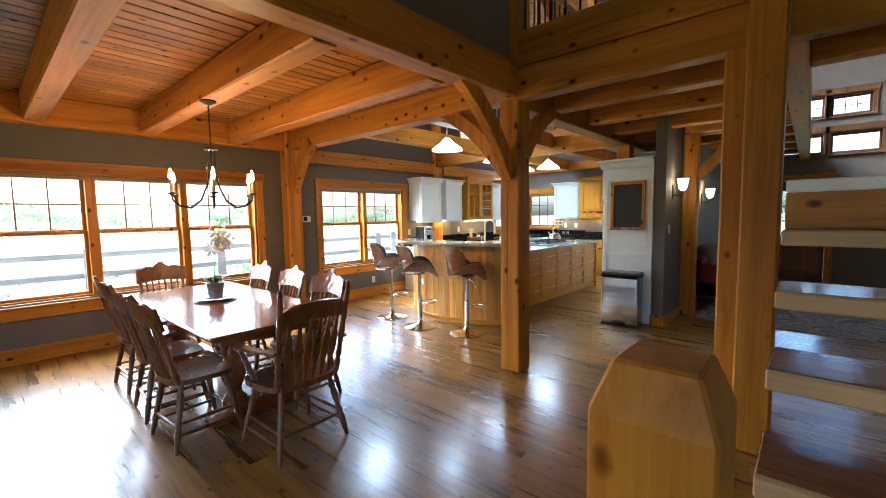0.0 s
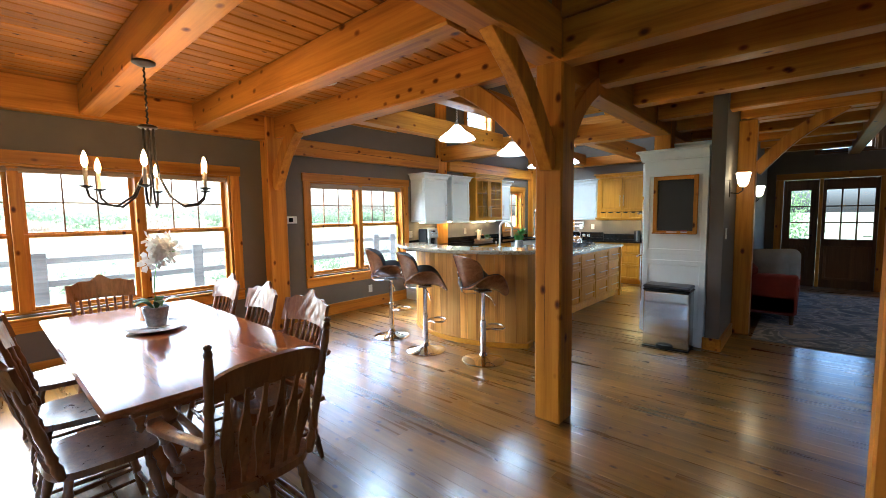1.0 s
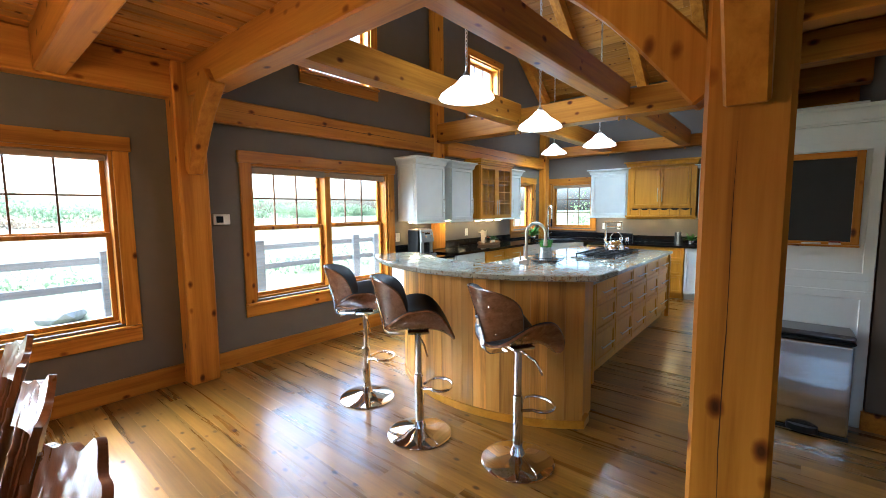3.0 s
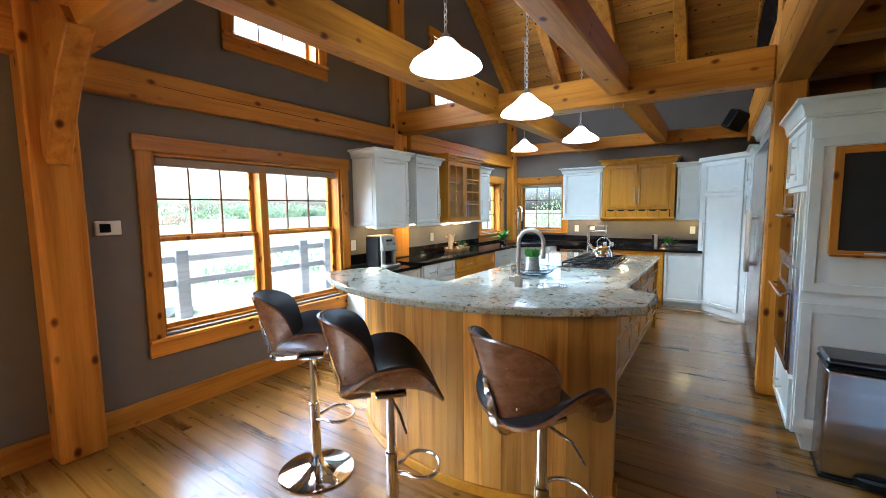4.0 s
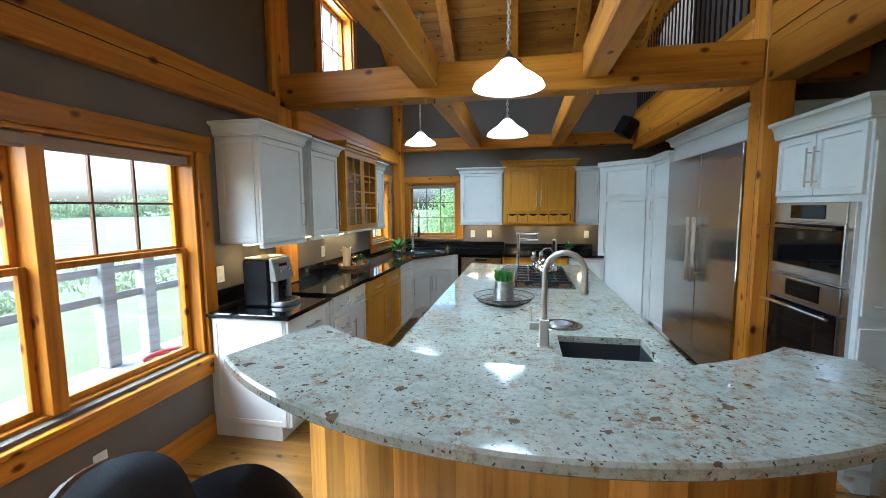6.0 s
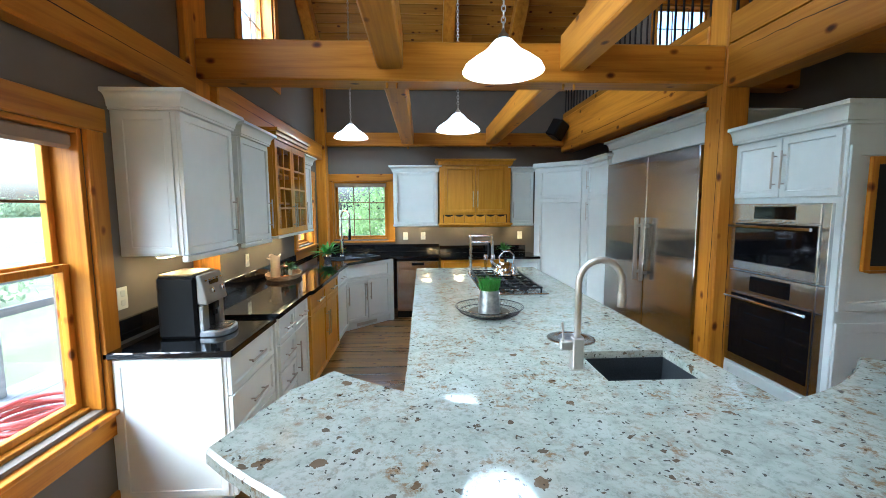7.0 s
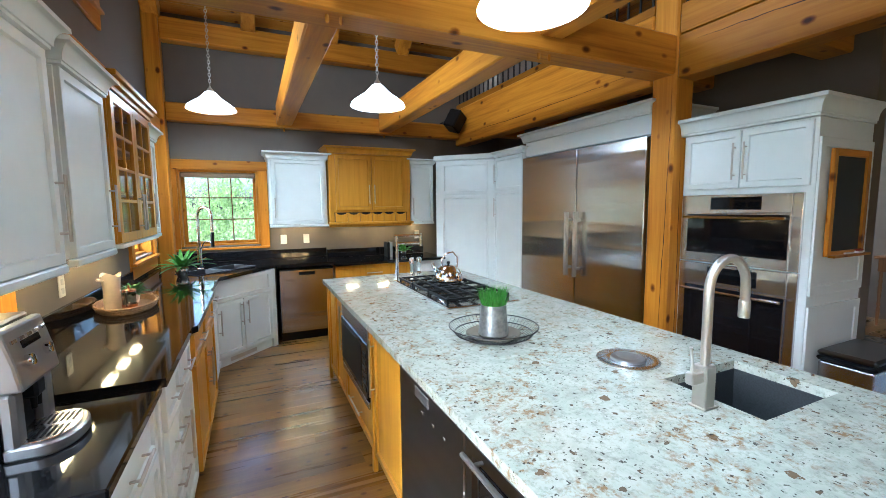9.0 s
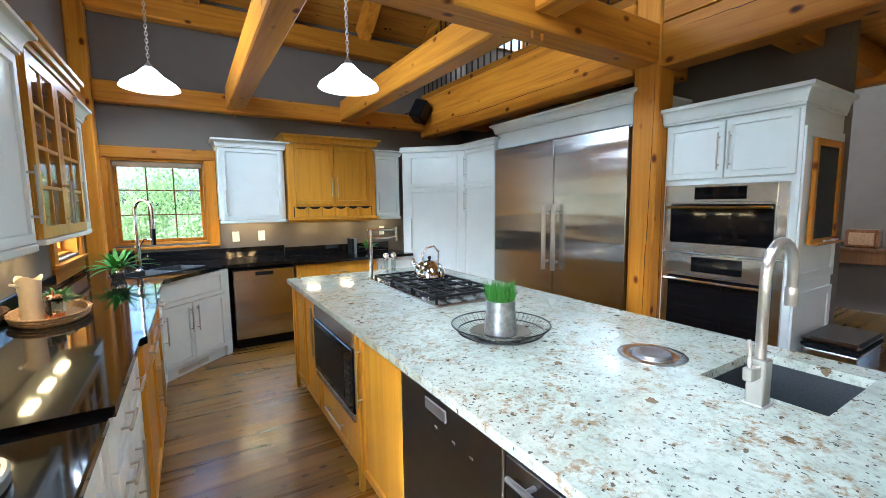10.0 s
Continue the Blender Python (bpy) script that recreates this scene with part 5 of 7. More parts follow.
table = thing("dining_table", CX, CY, 0, "polished reddish maple trestle dining table", "table")
part("tabletop", box(-1.13, 1.13, -0.50, 0.50, 0.728, 0.76, 0.012), maple, table, "glossy plank tabletop")
part("apron", box(-0.95, 0.95, -0.38, 0.38, 0.64, 0.727, 0.006), maple, table)
PED = ((0, 0.085), (0.1, 0.085), (0.16, 0.055), (0.24, 0.05), (0.4, 0.085), (0.55, 0.09), (0.66, 0.06), (0.72, 0.075), (0.8, 0.055), (1, 0.08))
for sx in (-1, 1):
    for sy in (-0.2, 0.2):
        part("pedestal", stick((sx * 0.66, sy, 0.11), (sx * 0.66, sy, 0.64), PED, 16), maple, table, "", True)
    part("foot", slab([(-0.40, 0.0), (-0.34, 0.055), (-0.2, 0.075), (-0.12, 0.12), (0.12, 0.12), (0.2, 0.075), (0.34, 0.055), (0.40, 0.0)], "x", sx * 0.66 - 0.05, sx * 0.66 + 0.05, 0.01), maple, table)
    for sy in (-1, 1):
        part("drop_finial", stick((sx * 0.9, sy * 0.34, 0.645), (sx * 0.9, sy * 0.34, 0.55), ((0, 0.02), (0.3, 0.026), (0.6, 0.014), (0.8, 0.02), (1, 0.006))), maple, table, "", True)
part("stretcher", box(-0.66, 0.66, -0.035, 0.035, 0.16, 0.26, 0.012), maple, table)

# orchid on two plates
plates = thing("plate_stack", -3.755, 1.52, 0.76, "two white ceramic plates on the table", "plate")
for k, (r, z) in enumerate(((0.175, 0.0), (0.145, 0.018))):
    part("plate", lathe([(r * 0.55, z), (r, z + 0.018), (r * 0.98, z + 0.022), (r * 0.6, z + 0.008), (0.002, z + 0.008)], seg=32), ceramic, plates, "", True)
orchid = thing("orchid", -3.755, 1.52, 0.788, "white orchid in a grey pot on the table", "plant")
part("pot", lathe([(0.055, 0), (0.075, 0.1), (0.078, 0.125), (0.07, 0.125), (0.066, 0.1), (0.002, 0.1)], seg=24), galvanised, orchid, "grey metal pot", True)
rl = random.Random(3)
for k in range(5):
    a = k * 1.3
    def lf(u, v, a=a):
        t = (v + 1) / 2
        wd = 0.028 * math.sin(math.pi * min(1, t * 0.92 + 0.08))
        r = 0.02 + 0.13 * t
        return (r * math.cos(a) - u * wd * math.sin(a), r * math.sin(a) + u * wd * math.cos(a), 0.115 + 0.06 * math.sin(t * 2.6))
    part("leaf", grid_shell(lf, 2, 8, 0.002), darkleaf, orchid, "", True)
part("stem", tube([(0, 0, 0.1), (0.01, 0.0, 0.3), (0.02, 0.02, 0.42), (0.06, 0.06, 0.49), (0.12, 0.1, 0.49)], 0.003, 6), leaf, orchid)
for k in range(26):
    c = Vector((rl.gauss(0.10, 0.055), rl.gauss(0.03, 0.05), rl.gauss(0.50, 0.05)))
    bm = bmesh.new()
    m = Matrix.Translation(c) @ Euler((rl.uniform(0.6, 2.2), rl.uniform(-0.6, 0.6), rl.uniform(0, 6.3))).to_matrix().to_4x4()
    for j in range(5):
        a = j * 2 * math.pi / 5
        ring = [m @ Vector((r * math.cos(a + o), r * math.sin(a + o), h)) for r, o, h in ((0.004, 0, 0), (0.032, -0.55, 0.012), (0.055, -0.28, 0.004), (0.055, 0.28, 0.004), (0.032, 0.55, 0.012))]
        bm.faces.new([bm.verts.new(p) for p in ring])
    part("blossom", bm, petal, orchid)

# chandelier
chx, chy = CHANDELIER
chand = thing("chandelier", chx, chy, 2.49, "bronze candle chandelier with six lit bulbs", "chandelier")
part("canopy", lathe([(0.065, 0), (0.065, -0.012), (0.03, -0.03), (0.006, -0.035)], seg=20), dark_metal, chand, "", True)
part("chain", tube([(0.004 * math.cos(k * 2.2), 0.004 * math.sin(k * 2.2), -0.03 - k * 0.0125) for k in range(30)], 0.006, 6), dark_metal, chand)
part("hub", lathe([(0.02, -0.39), (0.05, -0.40), (0.055, -0.412), (0.04, -0.42), (0.004, -0.42)], seg=18), dark_metal, chand, "", True)
for k in range(6):
    a = k * math.pi / 3 + 0.72
    ca, sa = math.cos(a), math.sin(a)
    R = 0.345
    pts = [(r * ca, r * sa, z) for r, z in ((0.03, -0.415), (0.032, -0.60), (0.05, -0.72), (0.11, -0.85), (0.20, -0.915), (0.29, -0.90), (0.335, -0.86), (R, -0.81))]
    part("arm", tube(pts, 0.007, 8), dark_metal, chand, "", True)
    part("drip_cup", lathe([(0.006, -0.815), (0.036, -0.802), (0.036, -0.797), (0.012, -0.802)], (R * ca, R * sa, 0), 14), dark_metal, chand, "", True)
    part("candle_sleeve", lathe([(0.012, -0.802), (0.012, -0.69), (0.002, -0.688)], (R * ca, R * sa, 0), 12), candle_wax, chand, "", True)
    part("bulb", lathe([(0.006, -0.69), (0.016, -0.668), (0.014, -0.64), (0.004, -0.605), (0.001, -0.60)], (R * ca, R * sa, 0), 12), bulb_glow, chand, "lit flame-shaped bulb", True)


# ---- bar stools ----
def bar_stool(x, y, rz, label):
    st = thing("bar_stool", x, y, 0, label, "stool", rz, "bar stools along the counter")
    part("base", lathe([(0.215, 0), (0.218, 0.008), (0.205, 0.014), (0.12, 0.028), (0.045, 0.055), (0.032, 0.09), (0.03, 0.095)], seg=40), chrome, st, "round chrome base", True)
    part("column", lathe([(0.03, 0.09), (0.03, 0.42), (0.022, 0.425), (0.022, 0.72)], seg=20), chrome, st, "chrome gas column", True)
    loop = [(0.03 * math.cos(a), 0.03 * math.sin(a), 0.33) for a in (2.6,)] + [(0.0 + 0.11 * math.sin(t), 0.14 + 0.11 * math.cos(t) * 0.8, 0.34) for t in [(-2.6 + 5.2 * k / 18) for k in range(19)]] + [(0.03 * math.cos(0.54), 0.03 * math.sin(0.54), 0.33)]
    part("footrest", tube(loop, 0.010, 10), chrome, st, "chrome footrest hoop", True)
    part("lever", tube([(0.02, 0.0, 0.70), (0.14, 0.03, 0.67), (0.18, 0.05, 0.60)], 0.006, 8), chrome, st, "", True)
    part("swivel_plate", box(-0.07, 0.07, -0.07, 0.07, 0.712, 0.732, 0.004), chrome, st)
    def form(lift, grow):
        def f(u, v):
            r = max(abs(u), abs(v)) + 1e-6
            k = r / (abs(u) ** 3 + abs(v) ** 3 + 1e-9) ** (1 / 3)
            uu, vv = u * k, v * k
            x, y = uu * 0.245 * grow * (1 - 0.12 * vv), vv * 0.235 * grow + 0.01
            z = 0.735 + 0.18 * uu * uu * (1 - 0.45 * vv * vv) + 0.03 * max(0, -vv) ** 2 - 0.11 * max(0, vv - 0.2) ** 2 + lift * (1 - 0.8 * r ** 6)
            return (x, y, z)
        return f
    part("seat_shell", grid_shell(form(0.012, 1.0), 22, 20, 0.014), walnut, st, "bent walnut plywood seat shell", True)
    part("seat_pad", grid_shell(form(0.045, 0.985), 22, 20, 0.016), leather, st, "black leather seat pad", True)
    def back(inset, grow):
        def f(u, v):
            r = max(abs(u), abs(v)) + 1e-6
            k = r / (abs(u) ** 3.2 + abs(v) ** 3.2 + 1e-9) ** (1 / 3.2)
            uu, vv = u * k * grow, v * k * grow
            wd = 0.185 + 0.062 * vv
            z = 0.925 + vv * 0.175
            y = -0.25 - 0.05 * vv + 0.17 * uu * uu + inset * (1 - 0.75 * r ** 6)
            return (-uu * wd, y, z)
        return f
    part("back_shell", grid_shell(back(0.0, 1.0), 20, 18, 0.012), walnut, st, "bent walnut plywood back", True)
    part("back_pad", grid_shell(back(0.045, 0.985), 20, 18, 0.016), leather, st, "black leather back pad", True)
    strip = bmesh.new()
    line = [(-0.272, 0.945), (-0.262, 0.90), (-0.250, 0.85), (-0.238, 0.80), (-0.232, 0.75), (-0.222, 0.722), (-0.195, 0.705), (-0.09, 0.704)]
    rows = []
    for k, (py, pz) in enumerate(line):
        w = 0.014 + 0.013 * min(1, k / 2.0)
        rows.append([Vector((-w, py - 0.003, pz)), Vector((w, py - 0.003, pz)), Vector((w, py + 0.003, pz + 0.004 * (k > 4))), Vector((-w, py + 0.003, pz + 0.004 * (k > 4)))])
    add_rings(strip, rows)
    bmesh.ops.recalc_face_normals(strip, faces=strip.faces)
    bracket = part("back_bracket", strip, chrome, st, "flat bent chrome bracket", True)
    for pz, py in ((0.925, -0.272), (0.87, -0.260)):
        part("bolt", lathe([(0.008, 0), (0.008, 0.004), (0.004, 0.007), (0.001, 0.007)], seg=10, m=pose(0, py, pz, 90, 0, 0)), silver, bracket, "", True)
    for sx in (-0.1, 0.1):
        for z in (0.84, 1.0):
            part("bolt", lathe([(0.006, 0), (0.006, 0.006), (0.002, 0.008)], seg=10, m=pose(sx, -0.262 - 0.05 * (z - 0.925) / 0.175 + 0.17 * (sx / 0.2) ** 2, z, 90, 0, 0)), chrome, st, "", True)
    return st


bar_stool(-4.34, 4.11, -43, "walnut and black leather bar stool on chrome base")
bar_stool(-3.63, 3.98, -44, "walnut and black leather bar stool on chrome base")
bar_stool(-2.95, 4.12, -30, "walnut and black leather bar stool on chrome base")


# ---- pendants ----
for k, (px, py, pz) in enumerate(PENDANTS):
    top = EAVE_Z + (RIDGE_Z - EAVE_Z) * (N - py) / (N - RIDGE_Y) - 0.03 if py > RIDGE_Y else RIDGE_Z - (RIDGE_Z - EAVE_Z) * (RIDGE_Y - py) / (N - RIDGE_Y) - 0.03
    pd = thing("pendant_lamp", px, py, pz, "white bell glass pendant lamp hanging on a chain, lit", "pendant lamp", 0, "pendants over the kitchen")
    part("shade", lathe([(0.225, 0.0), (0.212, 0.028), (0.165, 0.065), (0.11, 0.10), (0.072, 0.14), (0.05, 0.165), (0.03, 0.175), (0.03, 0.168), (0.046, 0.158), (0.105, 0.093), (0.16, 0.058), (0.206, 0.022), (0.219, 0.0)], seg=36, caps=False), shade_glow, pd, "lit white bell glass shade", True)
    part("cap", lathe([(0.032, 0.172), (0.028, 0.195), (0.012, 0.21), (0.008, 0.23)], seg=16), nickel, pd, "", True)
    n = max(2, int((top - pz - 0.23) / 0.02))
    bm = bmesh.new()
    for j in range(int((top - pz - 0.23) / 0.03)):
        s, c = (0.0, 1.0) if j % 2 else (1.0, 0.0)
        add_tube(bm, [(0.011 * math.cos(a) * c, 0.011 * math.cos(a) * s, 0.245 + j * 0.03 + 0.02 * math.sin(a)) for a in [2 * math.pi * q / 8 for q in range(9)]], 0.0032, 5)
    part("chain", bm, nickel, pd, "bright metal link chain", True)
    part("canopy", lathe([(0.06, n * 0.02 + 0.25), (0.055, n * 0.02 + 0.22), (0.01, n * 0.02 + 0.20)], seg=18), nickel, pd, "", True)


# ---- kitchen fittings ----
def tub(x0, x1, y0, y1, z0, z1, t=0.012, r=0.0):
    """An open box with walls of thickness t."""
    bm = bmesh.new()
    def ring(d, z):
        return [Vector((x0 + d, y0 + d, z)), Vector((x1 - d, y0 + d, z)), Vector((x1 - d, y1 - d, z)), Vector((x0 + d, y1 - d, z))]
    add_rings(bm, [ring(0, z0), ring(0, z1), ring(t, z1), ring(t + r, z0 + t)])
    bmesh.ops.recalc_face_normals(bm, faces=bm.faces)
    return bm


psink = thing("prep_sink", -3.34, 5.47, 0.68, "dark composite prep sink set into the island", "sink")
part("basin", tub(SX0 - 0.010 + 3.34, SX1 + 0.010 + 3.34, SY0 - 0.010 - 5.47, SY1 + 0.010 - 5.47, 0.0, 0.204, 0.011, 0.01), sink_comp, psink, "speckled dark composite basin")
part("drain", lathe([(0.04, 0.012), (0.04, 0.016), (0.025, 0.017), (0.002, 0.014)], seg=20), chrome, psink, "", True)
fau = thing("island_faucet", -3.62, 5.44, 0.92, "brushed nickel gooseneck faucet beside the prep sink", "faucet")
part("base", box(-0.024, 0.024, -0.024, 0.024, 0.0, 0.14, 0.004), nickel, fau)
part("foot", box(-0.034, 0.034, -0.03, 0.03, 0.0, 0.006, 0.002), nickel, fau)
neck = [(0, 0, 0.13), (0, 0, 0.28), (0, 0, 0.38)] + [(0.095 - 0.095 * math.cos(a), 0, 0.38 + 0.095 * math.sin(a)) for a in [math.pi * k / 12 for k in range(1, 13)]] + [(0.19, 0, 0.33)]
part("gooseneck", tube(neck, 0.0145, 14), nickel, fau, "", True)
part("spray_head", lathe([(0.0165, 0.27), (0.0175, 0.275), (0.0175, 0.325), (0.016, 0.33)], (0.19, 0, 0), 16), nickel, fau, "", True)
part("valve", box(-0.075, -0.02, -0.014, 0.014, 0.085, 0.125, 0.004), nickel, fau)
part("lever", tube([(-0.062, 0, 0.10), (-0.062, 0, 0.15), (-0.066, 0.004, 0.205)], 0.005, 8), nickel, fau, "", True)
disp = thing("waste_hatch", -3.50, 5.84, 0.92, "round steel waste hatch let into the granite", "waste hatch")
part("ring", lathe([(0.125, 0.0005), (0.125, 0.004), (0.115, 0.006), (0.075, 0.004), (0.07, 0.001)], seg=36), steel, disp, "", True)
part("lid", lathe([(0.07, 0.003), (0.066, 0.012), (0.045, 0.016), (0.03, 0.006), (0.002, 0.005)], seg=30), silver, disp, "", True)

cook = thing("cooktop", -3.55, 7.475, 0.92, "stainless gas cooktop with black cast iron grates", "cooktop")
part("tray", box(-0.27, 0.27, -0.545, 0.545, 0.0005, 0.014, 0.004), steel, cook)
for k in range(3):
    y0 = -0.46 + k * 0.325
    gr = bmesh.new()
    for x0, x1, a, b2 in ((-0.24, 0.24, y0, y0 + 0.014), (-0.24, 0.24, y0 + 0.296, y0 + 0.31), (-0.24, -0.226, y0, y0 + 0.31), (0.226, 0.24, y0, y0 + 0.31), (-0.24, 0.24, y0 + 0.148, y0 + 0.162), (-0.127, -0.113, y0, y0 + 0.31), (0.113, 0.127, y0, y0 + 0.31), (-0.007, 0.007, y0, y0 + 0.31)):
        add_box(gr, x0, x1, a, b2, 0.036, 0.05)
    for x0 in (-0.238, 0.226):
        for yy in (y0 + 0.002, y0 + 0.296):
            add_box(gr, x0, x0 + 0.012, yy, yy + 0.012, 0.014, 0.037)
    part("grate", gr, black_iron, cook, "black cast iron grate")
    for sx in ((-0.12, 0.12) if k != 1 else (0.0,)):
        part("burner", lathe([(0.05, 0.014), (0.048, 0.022), (0.035, 0.024), (0.035, 0.032), (0.002, 0.033)], (sx, y0 + 0.155, 0), 20), black_iron, cook, "", True)
for k in range(5):
    part("knob", lathe([(0.019, 0.014), (0.017, 0.04), (0.002, 0.041)], (-0.16 + k * 0.08, 0.505, 0), 14), chrome, cook, "", True)
pf = thing("pot_filler", -3.78, 8.07, 0.92, "chrome jointed pot filler standing on the island", "faucet")
part("foot", lathe([(0.026, 0), (0.026, 0.008), (0.014, 0.012)], seg=16), chrome, pf, "", True)
part("riser", tube([(0, 0, 0.0), (0, 0, 0.40)], 0.017, 12), chrome, pf, "", True)
part("upper_arm", tube([(-0.02, 0, 0.40), (0.22, -0.02, 0.40)], 0.011, 12), chrome, pf, "", True)
part("lower_arm", tube([(0.0, 0, 0.335), (0.22, -0.02, 0.335)], 0.011, 12), chrome, pf, "", True)
part("spout", tube([(0.22, -0.02, 0.415), (0.22, -0.02, 0.30)], 0.012, 12), chrome, pf, "", True)
ket = thing("kettle", -3.50, 7.60, 0.972, "polished steel whistling kettle on the cooktop", "kettle")
part("body", lathe([(0.1, 0), (0.115, 0.012), (0.113, 0.05), (0.093, 0.095), (0.06, 0.124), (0.04, 0.132), (0.002, 0.136)], seg=28), chrome, ket, "", True)
part("lid_knob", lathe([(0.006, 0.132), (0.015, 0.148), (0.010, 0.162), (0.002, 0.164)], seg=12), black_plastic, ket, "", True)
part("spout", tube([(-0.085, 0, 0.08), (-0.125, 0, 0.12), (-0.14, 0, 0.15)], [0.022, 0.015, 0.012], 12), chrome, ket, "", True)
part("handle", tube([(-0.055, 0, 0.12), (-0.06, 0, 0.18), (-0.02, 0, 0.225), (0.04, 0, 0.235), (0.08, 0, 0.19), (0.075, 0, 0.105)], 0.007, 10), chrome, ket, "", True)
for k, (x, y) in enumerate(((-3.60, 8.18), (-3.52, 8.20))):
    mill = thing("pepper_mill", x, y, 0.92, "clear and chrome pepper mill beside the cooktop", "mill", 0, "mills by the cooktop")
    part("foot", lathe([(0.026, 0), (0.026, 0.045), (0.02, 0.05)], seg=16), chrome, mill, "", True)
    part("barrel", lathe([(0.019, 0.05), (0.019, 0.12), (0.022, 0.13)], seg=16), bowl_glass, mill, "", True)
    part("cap", lathe([(0.023, 0.13), (0.025, 0.17), (0.018, 0.185), (0.002, 0.187)], seg=16), chrome, mill, "", True)

wb = thing("wire_bowl", -3.86, 6.33, 0.92, "shallow dark wire bowl on the granite", "bowl")
prof = [(0.10, 0.004), (0.15, 0.012), (0.19, 0.035), (0.218, 0.066)]
for r, z in prof[::3] + [(0.19, 0.035)]:
    part("hoop", tube([(r * math.cos(a), r * math.sin(a), z) for a in [2 * math.pi * k / 40 for k in range(40)]], 0.003, 6, True), black_iron, wb)
wires = bmesh.new()
for k in range(56):
    a = 2 * math.pi * k / 56
    vs = [wires.verts.new((r * math.cos(a + o), r * math.sin(a + o), z + h)) for r, z in prof for o, h in ((-0.006, 0), (0.006, 0), (0.0, 0.002))]
    for j in range(3):
        for p in range(3):
            q = (p + 1) % 3
            wires.faces.new((vs[j * 3 + p], vs[j * 3 + q], vs[j * 3 + 3 + q], vs[j * 3 + 3 + p]))
tagged(part("wires", wires, black_iron, wb), kind="stuff")
sauc = thing("saucer", -3.86, 6.33, 0.932, "glossy taupe glazed saucer in the wire bowl", "plate")
part("dish", lathe([(0.06, 0), (0.135, 0.018), (0.132, 0.022), (0.06, 0.006), (0.002, 0.006)], seg=36), taupe_glaze, sauc, "", True)
gp = thing("grass_pot", -3.86, 6.33, 0.942, "green grass in a zinc pot", "plant")
part("pot", lathe([(0.068, 0), (0.073, 0.006), (0.062, 0.15), (0.057, 0.15), (0.058, 0.135), (0.002, 0.13)], seg=24), galvanised, gp, "ribbed zinc pot", True)
vv, ff, rg = [], [], random.Random(8)
for k in range(420):
    a, r = rg.uniform(0, 6.283), 0.054 * math.sqrt(rg.random())
    x, y, h, t = r * math.cos(a), r * math.sin(a), rg.uniform(0.06, 0.115), rg.uniform(0, 6.283)
    lx, ly = (x * 0.4 + rg.uniform(-0.012, 0.012)), (y * 0.4 + rg.uniform(-0.012, 0.012))
    b0, dx, dy = len(vv), 0.002 * math.cos(t), 0.002 * math.sin(t)
    vv += [(x - dx, y - dy, 0.128), (x + dx, y + dy, 0.128), (x + lx * 0.5 + dx, y + ly * 0.5 + dy, 0.13 + h * 0.6), (x + lx, y + ly, 0.13 + h), (x + lx * 0.5 - dx, y + ly * 0.5 - dy, 0.13 + h * 0.6)]
    ff.append((b0, b0 + 1, b0 + 2, b0 + 3, b0 + 4))
me = bpy.data.meshes.new("blades")
me.from_pydata(vv, [], ff)
me.materials.append(grass_blade)
bl = new("blades", me)
bl.parent = gp
tagged(bl, kind="stuff")

# coffee machine
cof = thing("coffee_machine", -5.65, 6.15, 0.905, "black and silver bean-to-cup coffee machine", "coffee machine")
part("body", box(-0.095, 0.115, -0.135, 0.135, 0.0, 0.345, 0.014), black_plastic, cof)
part("lid", box(-0.085, 0.105, -0.125, 0.125, 0.345, 0.36, 0.006), brushed("brass_tint", (0.5, 0.42, 0.3), 0.35), cof, "dull golden top plate")
fas = bmesh.new()
add_rings(fas, [[Vector((x, y, z)) for x, z in ((0.112, 0.185), (0.172, 0.185), (0.160, 0.26), (0.138, 0.352), (0.112, 0.352))] for y in (-0.117, 0.117)])
bmesh.ops.recalc_face_normals(fas, faces=fas.faces)
fascia = part("fascia", soften(fas, 0.008, 2), silver, cof, "silver sloping control fascia")
tilt = pose(0.158, 0, 0.275, 0, 77, 0)
for dy in (-0.055, 0.055):
    part("dial", lathe([(0.017, 0), (0.016, 0.014), (0.002, 0.016)], seg=18, m=tilt @ pose(0.02, dy, 0.0, 0, 0, 0)), chrome, fascia, "chrome dial", True)
part("display", box(-0.036, -0.014, -0.05, 0.05, -0.002, 0.002, 0.001, tilt), black_glass, fascia, "dark display strip")
for k in range(5):
    part("button", box(-0.006, 0.004, -0.084 + k * 0.042 - 0.012, -0.084 + k * 0.042 + 0.012, -0.002, 0.004, 0.001, tilt @ pose(-0.042, 0, 0.0)), chrome, fascia)
for sy in (-1, 1):
    part("column", box(0.112, 0.150, sy * 0.088 - 0.028, sy * 0.088 + 0.028, 0.03, 0.186, 0.010), silver, cof)
part("recess", box(0.113, 0.118, -0.06, 0.06, 0.04, 0.186, 0.0), black_plastic, cof, "black spout recess")
part("nozzle", box(0.118, 0.165, -0.028, 0.028, 0.135, 0.188, 0.008), black_plastic, cof)
for sy in (-1, 1):
    part("spout", lathe([(0.007, 0.105), (0.009, 0.14)], (0.150, sy * 0.014, 0), 10), black_plastic, cof, "", True)
tray_o = [(0.112, -0.115)] + [(0.19 + 0.07 * math.sin(a), -0.115 * math.cos(a)) for a in [math.pi * k / 14 for k in range(15)]] + [(0.112, 0.115)]
part("drip_tray", prism(tray_o, 0.0, 0.036, 0.006), silver, cof, "rounded silver drip tray")
grid = part("drip_grid", prism([(0.155 + (x - 0.155) * 0.86, y * 0.86) for x, y in tray_o], 0.0365, 0.041, 0.002), steel, cof, "slotted steel drip grid")
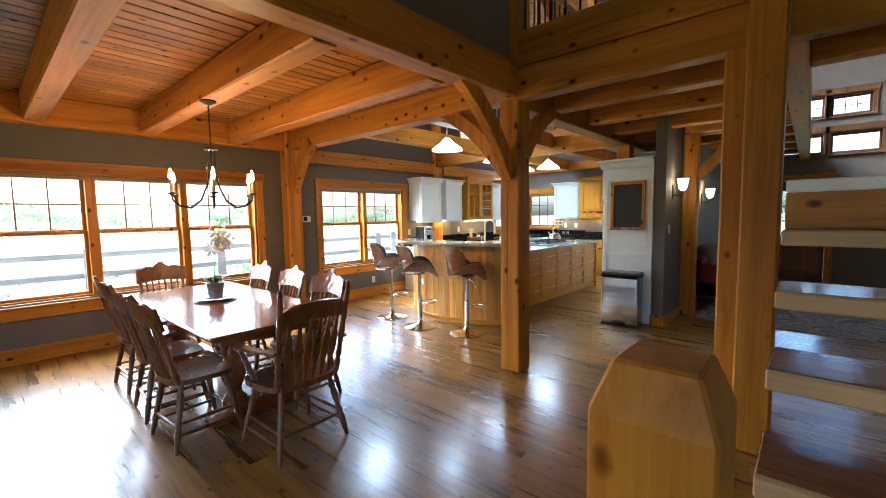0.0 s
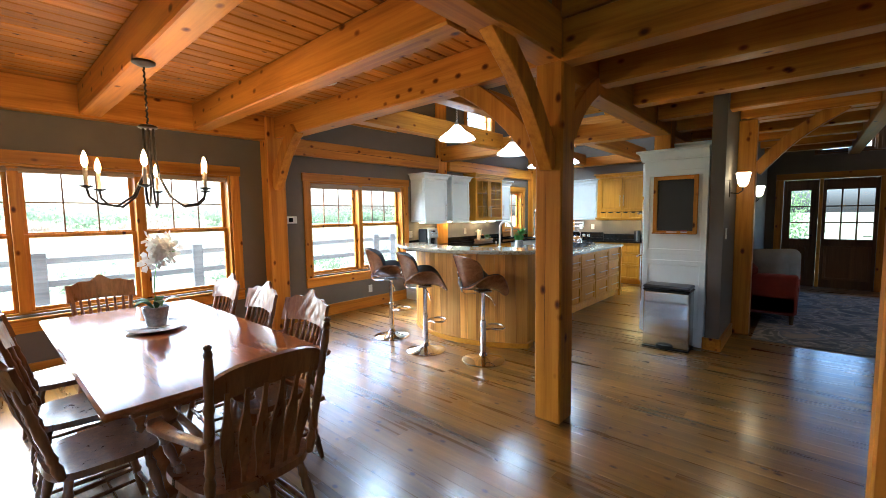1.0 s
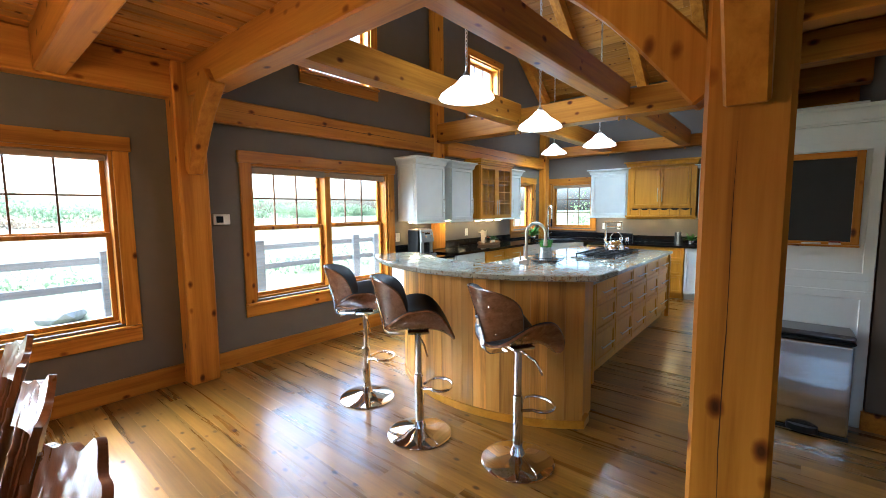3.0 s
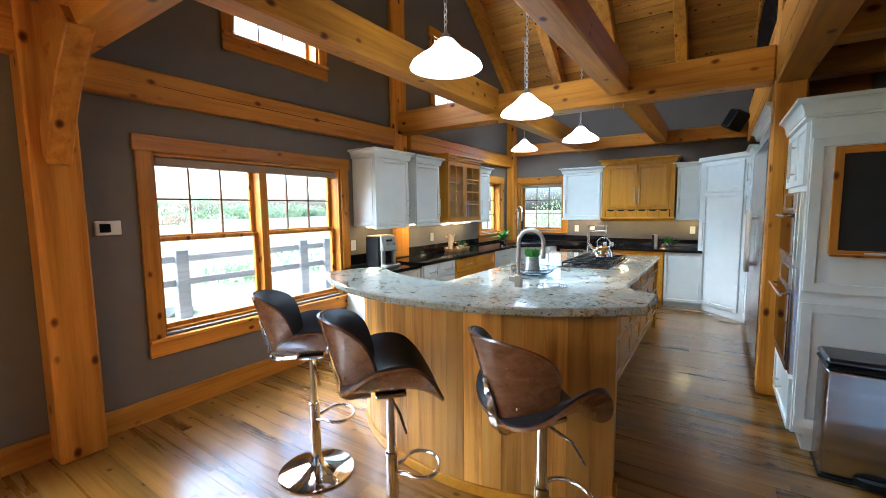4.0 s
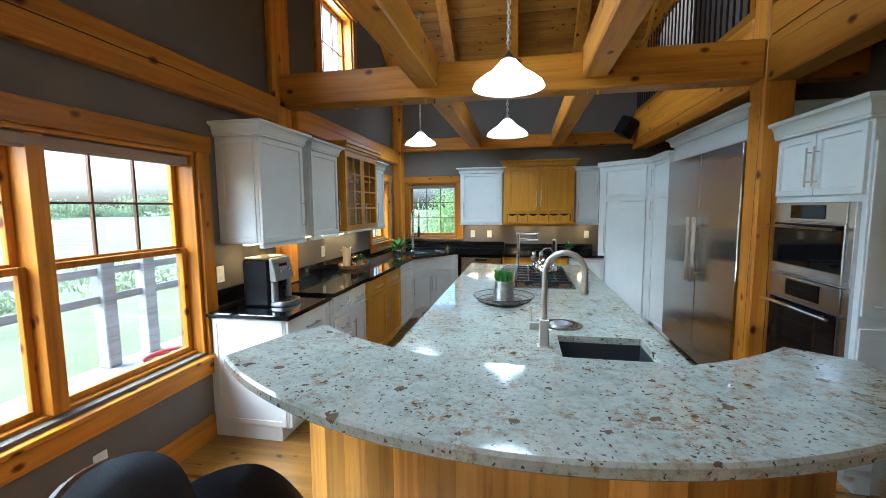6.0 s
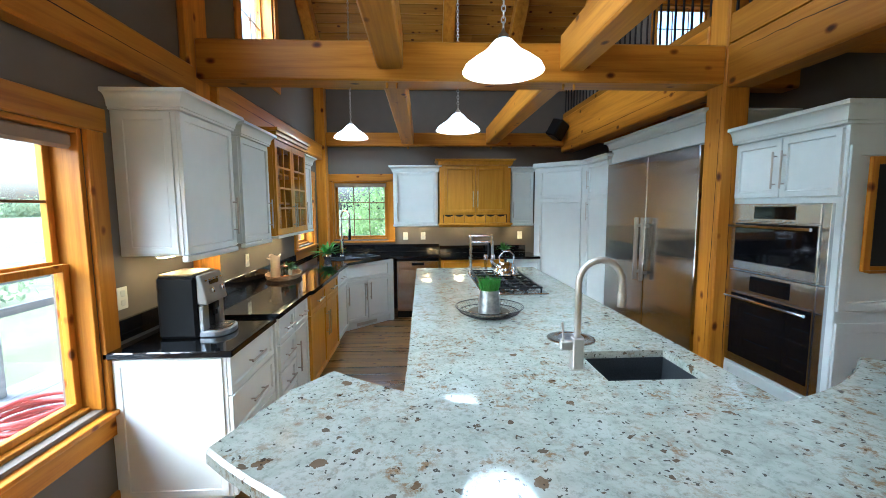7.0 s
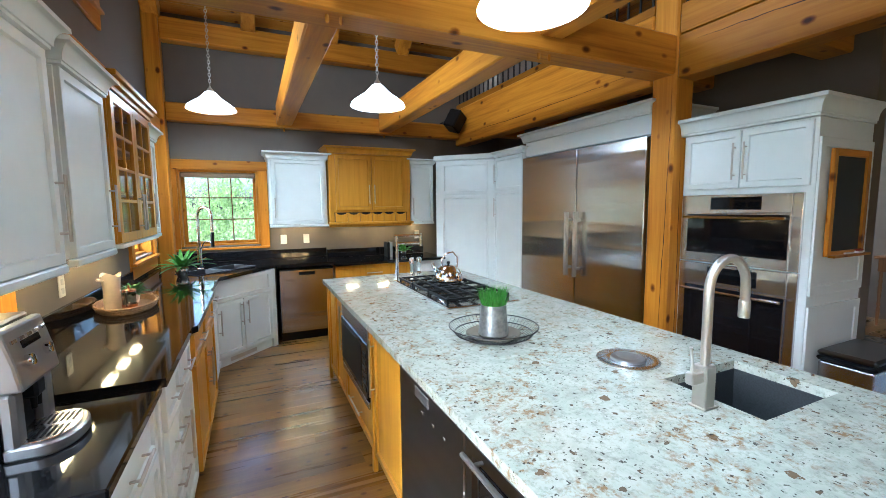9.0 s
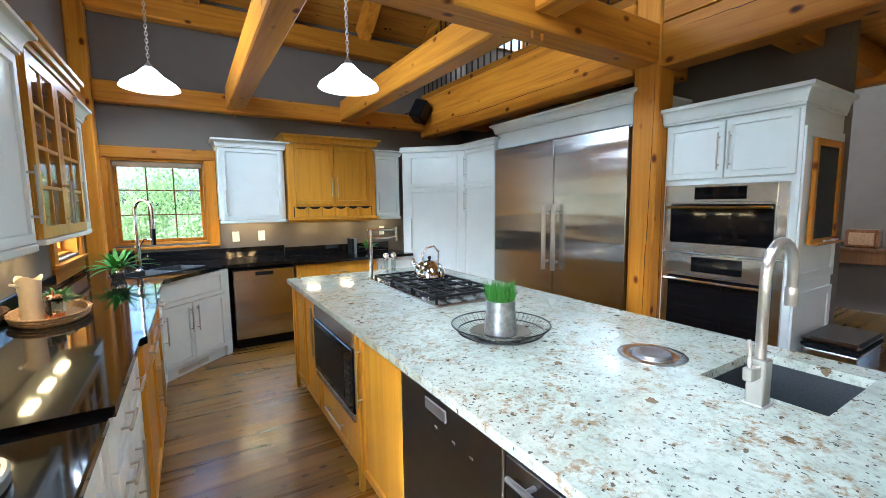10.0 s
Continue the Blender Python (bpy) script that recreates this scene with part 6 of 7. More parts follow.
for k in range(7):
    for sy in (-0.044, 0.044):
        part("slot", box(0.135 + k * 0.014, 0.141 + k * 0.014, sy - 0.033, sy + 0.033, 0.0412, 0.0422, 0.0), black_plastic, grid)

# tray with jug, press and pot
tr = thing("serving_tray", -5.69, 7.93, 0.927, "oval wicker serving tray on the black worktop", "tray", 8)
oval = [2 * math.pi * k / 40 for k in range(40)]
bm = bmesh.new()
add_rings(bm, [[Vector((rx * math.cos(a), ry * math.sin(a), z)) for a in oval] for rx, ry, z in ((0.15, 0.26, 0.0), (0.165, 0.275, 0.04), (0.155, 0.265, 0.042), (0.142, 0.25, 0.008))])
bmesh.ops.recalc_face_normals(bm, faces=bm.faces)
part("basket", bm, wicker, tr, "", True)
for z in (0.012, 0.026, 0.041):
    g = z / 0.04
    part("weave", tube([((0.152 + 0.015 * g + 0.003 * math.sin(k * 1.57)) * math.cos(2 * math.pi * k / 72), (0.262 + 0.015 * g + 0.003 * math.sin(k * 1.57)) * math.sin(2 * math.pi * k / 72), z) for k in range(72)], 0.006, 6, True), wicker, tr, "", True)
jug = thing("birch_jug", -5.745, 7.85, 0.936, "tall pale bark-textured jug on the tray", "jug")
bm = lathe([(0.045, 0), (0.047, 0.05), (0.044, 0.12), (0.05, 0.20), (0.056, 0.225), (0.05, 0.225), (0.04, 0.12), (0.002, 0.02)], seg=24)
for v in bm.verts:
    if v.co.z > 0.2:
        v.co.z += 0.012 * math.sin(3 * math.atan2(v.co.y, v.co.x))
part("body", bm, candle_wax, jug, "", True)
part("twig", tube([(-0.03, -0.04, 0.19), (-0.05, -0.075, 0.205)], 0.008, 8), candle_wax, jug)
press = thing("coffee_press", -5.655, 7.84, 0.936, "small copper and glass coffee press", "coffee press")
part("frame", lathe([(0.04, 0), (0.042, 0.03), (0.036, 0.032)], seg=20), copper, press, "", True)
part("glass", lathe([(0.036, 0.03), (0.036, 0.11), (0.034, 0.11), (0.034, 0.03)], seg=20, caps=False), bowl_glass, press, "", True)
part("lid", lathe([(0.039, 0.11), (0.036, 0.122), (0.008, 0.13), (0.004, 0.15), (0.002, 0.155)], seg=20), copper, press, "", True)
part("handle", tube([(0.0, -0.036, 0.115), (0.0, -0.075, 0.11), (0.0, -0.08, 0.05), (0.0, -0.065, 0.03)], 0.007, 8), dark_metal, press, "", True)


def leafy(name, x, y, z, label, pot_prof, pot_mat, n, length, width, droop, seed, mat):
    ob = thing(name, x, y, z, label, "plant")
    top = max(p[1] for p in pot_prof)
    part("pot", lathe(pot_prof, seg=22), pot_mat, ob, "", True)
    rr = random.Random(seed)
    for k in range(n):
        a, ln, el = rr.uniform(0, 6.283), length * rr.uniform(0.7, 1.1), rr.uniform(0.3, 1.25)
        def f(u, v, a=a, ln=ln, el=el):
            t = (v + 1) / 2
            r = 0.01 + ln * t * math.cos(el)
            h = ln * t * math.sin(el) - droop * t * t
            wd = width * (1 - t) ** 0.6 * (0.5 + 0.5 * min(1, t * 6))
            return (r * math.cos(a) - u * wd * math.sin(a), r * math.sin(a) + u * wd * math.cos(a), top + h)
        part("leaf", grid_shell(f, 2, 7, 0.0012), mat, ob, "", True)
    return ob


POT = [(0.04, 0), (0.055, 0.04), (0.058, 0.07), (0.05, 0.085), (0.046, 0.085), (0.002, 0.075)]
leafy("potted_fern", -5.55, 9.24, 0.927, "bright green fern in a chrome pot", POT, chrome, 40, 0.29, 0.026, 0.10, 5, leaf)
leafy("potted_herb", -5.68, 8.04, 0.936, "small leafy herb in a grey pot on the tray", [(0.032, 0), (0.042, 0.06), (0.038, 0.06), (0.002, 0.055)], ceramic, 120, 0.105, 0.016, 0.03, 6, darkleaf)
leafy("potted_fern", -3.02, 10.08, 0.897, "small dark fern in a chrome pot", [(0.03, 0), (0.045, 0.03), (0.045, 0.06), (0.04, 0.06), (0.002, 0.055)], chrome, 26, 0.21, 0.018, 0.07, 7, leaf)
for k in range(2):
    bk = thing("cook_book", -3.25 + k * 0.036, 10.10, 0.897, "upright black and grey cook book on the worktop", "book", 0, "cook books")
    part("pages", box(-0.014, 0.014, -0.075, 0.075, 0.003, 0.195, 0.001), offwhite, bk)
    part("cover", box(-0.017, -0.0145, -0.078, 0.08, 0.0, 0.2, 0.001), galvanised if k else black_plastic, bk)
    part("cover", box(0.0145, 0.017, -0.078, 0.08, 0.0, 0.2, 0.001), galvanised if k else black_plastic, bk)
    part("spine", box(-0.017, 0.017, -0.082, -0.0785, 0.0, 0.2, 0.001), galvanised if k else black_plastic, bk)
for k in range(3):
    cup = thing("small_cup", -3.80 + k * 0.11, 10.12, 0.897, "small dark glass cup on the worktop", "cup", 0, "cups on the worktop")
    part("bowl", lathe([(0.025, 0), (0.03, 0.05), (0.027, 0.05), (0.002, 0.006)], seg=14), black_glass, cup, "", True)

# corner sink and tall spring faucet
cs = thing("corner_sink", -5.28, 9.56, 0.930, "black double corner sink in the worktop", "sink", 45)
for sx in (-1, 1):
    part("basin", tub(sx * 0.19 - 0.17, sx * 0.19 + 0.17, -0.17, 0.15, -0.2, 0.003, 0.012), sink_comp, cs)
cf = thing("spring_faucet", -5.44, 9.66, 0.927, "tall chrome spring-neck kitchen faucet", "faucet", 45)
part("base", lathe([(0.034, 0), (0.034, 0.012), (0.027, 0.02), (0.027, 0.24)], seg=16), chrome, cf, "", True)
sp = [(0, 0, 0.22), (0, 0, 0.54)] + [(0, -0.1 + 0.1 * math.cos(a), 0.56 + 0.1 * math.sin(a)) for a in [math.pi * k / 10 for k in range(11)]] + [(0, -0.2, 0.40)]
part("neck", tube(sp, 0.016, 10), chrome, cf, "", True)
part("spray_head", tube([(0, -0.2, 0.40), (0, -0.19, 0.25)], [0.016, 0.02], 12), black_plastic, cf, "", True)
part("guide_arm", tube([(0, 0, 0.2), (0, -0.08, 0.3), (0, -0.19, 0.3)], 0.006, 8), chrome, cf, "", True)
part("lever", tube([(0.02, 0, 0.1), (0.07, 0, 0.12)], 0.006, 8), chrome, cf, "", True)

# glazed wall cupboard
GY0, GY1, GX = 7.55, 8.52, -5.62
gc = thing("glazed_cupboard", (W + GX) / 2, (GY0 + GY1) / 2, 1.37, "honey alder wall cupboard with glazed grid doors", "cabinet")
giv = gc.matrix_world.inverted()


def gp_(nm, bm, mt, par=gc, lab="", smooth=False):
    bmesh.ops.transform(bm, matrix=giv, verts=bm.verts)
    return part(nm, bm, mt, par, lab, smooth)


gp_("side", box(W, GX, GY0, GY0 + 0.02, 1.37, 2.24, 0.002), alder)
gp_("side", box(W, GX, GY1 - 0.02, GY1, 1.37, 2.24, 0.002), alder)
gp_("bottom", box(W, GX, GY0 + 0.021, GY1 - 0.021, 1.37, 1.39, 0.002), alder_y)
gp_("top", box(W, GX, GY0 + 0.021, GY1 - 0.021, 2.22, 2.24, 0.002), alder_y)
gp_("back", box(W + 0.001, W + 0.012, GY0 + 0.021, GY1 - 0.021, 1.391, 2.219, 0.0), alder)
for z in (1.66, 1.94):
    gp_("shelf", box(W + 0.013, GX - 0.03, GY0 + 0.021, GY1 - 0.021, z, z + 0.018, 0.001), alder_y)
for i, (o, h0, h1) in enumerate(((0.012, 2.241, 2.27), (0.032, 2.271, 2.305), (0.05, 2.306, 2.335))):
    gp_("crown", box(W, GX + 0.02 + o, GY0 - o, GY1 + o, h0, h1, 0.004), alder_y)
gp_("light_rail", box(W, GX + 0.03, GY0 - 0.01, GY1 + 0.01, 1.345, 1.369, 0.004), white_paint)
ym = (GY0 + GY1) / 2
for y0, y1, hy in ((GY0 + 0.004, ym - 0.002, ym - 0.03), (ym + 0.002, GY1 - 0.004, ym + 0.03)):
    dbm = bmesh.new()
    add_box(dbm, GX + 0.001, GX + 0.021, y0, y0 + 0.055, 1.375, 2.235), add_box(dbm, GX + 0.001, GX + 0.021, y1 - 0.055, y1, 1.375, 2.235)
    add_box(dbm, GX + 0.001, GX + 0.021, y0 + 0.055, y1 - 0.055, 1.375, 1.43), add_box(dbm, GX + 0.001, GX + 0.021, y0 + 0.055, y1 - 0.055, 2.18, 2.235)
    dr = gp_("door_frame", dbm, alder)
    yc = (y0 + y1) / 2
    gp_("glazing_bar", box(GX + 0.004, GX + 0.018, yc - 0.009, yc + 0.009, 1.43, 2.18, 0.002), alder, dr)
    for z in (1.62, 1.81, 2.0):
        gp_("glazing_bar", box(GX + 0.005, GX + 0.019, y0 + 0.055, y1 - 0.055, z - 0.009, z + 0.009, 0.002), alder_y, dr)
    gp_("pane", box(GX + 0.008, GX + 0.012, y0 + 0.055, y1 - 0.055, 1.43, 2.18, 0), pane_glass, dr)
    gp_("handle", bar_handle("x", GX + 0.021, 1, hy, 1.55, 0.24), nickel, dr, "brushed nickel bar handle", True)
# spice rail under the alder cupboard
for k in range(6):
    x0 = -3.965 + k * 0.157
    sc = [(x0, 1.39), (x0 + 0.15, 1.39), (x0 + 0.15, 1.505)] + [(x0 + 0.075 + 0.062 * math.cos(a), 1.505 - 0.026 * math.sin(a)) for a in [math.pi * j / 8 for j in range(9)]] + [(x0, 1.505)]
    bm = bmesh.new()
    add_rings(bm, [[Vector((x, y, z)) for x, z in sc] for y in (9.905, 9.925)])
    bmesh.ops.recalc_face_normals(bm, faces=bm.faces)
    tagged(part("spice_box", bm, alder), "small alder spice box front with a scooped top", "spice box", "spice boxes under the cupboard")
hood = bpy.data.objects["hood_cupboard"]
# flat black strip: the shade behind the scooped tops is put in as colour
nb = box(-3.975, -3.015, 9.926, 9.929, 1.39, 1.51, 0)
bmesh.ops.transform(nb, matrix=hood.matrix_world.inverted(), verts=nb.verts)
part("niche", nb, black_plastic, hood, "flat black strip standing in for the shade behind the spice boxes")
lb = box(-4.05, -2.94, 9.86, 9.928, 1.352, 1.387, 0.006)
bmesh.ops.transform(lb, matrix=hood.matrix_world.inverted(), verts=lb.verts)
part("ledge", lb, alder, hood)
# lights under the wall cupboards
for x, y, z, along in ((-5.72, 6.12, 1.362, "y"), (-5.72, 6.44, 1.362, "y"), (-5.73, 6.90, 1.362, "y"), (-5.73, 7.16, 1.362, "y"), (-5.76, 7.72, 1.338, "y"), (-5.76, 8.02, 1.338, "y"), (-5.76, 8.34, 1.338, "y"), (-4.53, 10.2, 1.362, "x"), (-4.23, 10.2, 1.362, "x"), (-3.72, 10.2, 1.35, "x"), (-3.28, 10.2, 1.35, "x"), (-2.78, 10.2, 1.362, "x")):
    us = thing("under_cabinet_light", x, y, z, "warm short strip light fixed below a wall cupboard", "strip light", 0, "lights under the wall cupboards")
    hx, hy = (0.022, 0.075) if along == "y" else (0.075, 0.022)
    part("housing", box(-hx - 0.006, hx + 0.006, -hy - 0.006, hy + 0.006, -0.004, 0.006, 0.002), offwhite, us)
    part("tube", box(-hx, hx, -hy, hy, -0.010, -0.0045, 0.002), strip_glow, us, "lit warm diffuser")


def plate_on(axis, c, out, a, z, name, label, slots, w=0.075, h=0.118):
    ob = thing(name, *((c, a, z) if axis == "x" else (a, c, z)), label, "outlet")
    def b(p0, p1, d0, d1, h0, h1, bv):
        e0, e1 = sorted((out * d0, out * d1))
        return box(e0, e1, p0, p1, h0, h1, bv) if axis == "x" else box(p0, p1, e0, e1, h0, h1, bv)
    part("cover_plate", b(-w / 2, w / 2, 0, 0.006, -h / 2, h / 2, 0.002), offwhite, ob)
    for s in slots:
        part("socket", b(-0.016, 0.016, 0.006, 0.009, s - 0.016, s + 0.016, 0.002), ceramic, ob)


for x, z in ((-4.56, 1.17), (-4.28, 1.17), (-2.72, 1.17)):
    plate_on("y", N, -1, x, z, "wall_outlet", "off-white outlet plate above the worktop", (-0.025, 0.025))
for y, z in ((5.97, 1.15), (7.55, 1.15), (5.02, 0.30)):
    plate_on("x", W, 1, y, z, "wall_outlet", "off-white outlet plate on the taupe wall", (-0.025, 0.025))
plate_on("x", -1.17, 1, 6.12, 1.25, "light_switch", "off-white light switch on the wall end", (0.0,))
th = thing("thermostat", W, 3.675, 1.452, "white wall thermostat with a dark display", "thermostat")
part("case", box(0, 0.025, -0.075, 0.075, -0.05, 0.05, 0.006), offwhite, th)
part("display", box(0.0252, 0.027, -0.05, 0.012, -0.03, 0.03, 0.001), black_glass, th)

# chalkboard, bin
cb = thing("chalkboard", -1.62, 5.906, 1.252, "small chalkboard in a pine frame with a ledge", "chalkboard")
part("slate", box(-0.185, 0.185, -0.008, 0.0, 0.02, 0.612, 0.0), slate, cb, "dark unwritten slate")
for x0, x1, z0, z1, mt in ((-0.22, -0.178, 0.0, 0.635, trim_z), (0.178, 0.22, 0.0, 0.635, trim_z), (-0.178, 0.178, 0.593, 0.635, trim_x), (-0.178, 0.178, 0.0, 0.03, trim_x)):
    part("frame", box(x0, x1, -0.022, 0.0, z0, z1, 0.003), mt, cb)
part("ledge", box(-0.22, 0.22, -0.06, -0.0225, -0.004, 0.01, 0.003), trim_x, cb)
ck = thing("chalk", -1.64, 5.862, 1.269, "stick of white chalk on the ledge", "chalk")
part("stick", tube([(-0.05, 0, 0), (0.05, 0, 0)], 0.006, 8), ceramic, ck, "", True)
er = thing("chalk_eraser", -1.52, 5.862, 1.263, "small felt eraser on the chalk ledge", "eraser")
part("felt", box(-0.03, 0.03, -0.012, 0.012, 0, 0.014, 0.003), ceramic, er)
part("back", box(-0.03, 0.03, -0.012, 0.012, 0.0142, 0.026, 0.003), red_fabric, er)
bn = thing("step_bin", -1.625, 5.755, 0, "brushed steel step bin with a black lid", "bin")
part("body", soften(prism([(-0.225, -0.13), (0.225, -0.13), (0.225, 0.13), (-0.225, 0.13)], 0.02, 0.635), 0.02, 3), steel_v, bn, "", True)
part("rim", box(-0.232, 0.232, -0.137, 0.137, 0.635, 0.66, 0.01), black_plastic, bn)
part("lid", box(-0.23, 0.23, -0.135, 0.135, 0.661, 0.70, 0.014), steel_dark, bn)
part("base", box(-0.23, 0.23, -0.135, 0.135, 0.0, 0.02, 0.006), black_plastic, bn)
part("pedal", prism([(0.085 * math.cos(a), -0.131 - 0.05 * math.sin(a)) for a in [math.pi * k / 10 for k in range(11)]], 0.012, 0.055, 0.004), black_plastic, bn)

# wall lamps, loudspeakers
for sx, sy, sz in SCONCES:
    sc = thing("wall_lamp", -1.17, sy, sz, "bronze wall lamp with a lit frosted cup", "wall lamp", 0, "wall lamps in the passage")
    part("backplate", box(0.0, 0.012, -0.03, 0.03, -0.16, 0.03, 0.004), dark_metal, sc)
    part("arm", tube([(0.01, 0, -0.11), (0.08, 0, -0.12), (0.12, 0, -0.09), (0.12, 0, -0.05)], 0.007, 8), dark_metal, sc, "", True)
    part("shade", lathe([(0.022, -0.05), (0.045, -0.02), (0.058, 0.05), (0.068, 0.10), (0.064, 0.10), (0.04, -0.01), (0.002, -0.04)], (0.12, 0, 0), 20), sconce_glow, sc, "lit frosted glass cup", True)
ls = thing("loudspeaker", -2.30, 10.02, 2.66, "black loudspeaker on a bracket under the loft", "loudspeaker", 35)
part("cabinet", box(-0.11, 0.11, -0.10, 0.10, 0.0, 0.27, 0.02, pose(0, 0, 0, 18, 22, 0)), black_plastic, ls)
part("bracket", tube([(0.0, 0.05, 0.12), (0.1, 0.22, 0.12)], 0.012, 8), black_iron, ls)
cspk = thing("ceiling_speaker", -4.0, 3.06, DC, "round off-white ceiling loudspeaker between the joists", "loudspeaker")
part("grille", lathe([(0.10, 0.0), (0.102, -0.006), (0.09, -0.012), (0.002, -0.014)], seg=28), offwhite, cspk, "", True)

# ---- loft railing ----
for nm, axis, c, a0, a1, zb in (("loft_railing", "y", -2.04, 6.98, 10.25, 3.07), ("loft_railing_south", "y", -2.04, 3.58, 6.70, 2.99), ("loft_railing_front", "x", 3.43, -1.72, 0.0, 3.04)):
    lr = thing("loft_railing", 0, 0, zb, "pine handrail on thin black iron balusters", "railing")
    n = int((a1 - a0) / 0.115)
    for k in range(n + 1):
        a = a0 + (a1 - a0) * k / n
        p = (c, a) if axis == "y" else (a, c)
        part("baluster", box(p[0] - 0.007, p[0] + 0.007, p[1] - 0.007, p[1] + 0.007, 0.0, 0.86, 0.0), black_iron, lr)
    part("handrail", box(c - 0.035, c + 0.035, a0, a1, 0.86, 0.92, 0.008) if axis == "y" else box(a0, a1, c - 0.035, c + 0.035, 0.86, 0.92, 0.008), TIMBER[axis], lr)

# ---- stair ----
stair = thing("open_stair", 0.12, 0.65, 0, "open-riser stair with thick glossy treads and pale nosings", "stair")
for k in range(1, 8):
    y = 0.26 * (k - 1)
    part("tread", box(0.0, 1.05, y + 0.012, y + 0.29, 0.2 * k - 0.055, 0.2 * k, 0.006), tread_wood, stair)
    part("nosing", box(0.0, 1.05, y - 0.012, y + 0.011, 0.2 * k - 0.06, 0.2 * k, 0.006), pale_wood, stair, "pale wood tread edge")
part("riser_board", box(0.0, 1.05, 1.80, 1.83, 1.401, 1.555, 0.004), trim_x, stair, "knotty riser board below the landing")
part("landing", box(0.0, 1.05, 1.80, 2.75, 1.556, 1.6, 0.006), tread_wood, stair)
part("landing_edge", box(0.0, 1.05, 1.775, 1.799, 1.55, 1.603, 0.005), ceramic, stair, "white landing edge")
for x in (0.48, 0.92):
    part("stringer", slab([(0.12, -0.0), (0.36, 0.0), (2.2, 1.42), (2.2, 1.55), (1.95, 1.50)], "x", x, x + 0.07, 0.004), timber_y, stair)
for y in (1.9, 2.66):
    for x in (0.48, 0.95):
        part("landing_post", box(x, x + 0.09, y, y + 0.09, 0.0, 1.555, 0.005), timber_z, stair)
nw = thing("newel_post", 0.027, 0.90, 0, "thick knotty pine newel with a chamfered top", "newel")
bm = bmesh.new()
add_rings(bm, [[Vector((sx * h, sy * h, z)) for sx, sy in ((-1, -1), (1, -1), (1, 1), (-1, 1))] for h, z in ((0.095, 0.0), (0.095, 1.15), (0.065, 1.235))])
bmesh.ops.recalc_face_normals(bm, faces=bm.faces)
part("shaft", soften(bm, 0.006), timber_z, nw)

# ---- living room ----
rug_mat, rn, rlk, rb = material("rug_weave")
rv = mapped(rn, rlk, (1, 1, 1))
r1 = noise_node(rn, rlk, rv, 2.2, 3, 0.5, 2.2)
rc = ramp(rn, ((0.36, (0.10, 0.12, 0.15)), (0.46, (0.2, 0.2, 0.2)), (0.5, (0.42, 0.4, 0.36)), (0.56, (0.16, 0.19, 0.23)), (0.66, (0.34, 0.3, 0.24))))
rlk.new(r1.outputs["Fac"], rc.inputs[0]), rlk.new(rc.outputs[0], rb.inputs["Base Color"])
rb.inputs["Roughness"].default_value = 0.95
r2 = noise_node(rn, rlk, rv, 160, 2)
bumped(rn, rlk, rb, r2.outputs["Fac"], 0.5, 0.006)
rug = thing("rug", 0.35, 8.6, 0, "blue-grey and cream patterned wool rug", "rug")
part("woven_field", box(-1.3, 1.3, -1.95, 1.95, 0.001, 0.014, 0.005), rug_mat, rug)
sofa = thing("sofa", -0.865, 8.5, 0, "red upholstered sofa with grey cushions against the wall", "sofa")
part("base", box(-0.30, 0.30, -0.95, 0.95, 0.14, 0.40, 0.03), red_fabric, sofa)
part("backrest", box(-0.30, -0.12, -0.95, 0.95, 0.40, 0.78, 0.05), red_fabric, sofa)
for sy in (-1, 1):
    part("armrest", soften(box(-0.30, 0.30, sy * 0.95 - (0.0 if sy < 0 else 0.16), sy * 0.95 + (0.16 if sy < 0 else 0.0), 0.15, 0.66, 0.0), 0.03, 3), red_fabric, sofa)
    for sx in (-1, 1):
        part("leg", lathe([(0.02, 0), (0.03, 0.14)], (sx * 0.25, sy * 0.86, 0), 10), doorwood, sofa)
    part("seat_cushion", box(-0.11, 0.31, min(0, sy * 0.78) + 0.004, max(0, sy * 0.78) - 0.004, 0.40, 0.52, 0.04), red_fabric, sofa)
for x, y, a in ((-0.90, 7.82, 12), (-0.74, 7.98, 35)):
    cu = thing("cushion", x, y, 0.53, "grey textured cushion leaning on the sofa", "cushion", a, "cushions on the sofa")
    def pil(u, v):
        k = (1 - u ** 4) * (1 - v ** 4)
        return (u * 0.2, 0.05 - 0.09 * k, 0.2 + v * 0.2)
    part("pad", grid_shell(pil, 12, 12, -0.05), grey_fabric, cu, "", True)
chest = thing("console_table", 2.5, 6.6, 0, "tall wooden console on turned legs in the living room", "table")
part("top", box(-0.22, 0.22, -0.5, 0.5, 0.86, 0.90, 0.008), doorwood, chest)
part("apron", box(-0.19, 0.19, -0.46, 0.46, 0.70, 0.859, 0.004), doorwood, chest)
for sx in (-1, 1):
    for sy in (-1, 1):
        part("leg", stick((sx * 0.17, sy * 0.43, 0), (sx * 0.17, sy * 0.43, 0.70), LEG, 12), doorwood, chest, "", True)
radio = thing("mantel_clock", 2.5, 6.65, 0.90, "small wooden box radio on the console", "radio")
part("case", box(-0.1, 0.1, -0.16, 0.16, 0.0, 0.24, 0.02), oakdark, radio)
part("face", box(-0.104, -0.1, -0.12, 0.12, 0.04, 0.2, 0.001), wicker, radio)
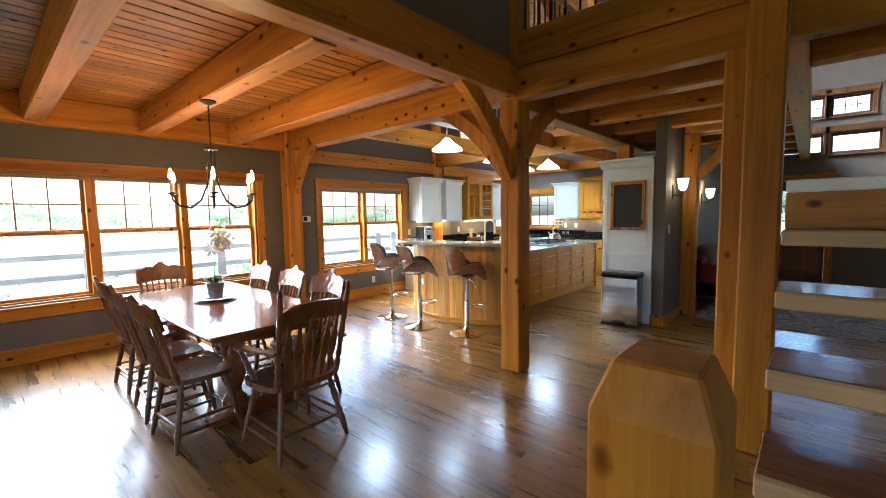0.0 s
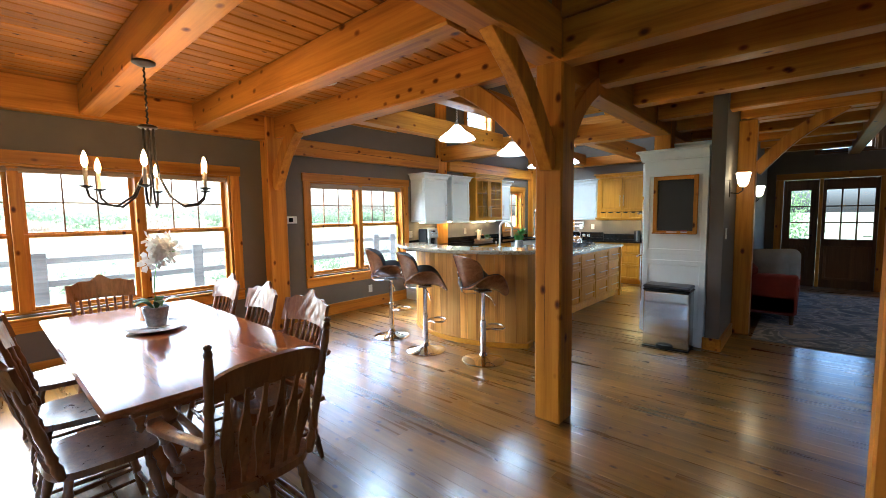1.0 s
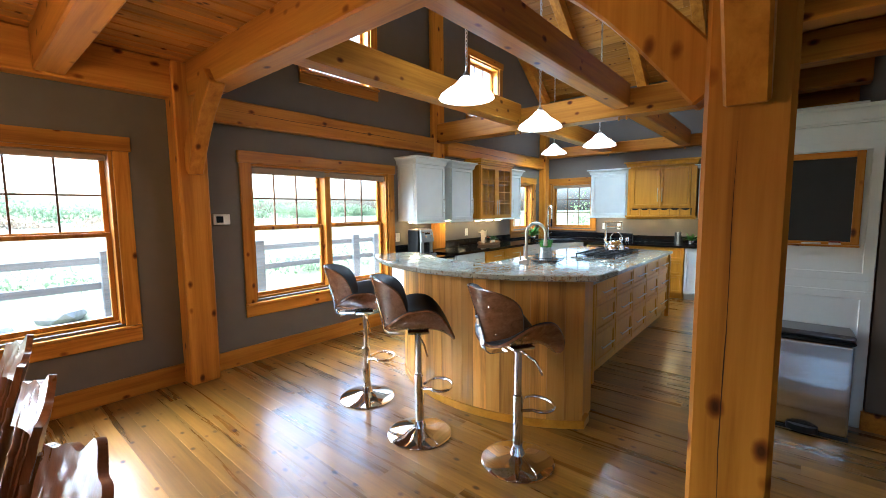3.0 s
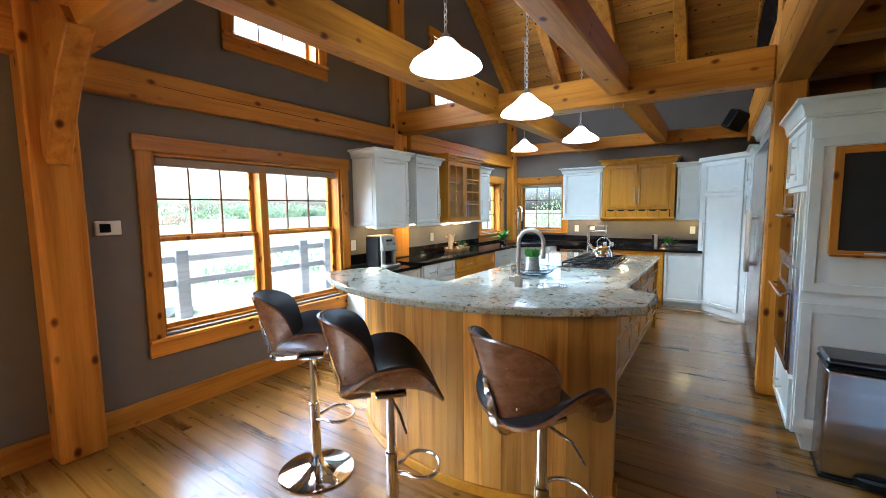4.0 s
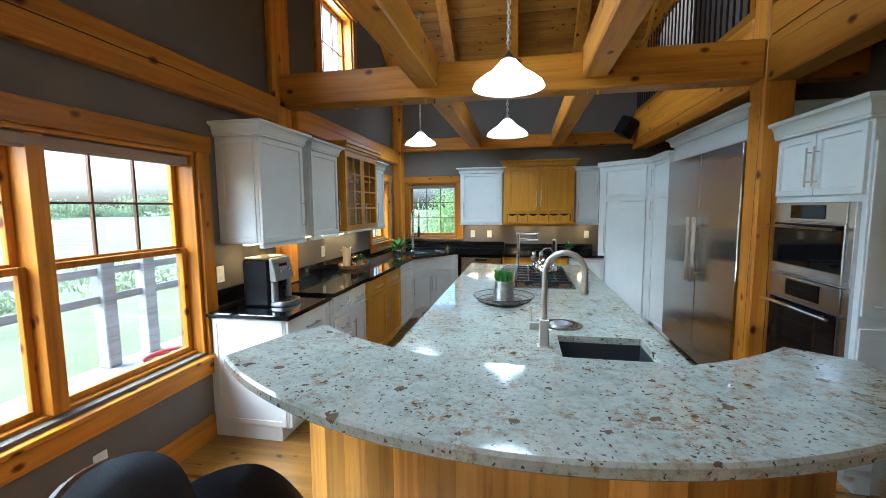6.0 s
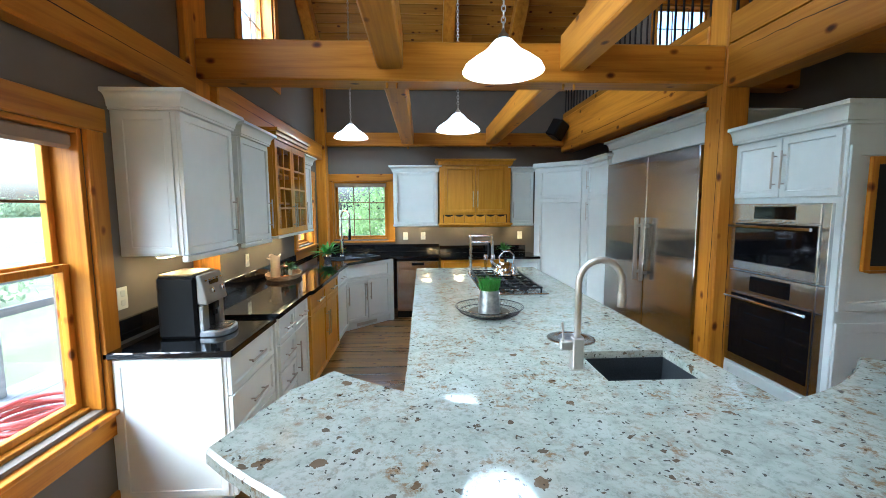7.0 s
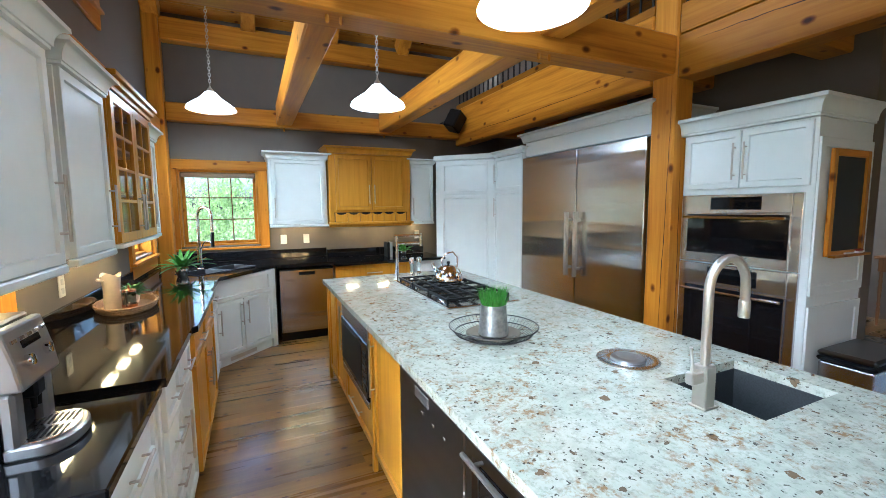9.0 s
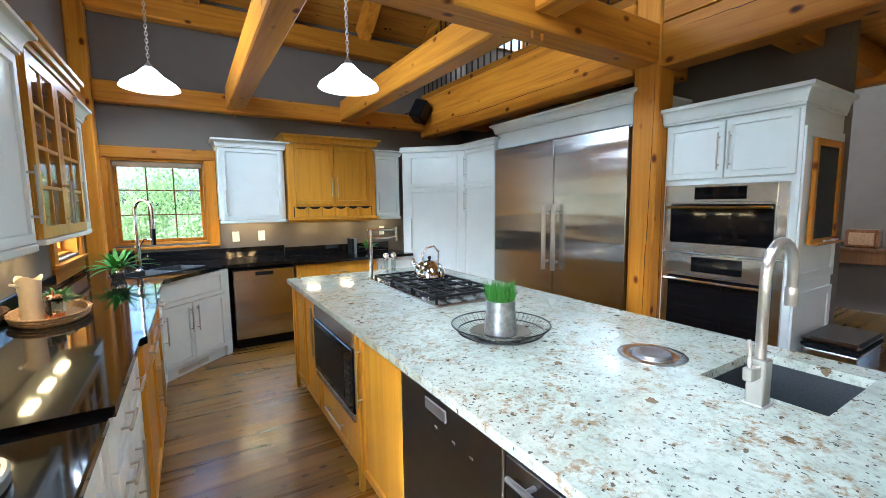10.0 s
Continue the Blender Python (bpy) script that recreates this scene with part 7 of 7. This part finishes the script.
# entry doors
for nm, x0, x1, cols in (("door_1", -0.894, -0.37, 1), ("door_2", -0.31, 0.437, 3)):
    dd = thing(nm, (x0 + x1) / 2, 11.56, 0, "dark wooden entry door with a glazed grid", "door", kind="structure")
    h = (x1 - x0) / 2
    gw = h - (0.115 if cols == 1 else 0.05)
    bm = bmesh.new()
    for a in ((-h, -gw, 0, 2.07), (gw, h, 0, 2.07), (-gw, gw, 0, 0.93), (-gw, gw, 1.87, 2.07)):
        add_box(bm, a[0], a[1], -0.025, 0.025, a[2], a[3])
    part("door_leaf", bm, doorwood, dd)
    pn = part("pane", box(-gw, gw, -0.003, 0.003, 0.93, 1.87, 0), pane_glass, dd)
    pn.visible_shadow = False
    for k in range(1, cols):
        x = -gw + 2 * gw * k / cols
        part("glazing_bar", box(x - 0.012, x + 0.012, -0.018, 0.018, 0.93, 1.87, 0.002), doorwood, dd)
    for z in (1.243, 1.557):
        part("glazing_bar", box(-gw, gw, -0.02, 0.02, z - 0.012, z + 0.012, 0.002), doorwood, dd)
    part("lower_panel", door_panel(bmesh.new(), "y", -0.025, -1, -gw, gw, 0.15, 0.80, 0.05, 0.012), doorwood, dd)
    part("door_handle", tube([(h - 0.07, -0.025, 1.0), (h - 0.07, -0.08, 1.0), (h - 0.18, -0.08, 1.0)], 0.009, 8), dark_metal, dd, "", True)
fixed("door_casing", box(-1.02, 0.56, 11.47, 11.499, 2.08, 2.2, 0.004), trim_x, "pine head casing over the entry doors", "trim")
fixed("door_casing_right", box(0.44, 0.56, 11.47, 11.499, 0.0, 2.079, 0.004), trim_z, "pine side casing of the entry doors", "trim")
fixed("door_casing_left", box(-1.02, -0.90, 11.47, 11.499, 0.0, 2.079, 0.004), trim_z, "pine side casing of the entry doors", "trim")
fixed("door_mullion", box(-0.368, -0.312, 11.49, 11.62, 0.0, 2.079, 0.004), trim_z, "pine mullion between the entry doors", "trim")

# ---- floor planks ----
def plank_mesh(w, ln):
    bm = bmesh.new()
    g, d = 0.0006, 0.0008
    prof = [(-w / 2 + g, -d), (-w / 2 + g + 0.0002, 0), (w / 2 - g - 0.0002, 0), (w / 2 - g, -d)]
    vs = [[bm.verts.new((x, y, z)) for y, z in prof] for x in (0.0008, ln - 0.0008)]
    for i in range(3):
        bm.faces.new((vs[0][i], vs[1][i], vs[1][i + 1], vs[0][i + 1]))
    me = bpy.data.meshes.new("plank")
    bm.to_mesh(me)
    bm.free()
    me.materials.append(floor_wood)
    return me


floor = fixed("floor", box(W, 6.0, -3.0, 11.5, -0.12, -0.0010, 0), floor_rest, "glossy honey and brown hardwood plank floor", "floor")
rnd = random.Random(4)
LENGTHS, PW = (0.9, 1.25, 1.6, 2.0, 2.5), 0.118
plank_data = {ln: plank_mesh(PW, ln) for ln in LENGTHS}
verts, faces, count, y = [], [], 0, -3.0 + PW / 2
while y < 11.45:
    x = W - rnd.uniform(0, 0.8)
    while x < 6.0:
        ln = rnd.choice(LENGTHS)
        near = count < 300 and 0.6 < y < 6.6 and -5.9 < x < -1.3
        if near:
            ob = new("plank", plank_data[ln])
            ob.location, ob.parent = (x, y, rnd.uniform(-0.0001, 0.0001)), floor
            count += 1
        else:
            b0 = len(verts)
            for px in (max(W, x + 0.0008), min(6.0, x + ln - 0.0008)):
                verts += [(px, y - PW / 2 + 0.0006, -0.0008), (px, y - PW / 2 + 0.0008, 0), (px, y + PW / 2 - 0.0008, 0), (px, y + PW / 2 - 0.0006, -0.0008)]
            faces += [(b0 + i, b0 + 4 + i, b0 + 5 + i, b0 + 1 + i) for i in range(3)]
        x += ln
    y += PW
me = bpy.data.meshes.new("planks")
me.from_pydata(verts, [], faces)
me.materials.append(floor_rest)
rest = new("planks", me)
rest.parent = floor
tagged(rest, kind="stuff")
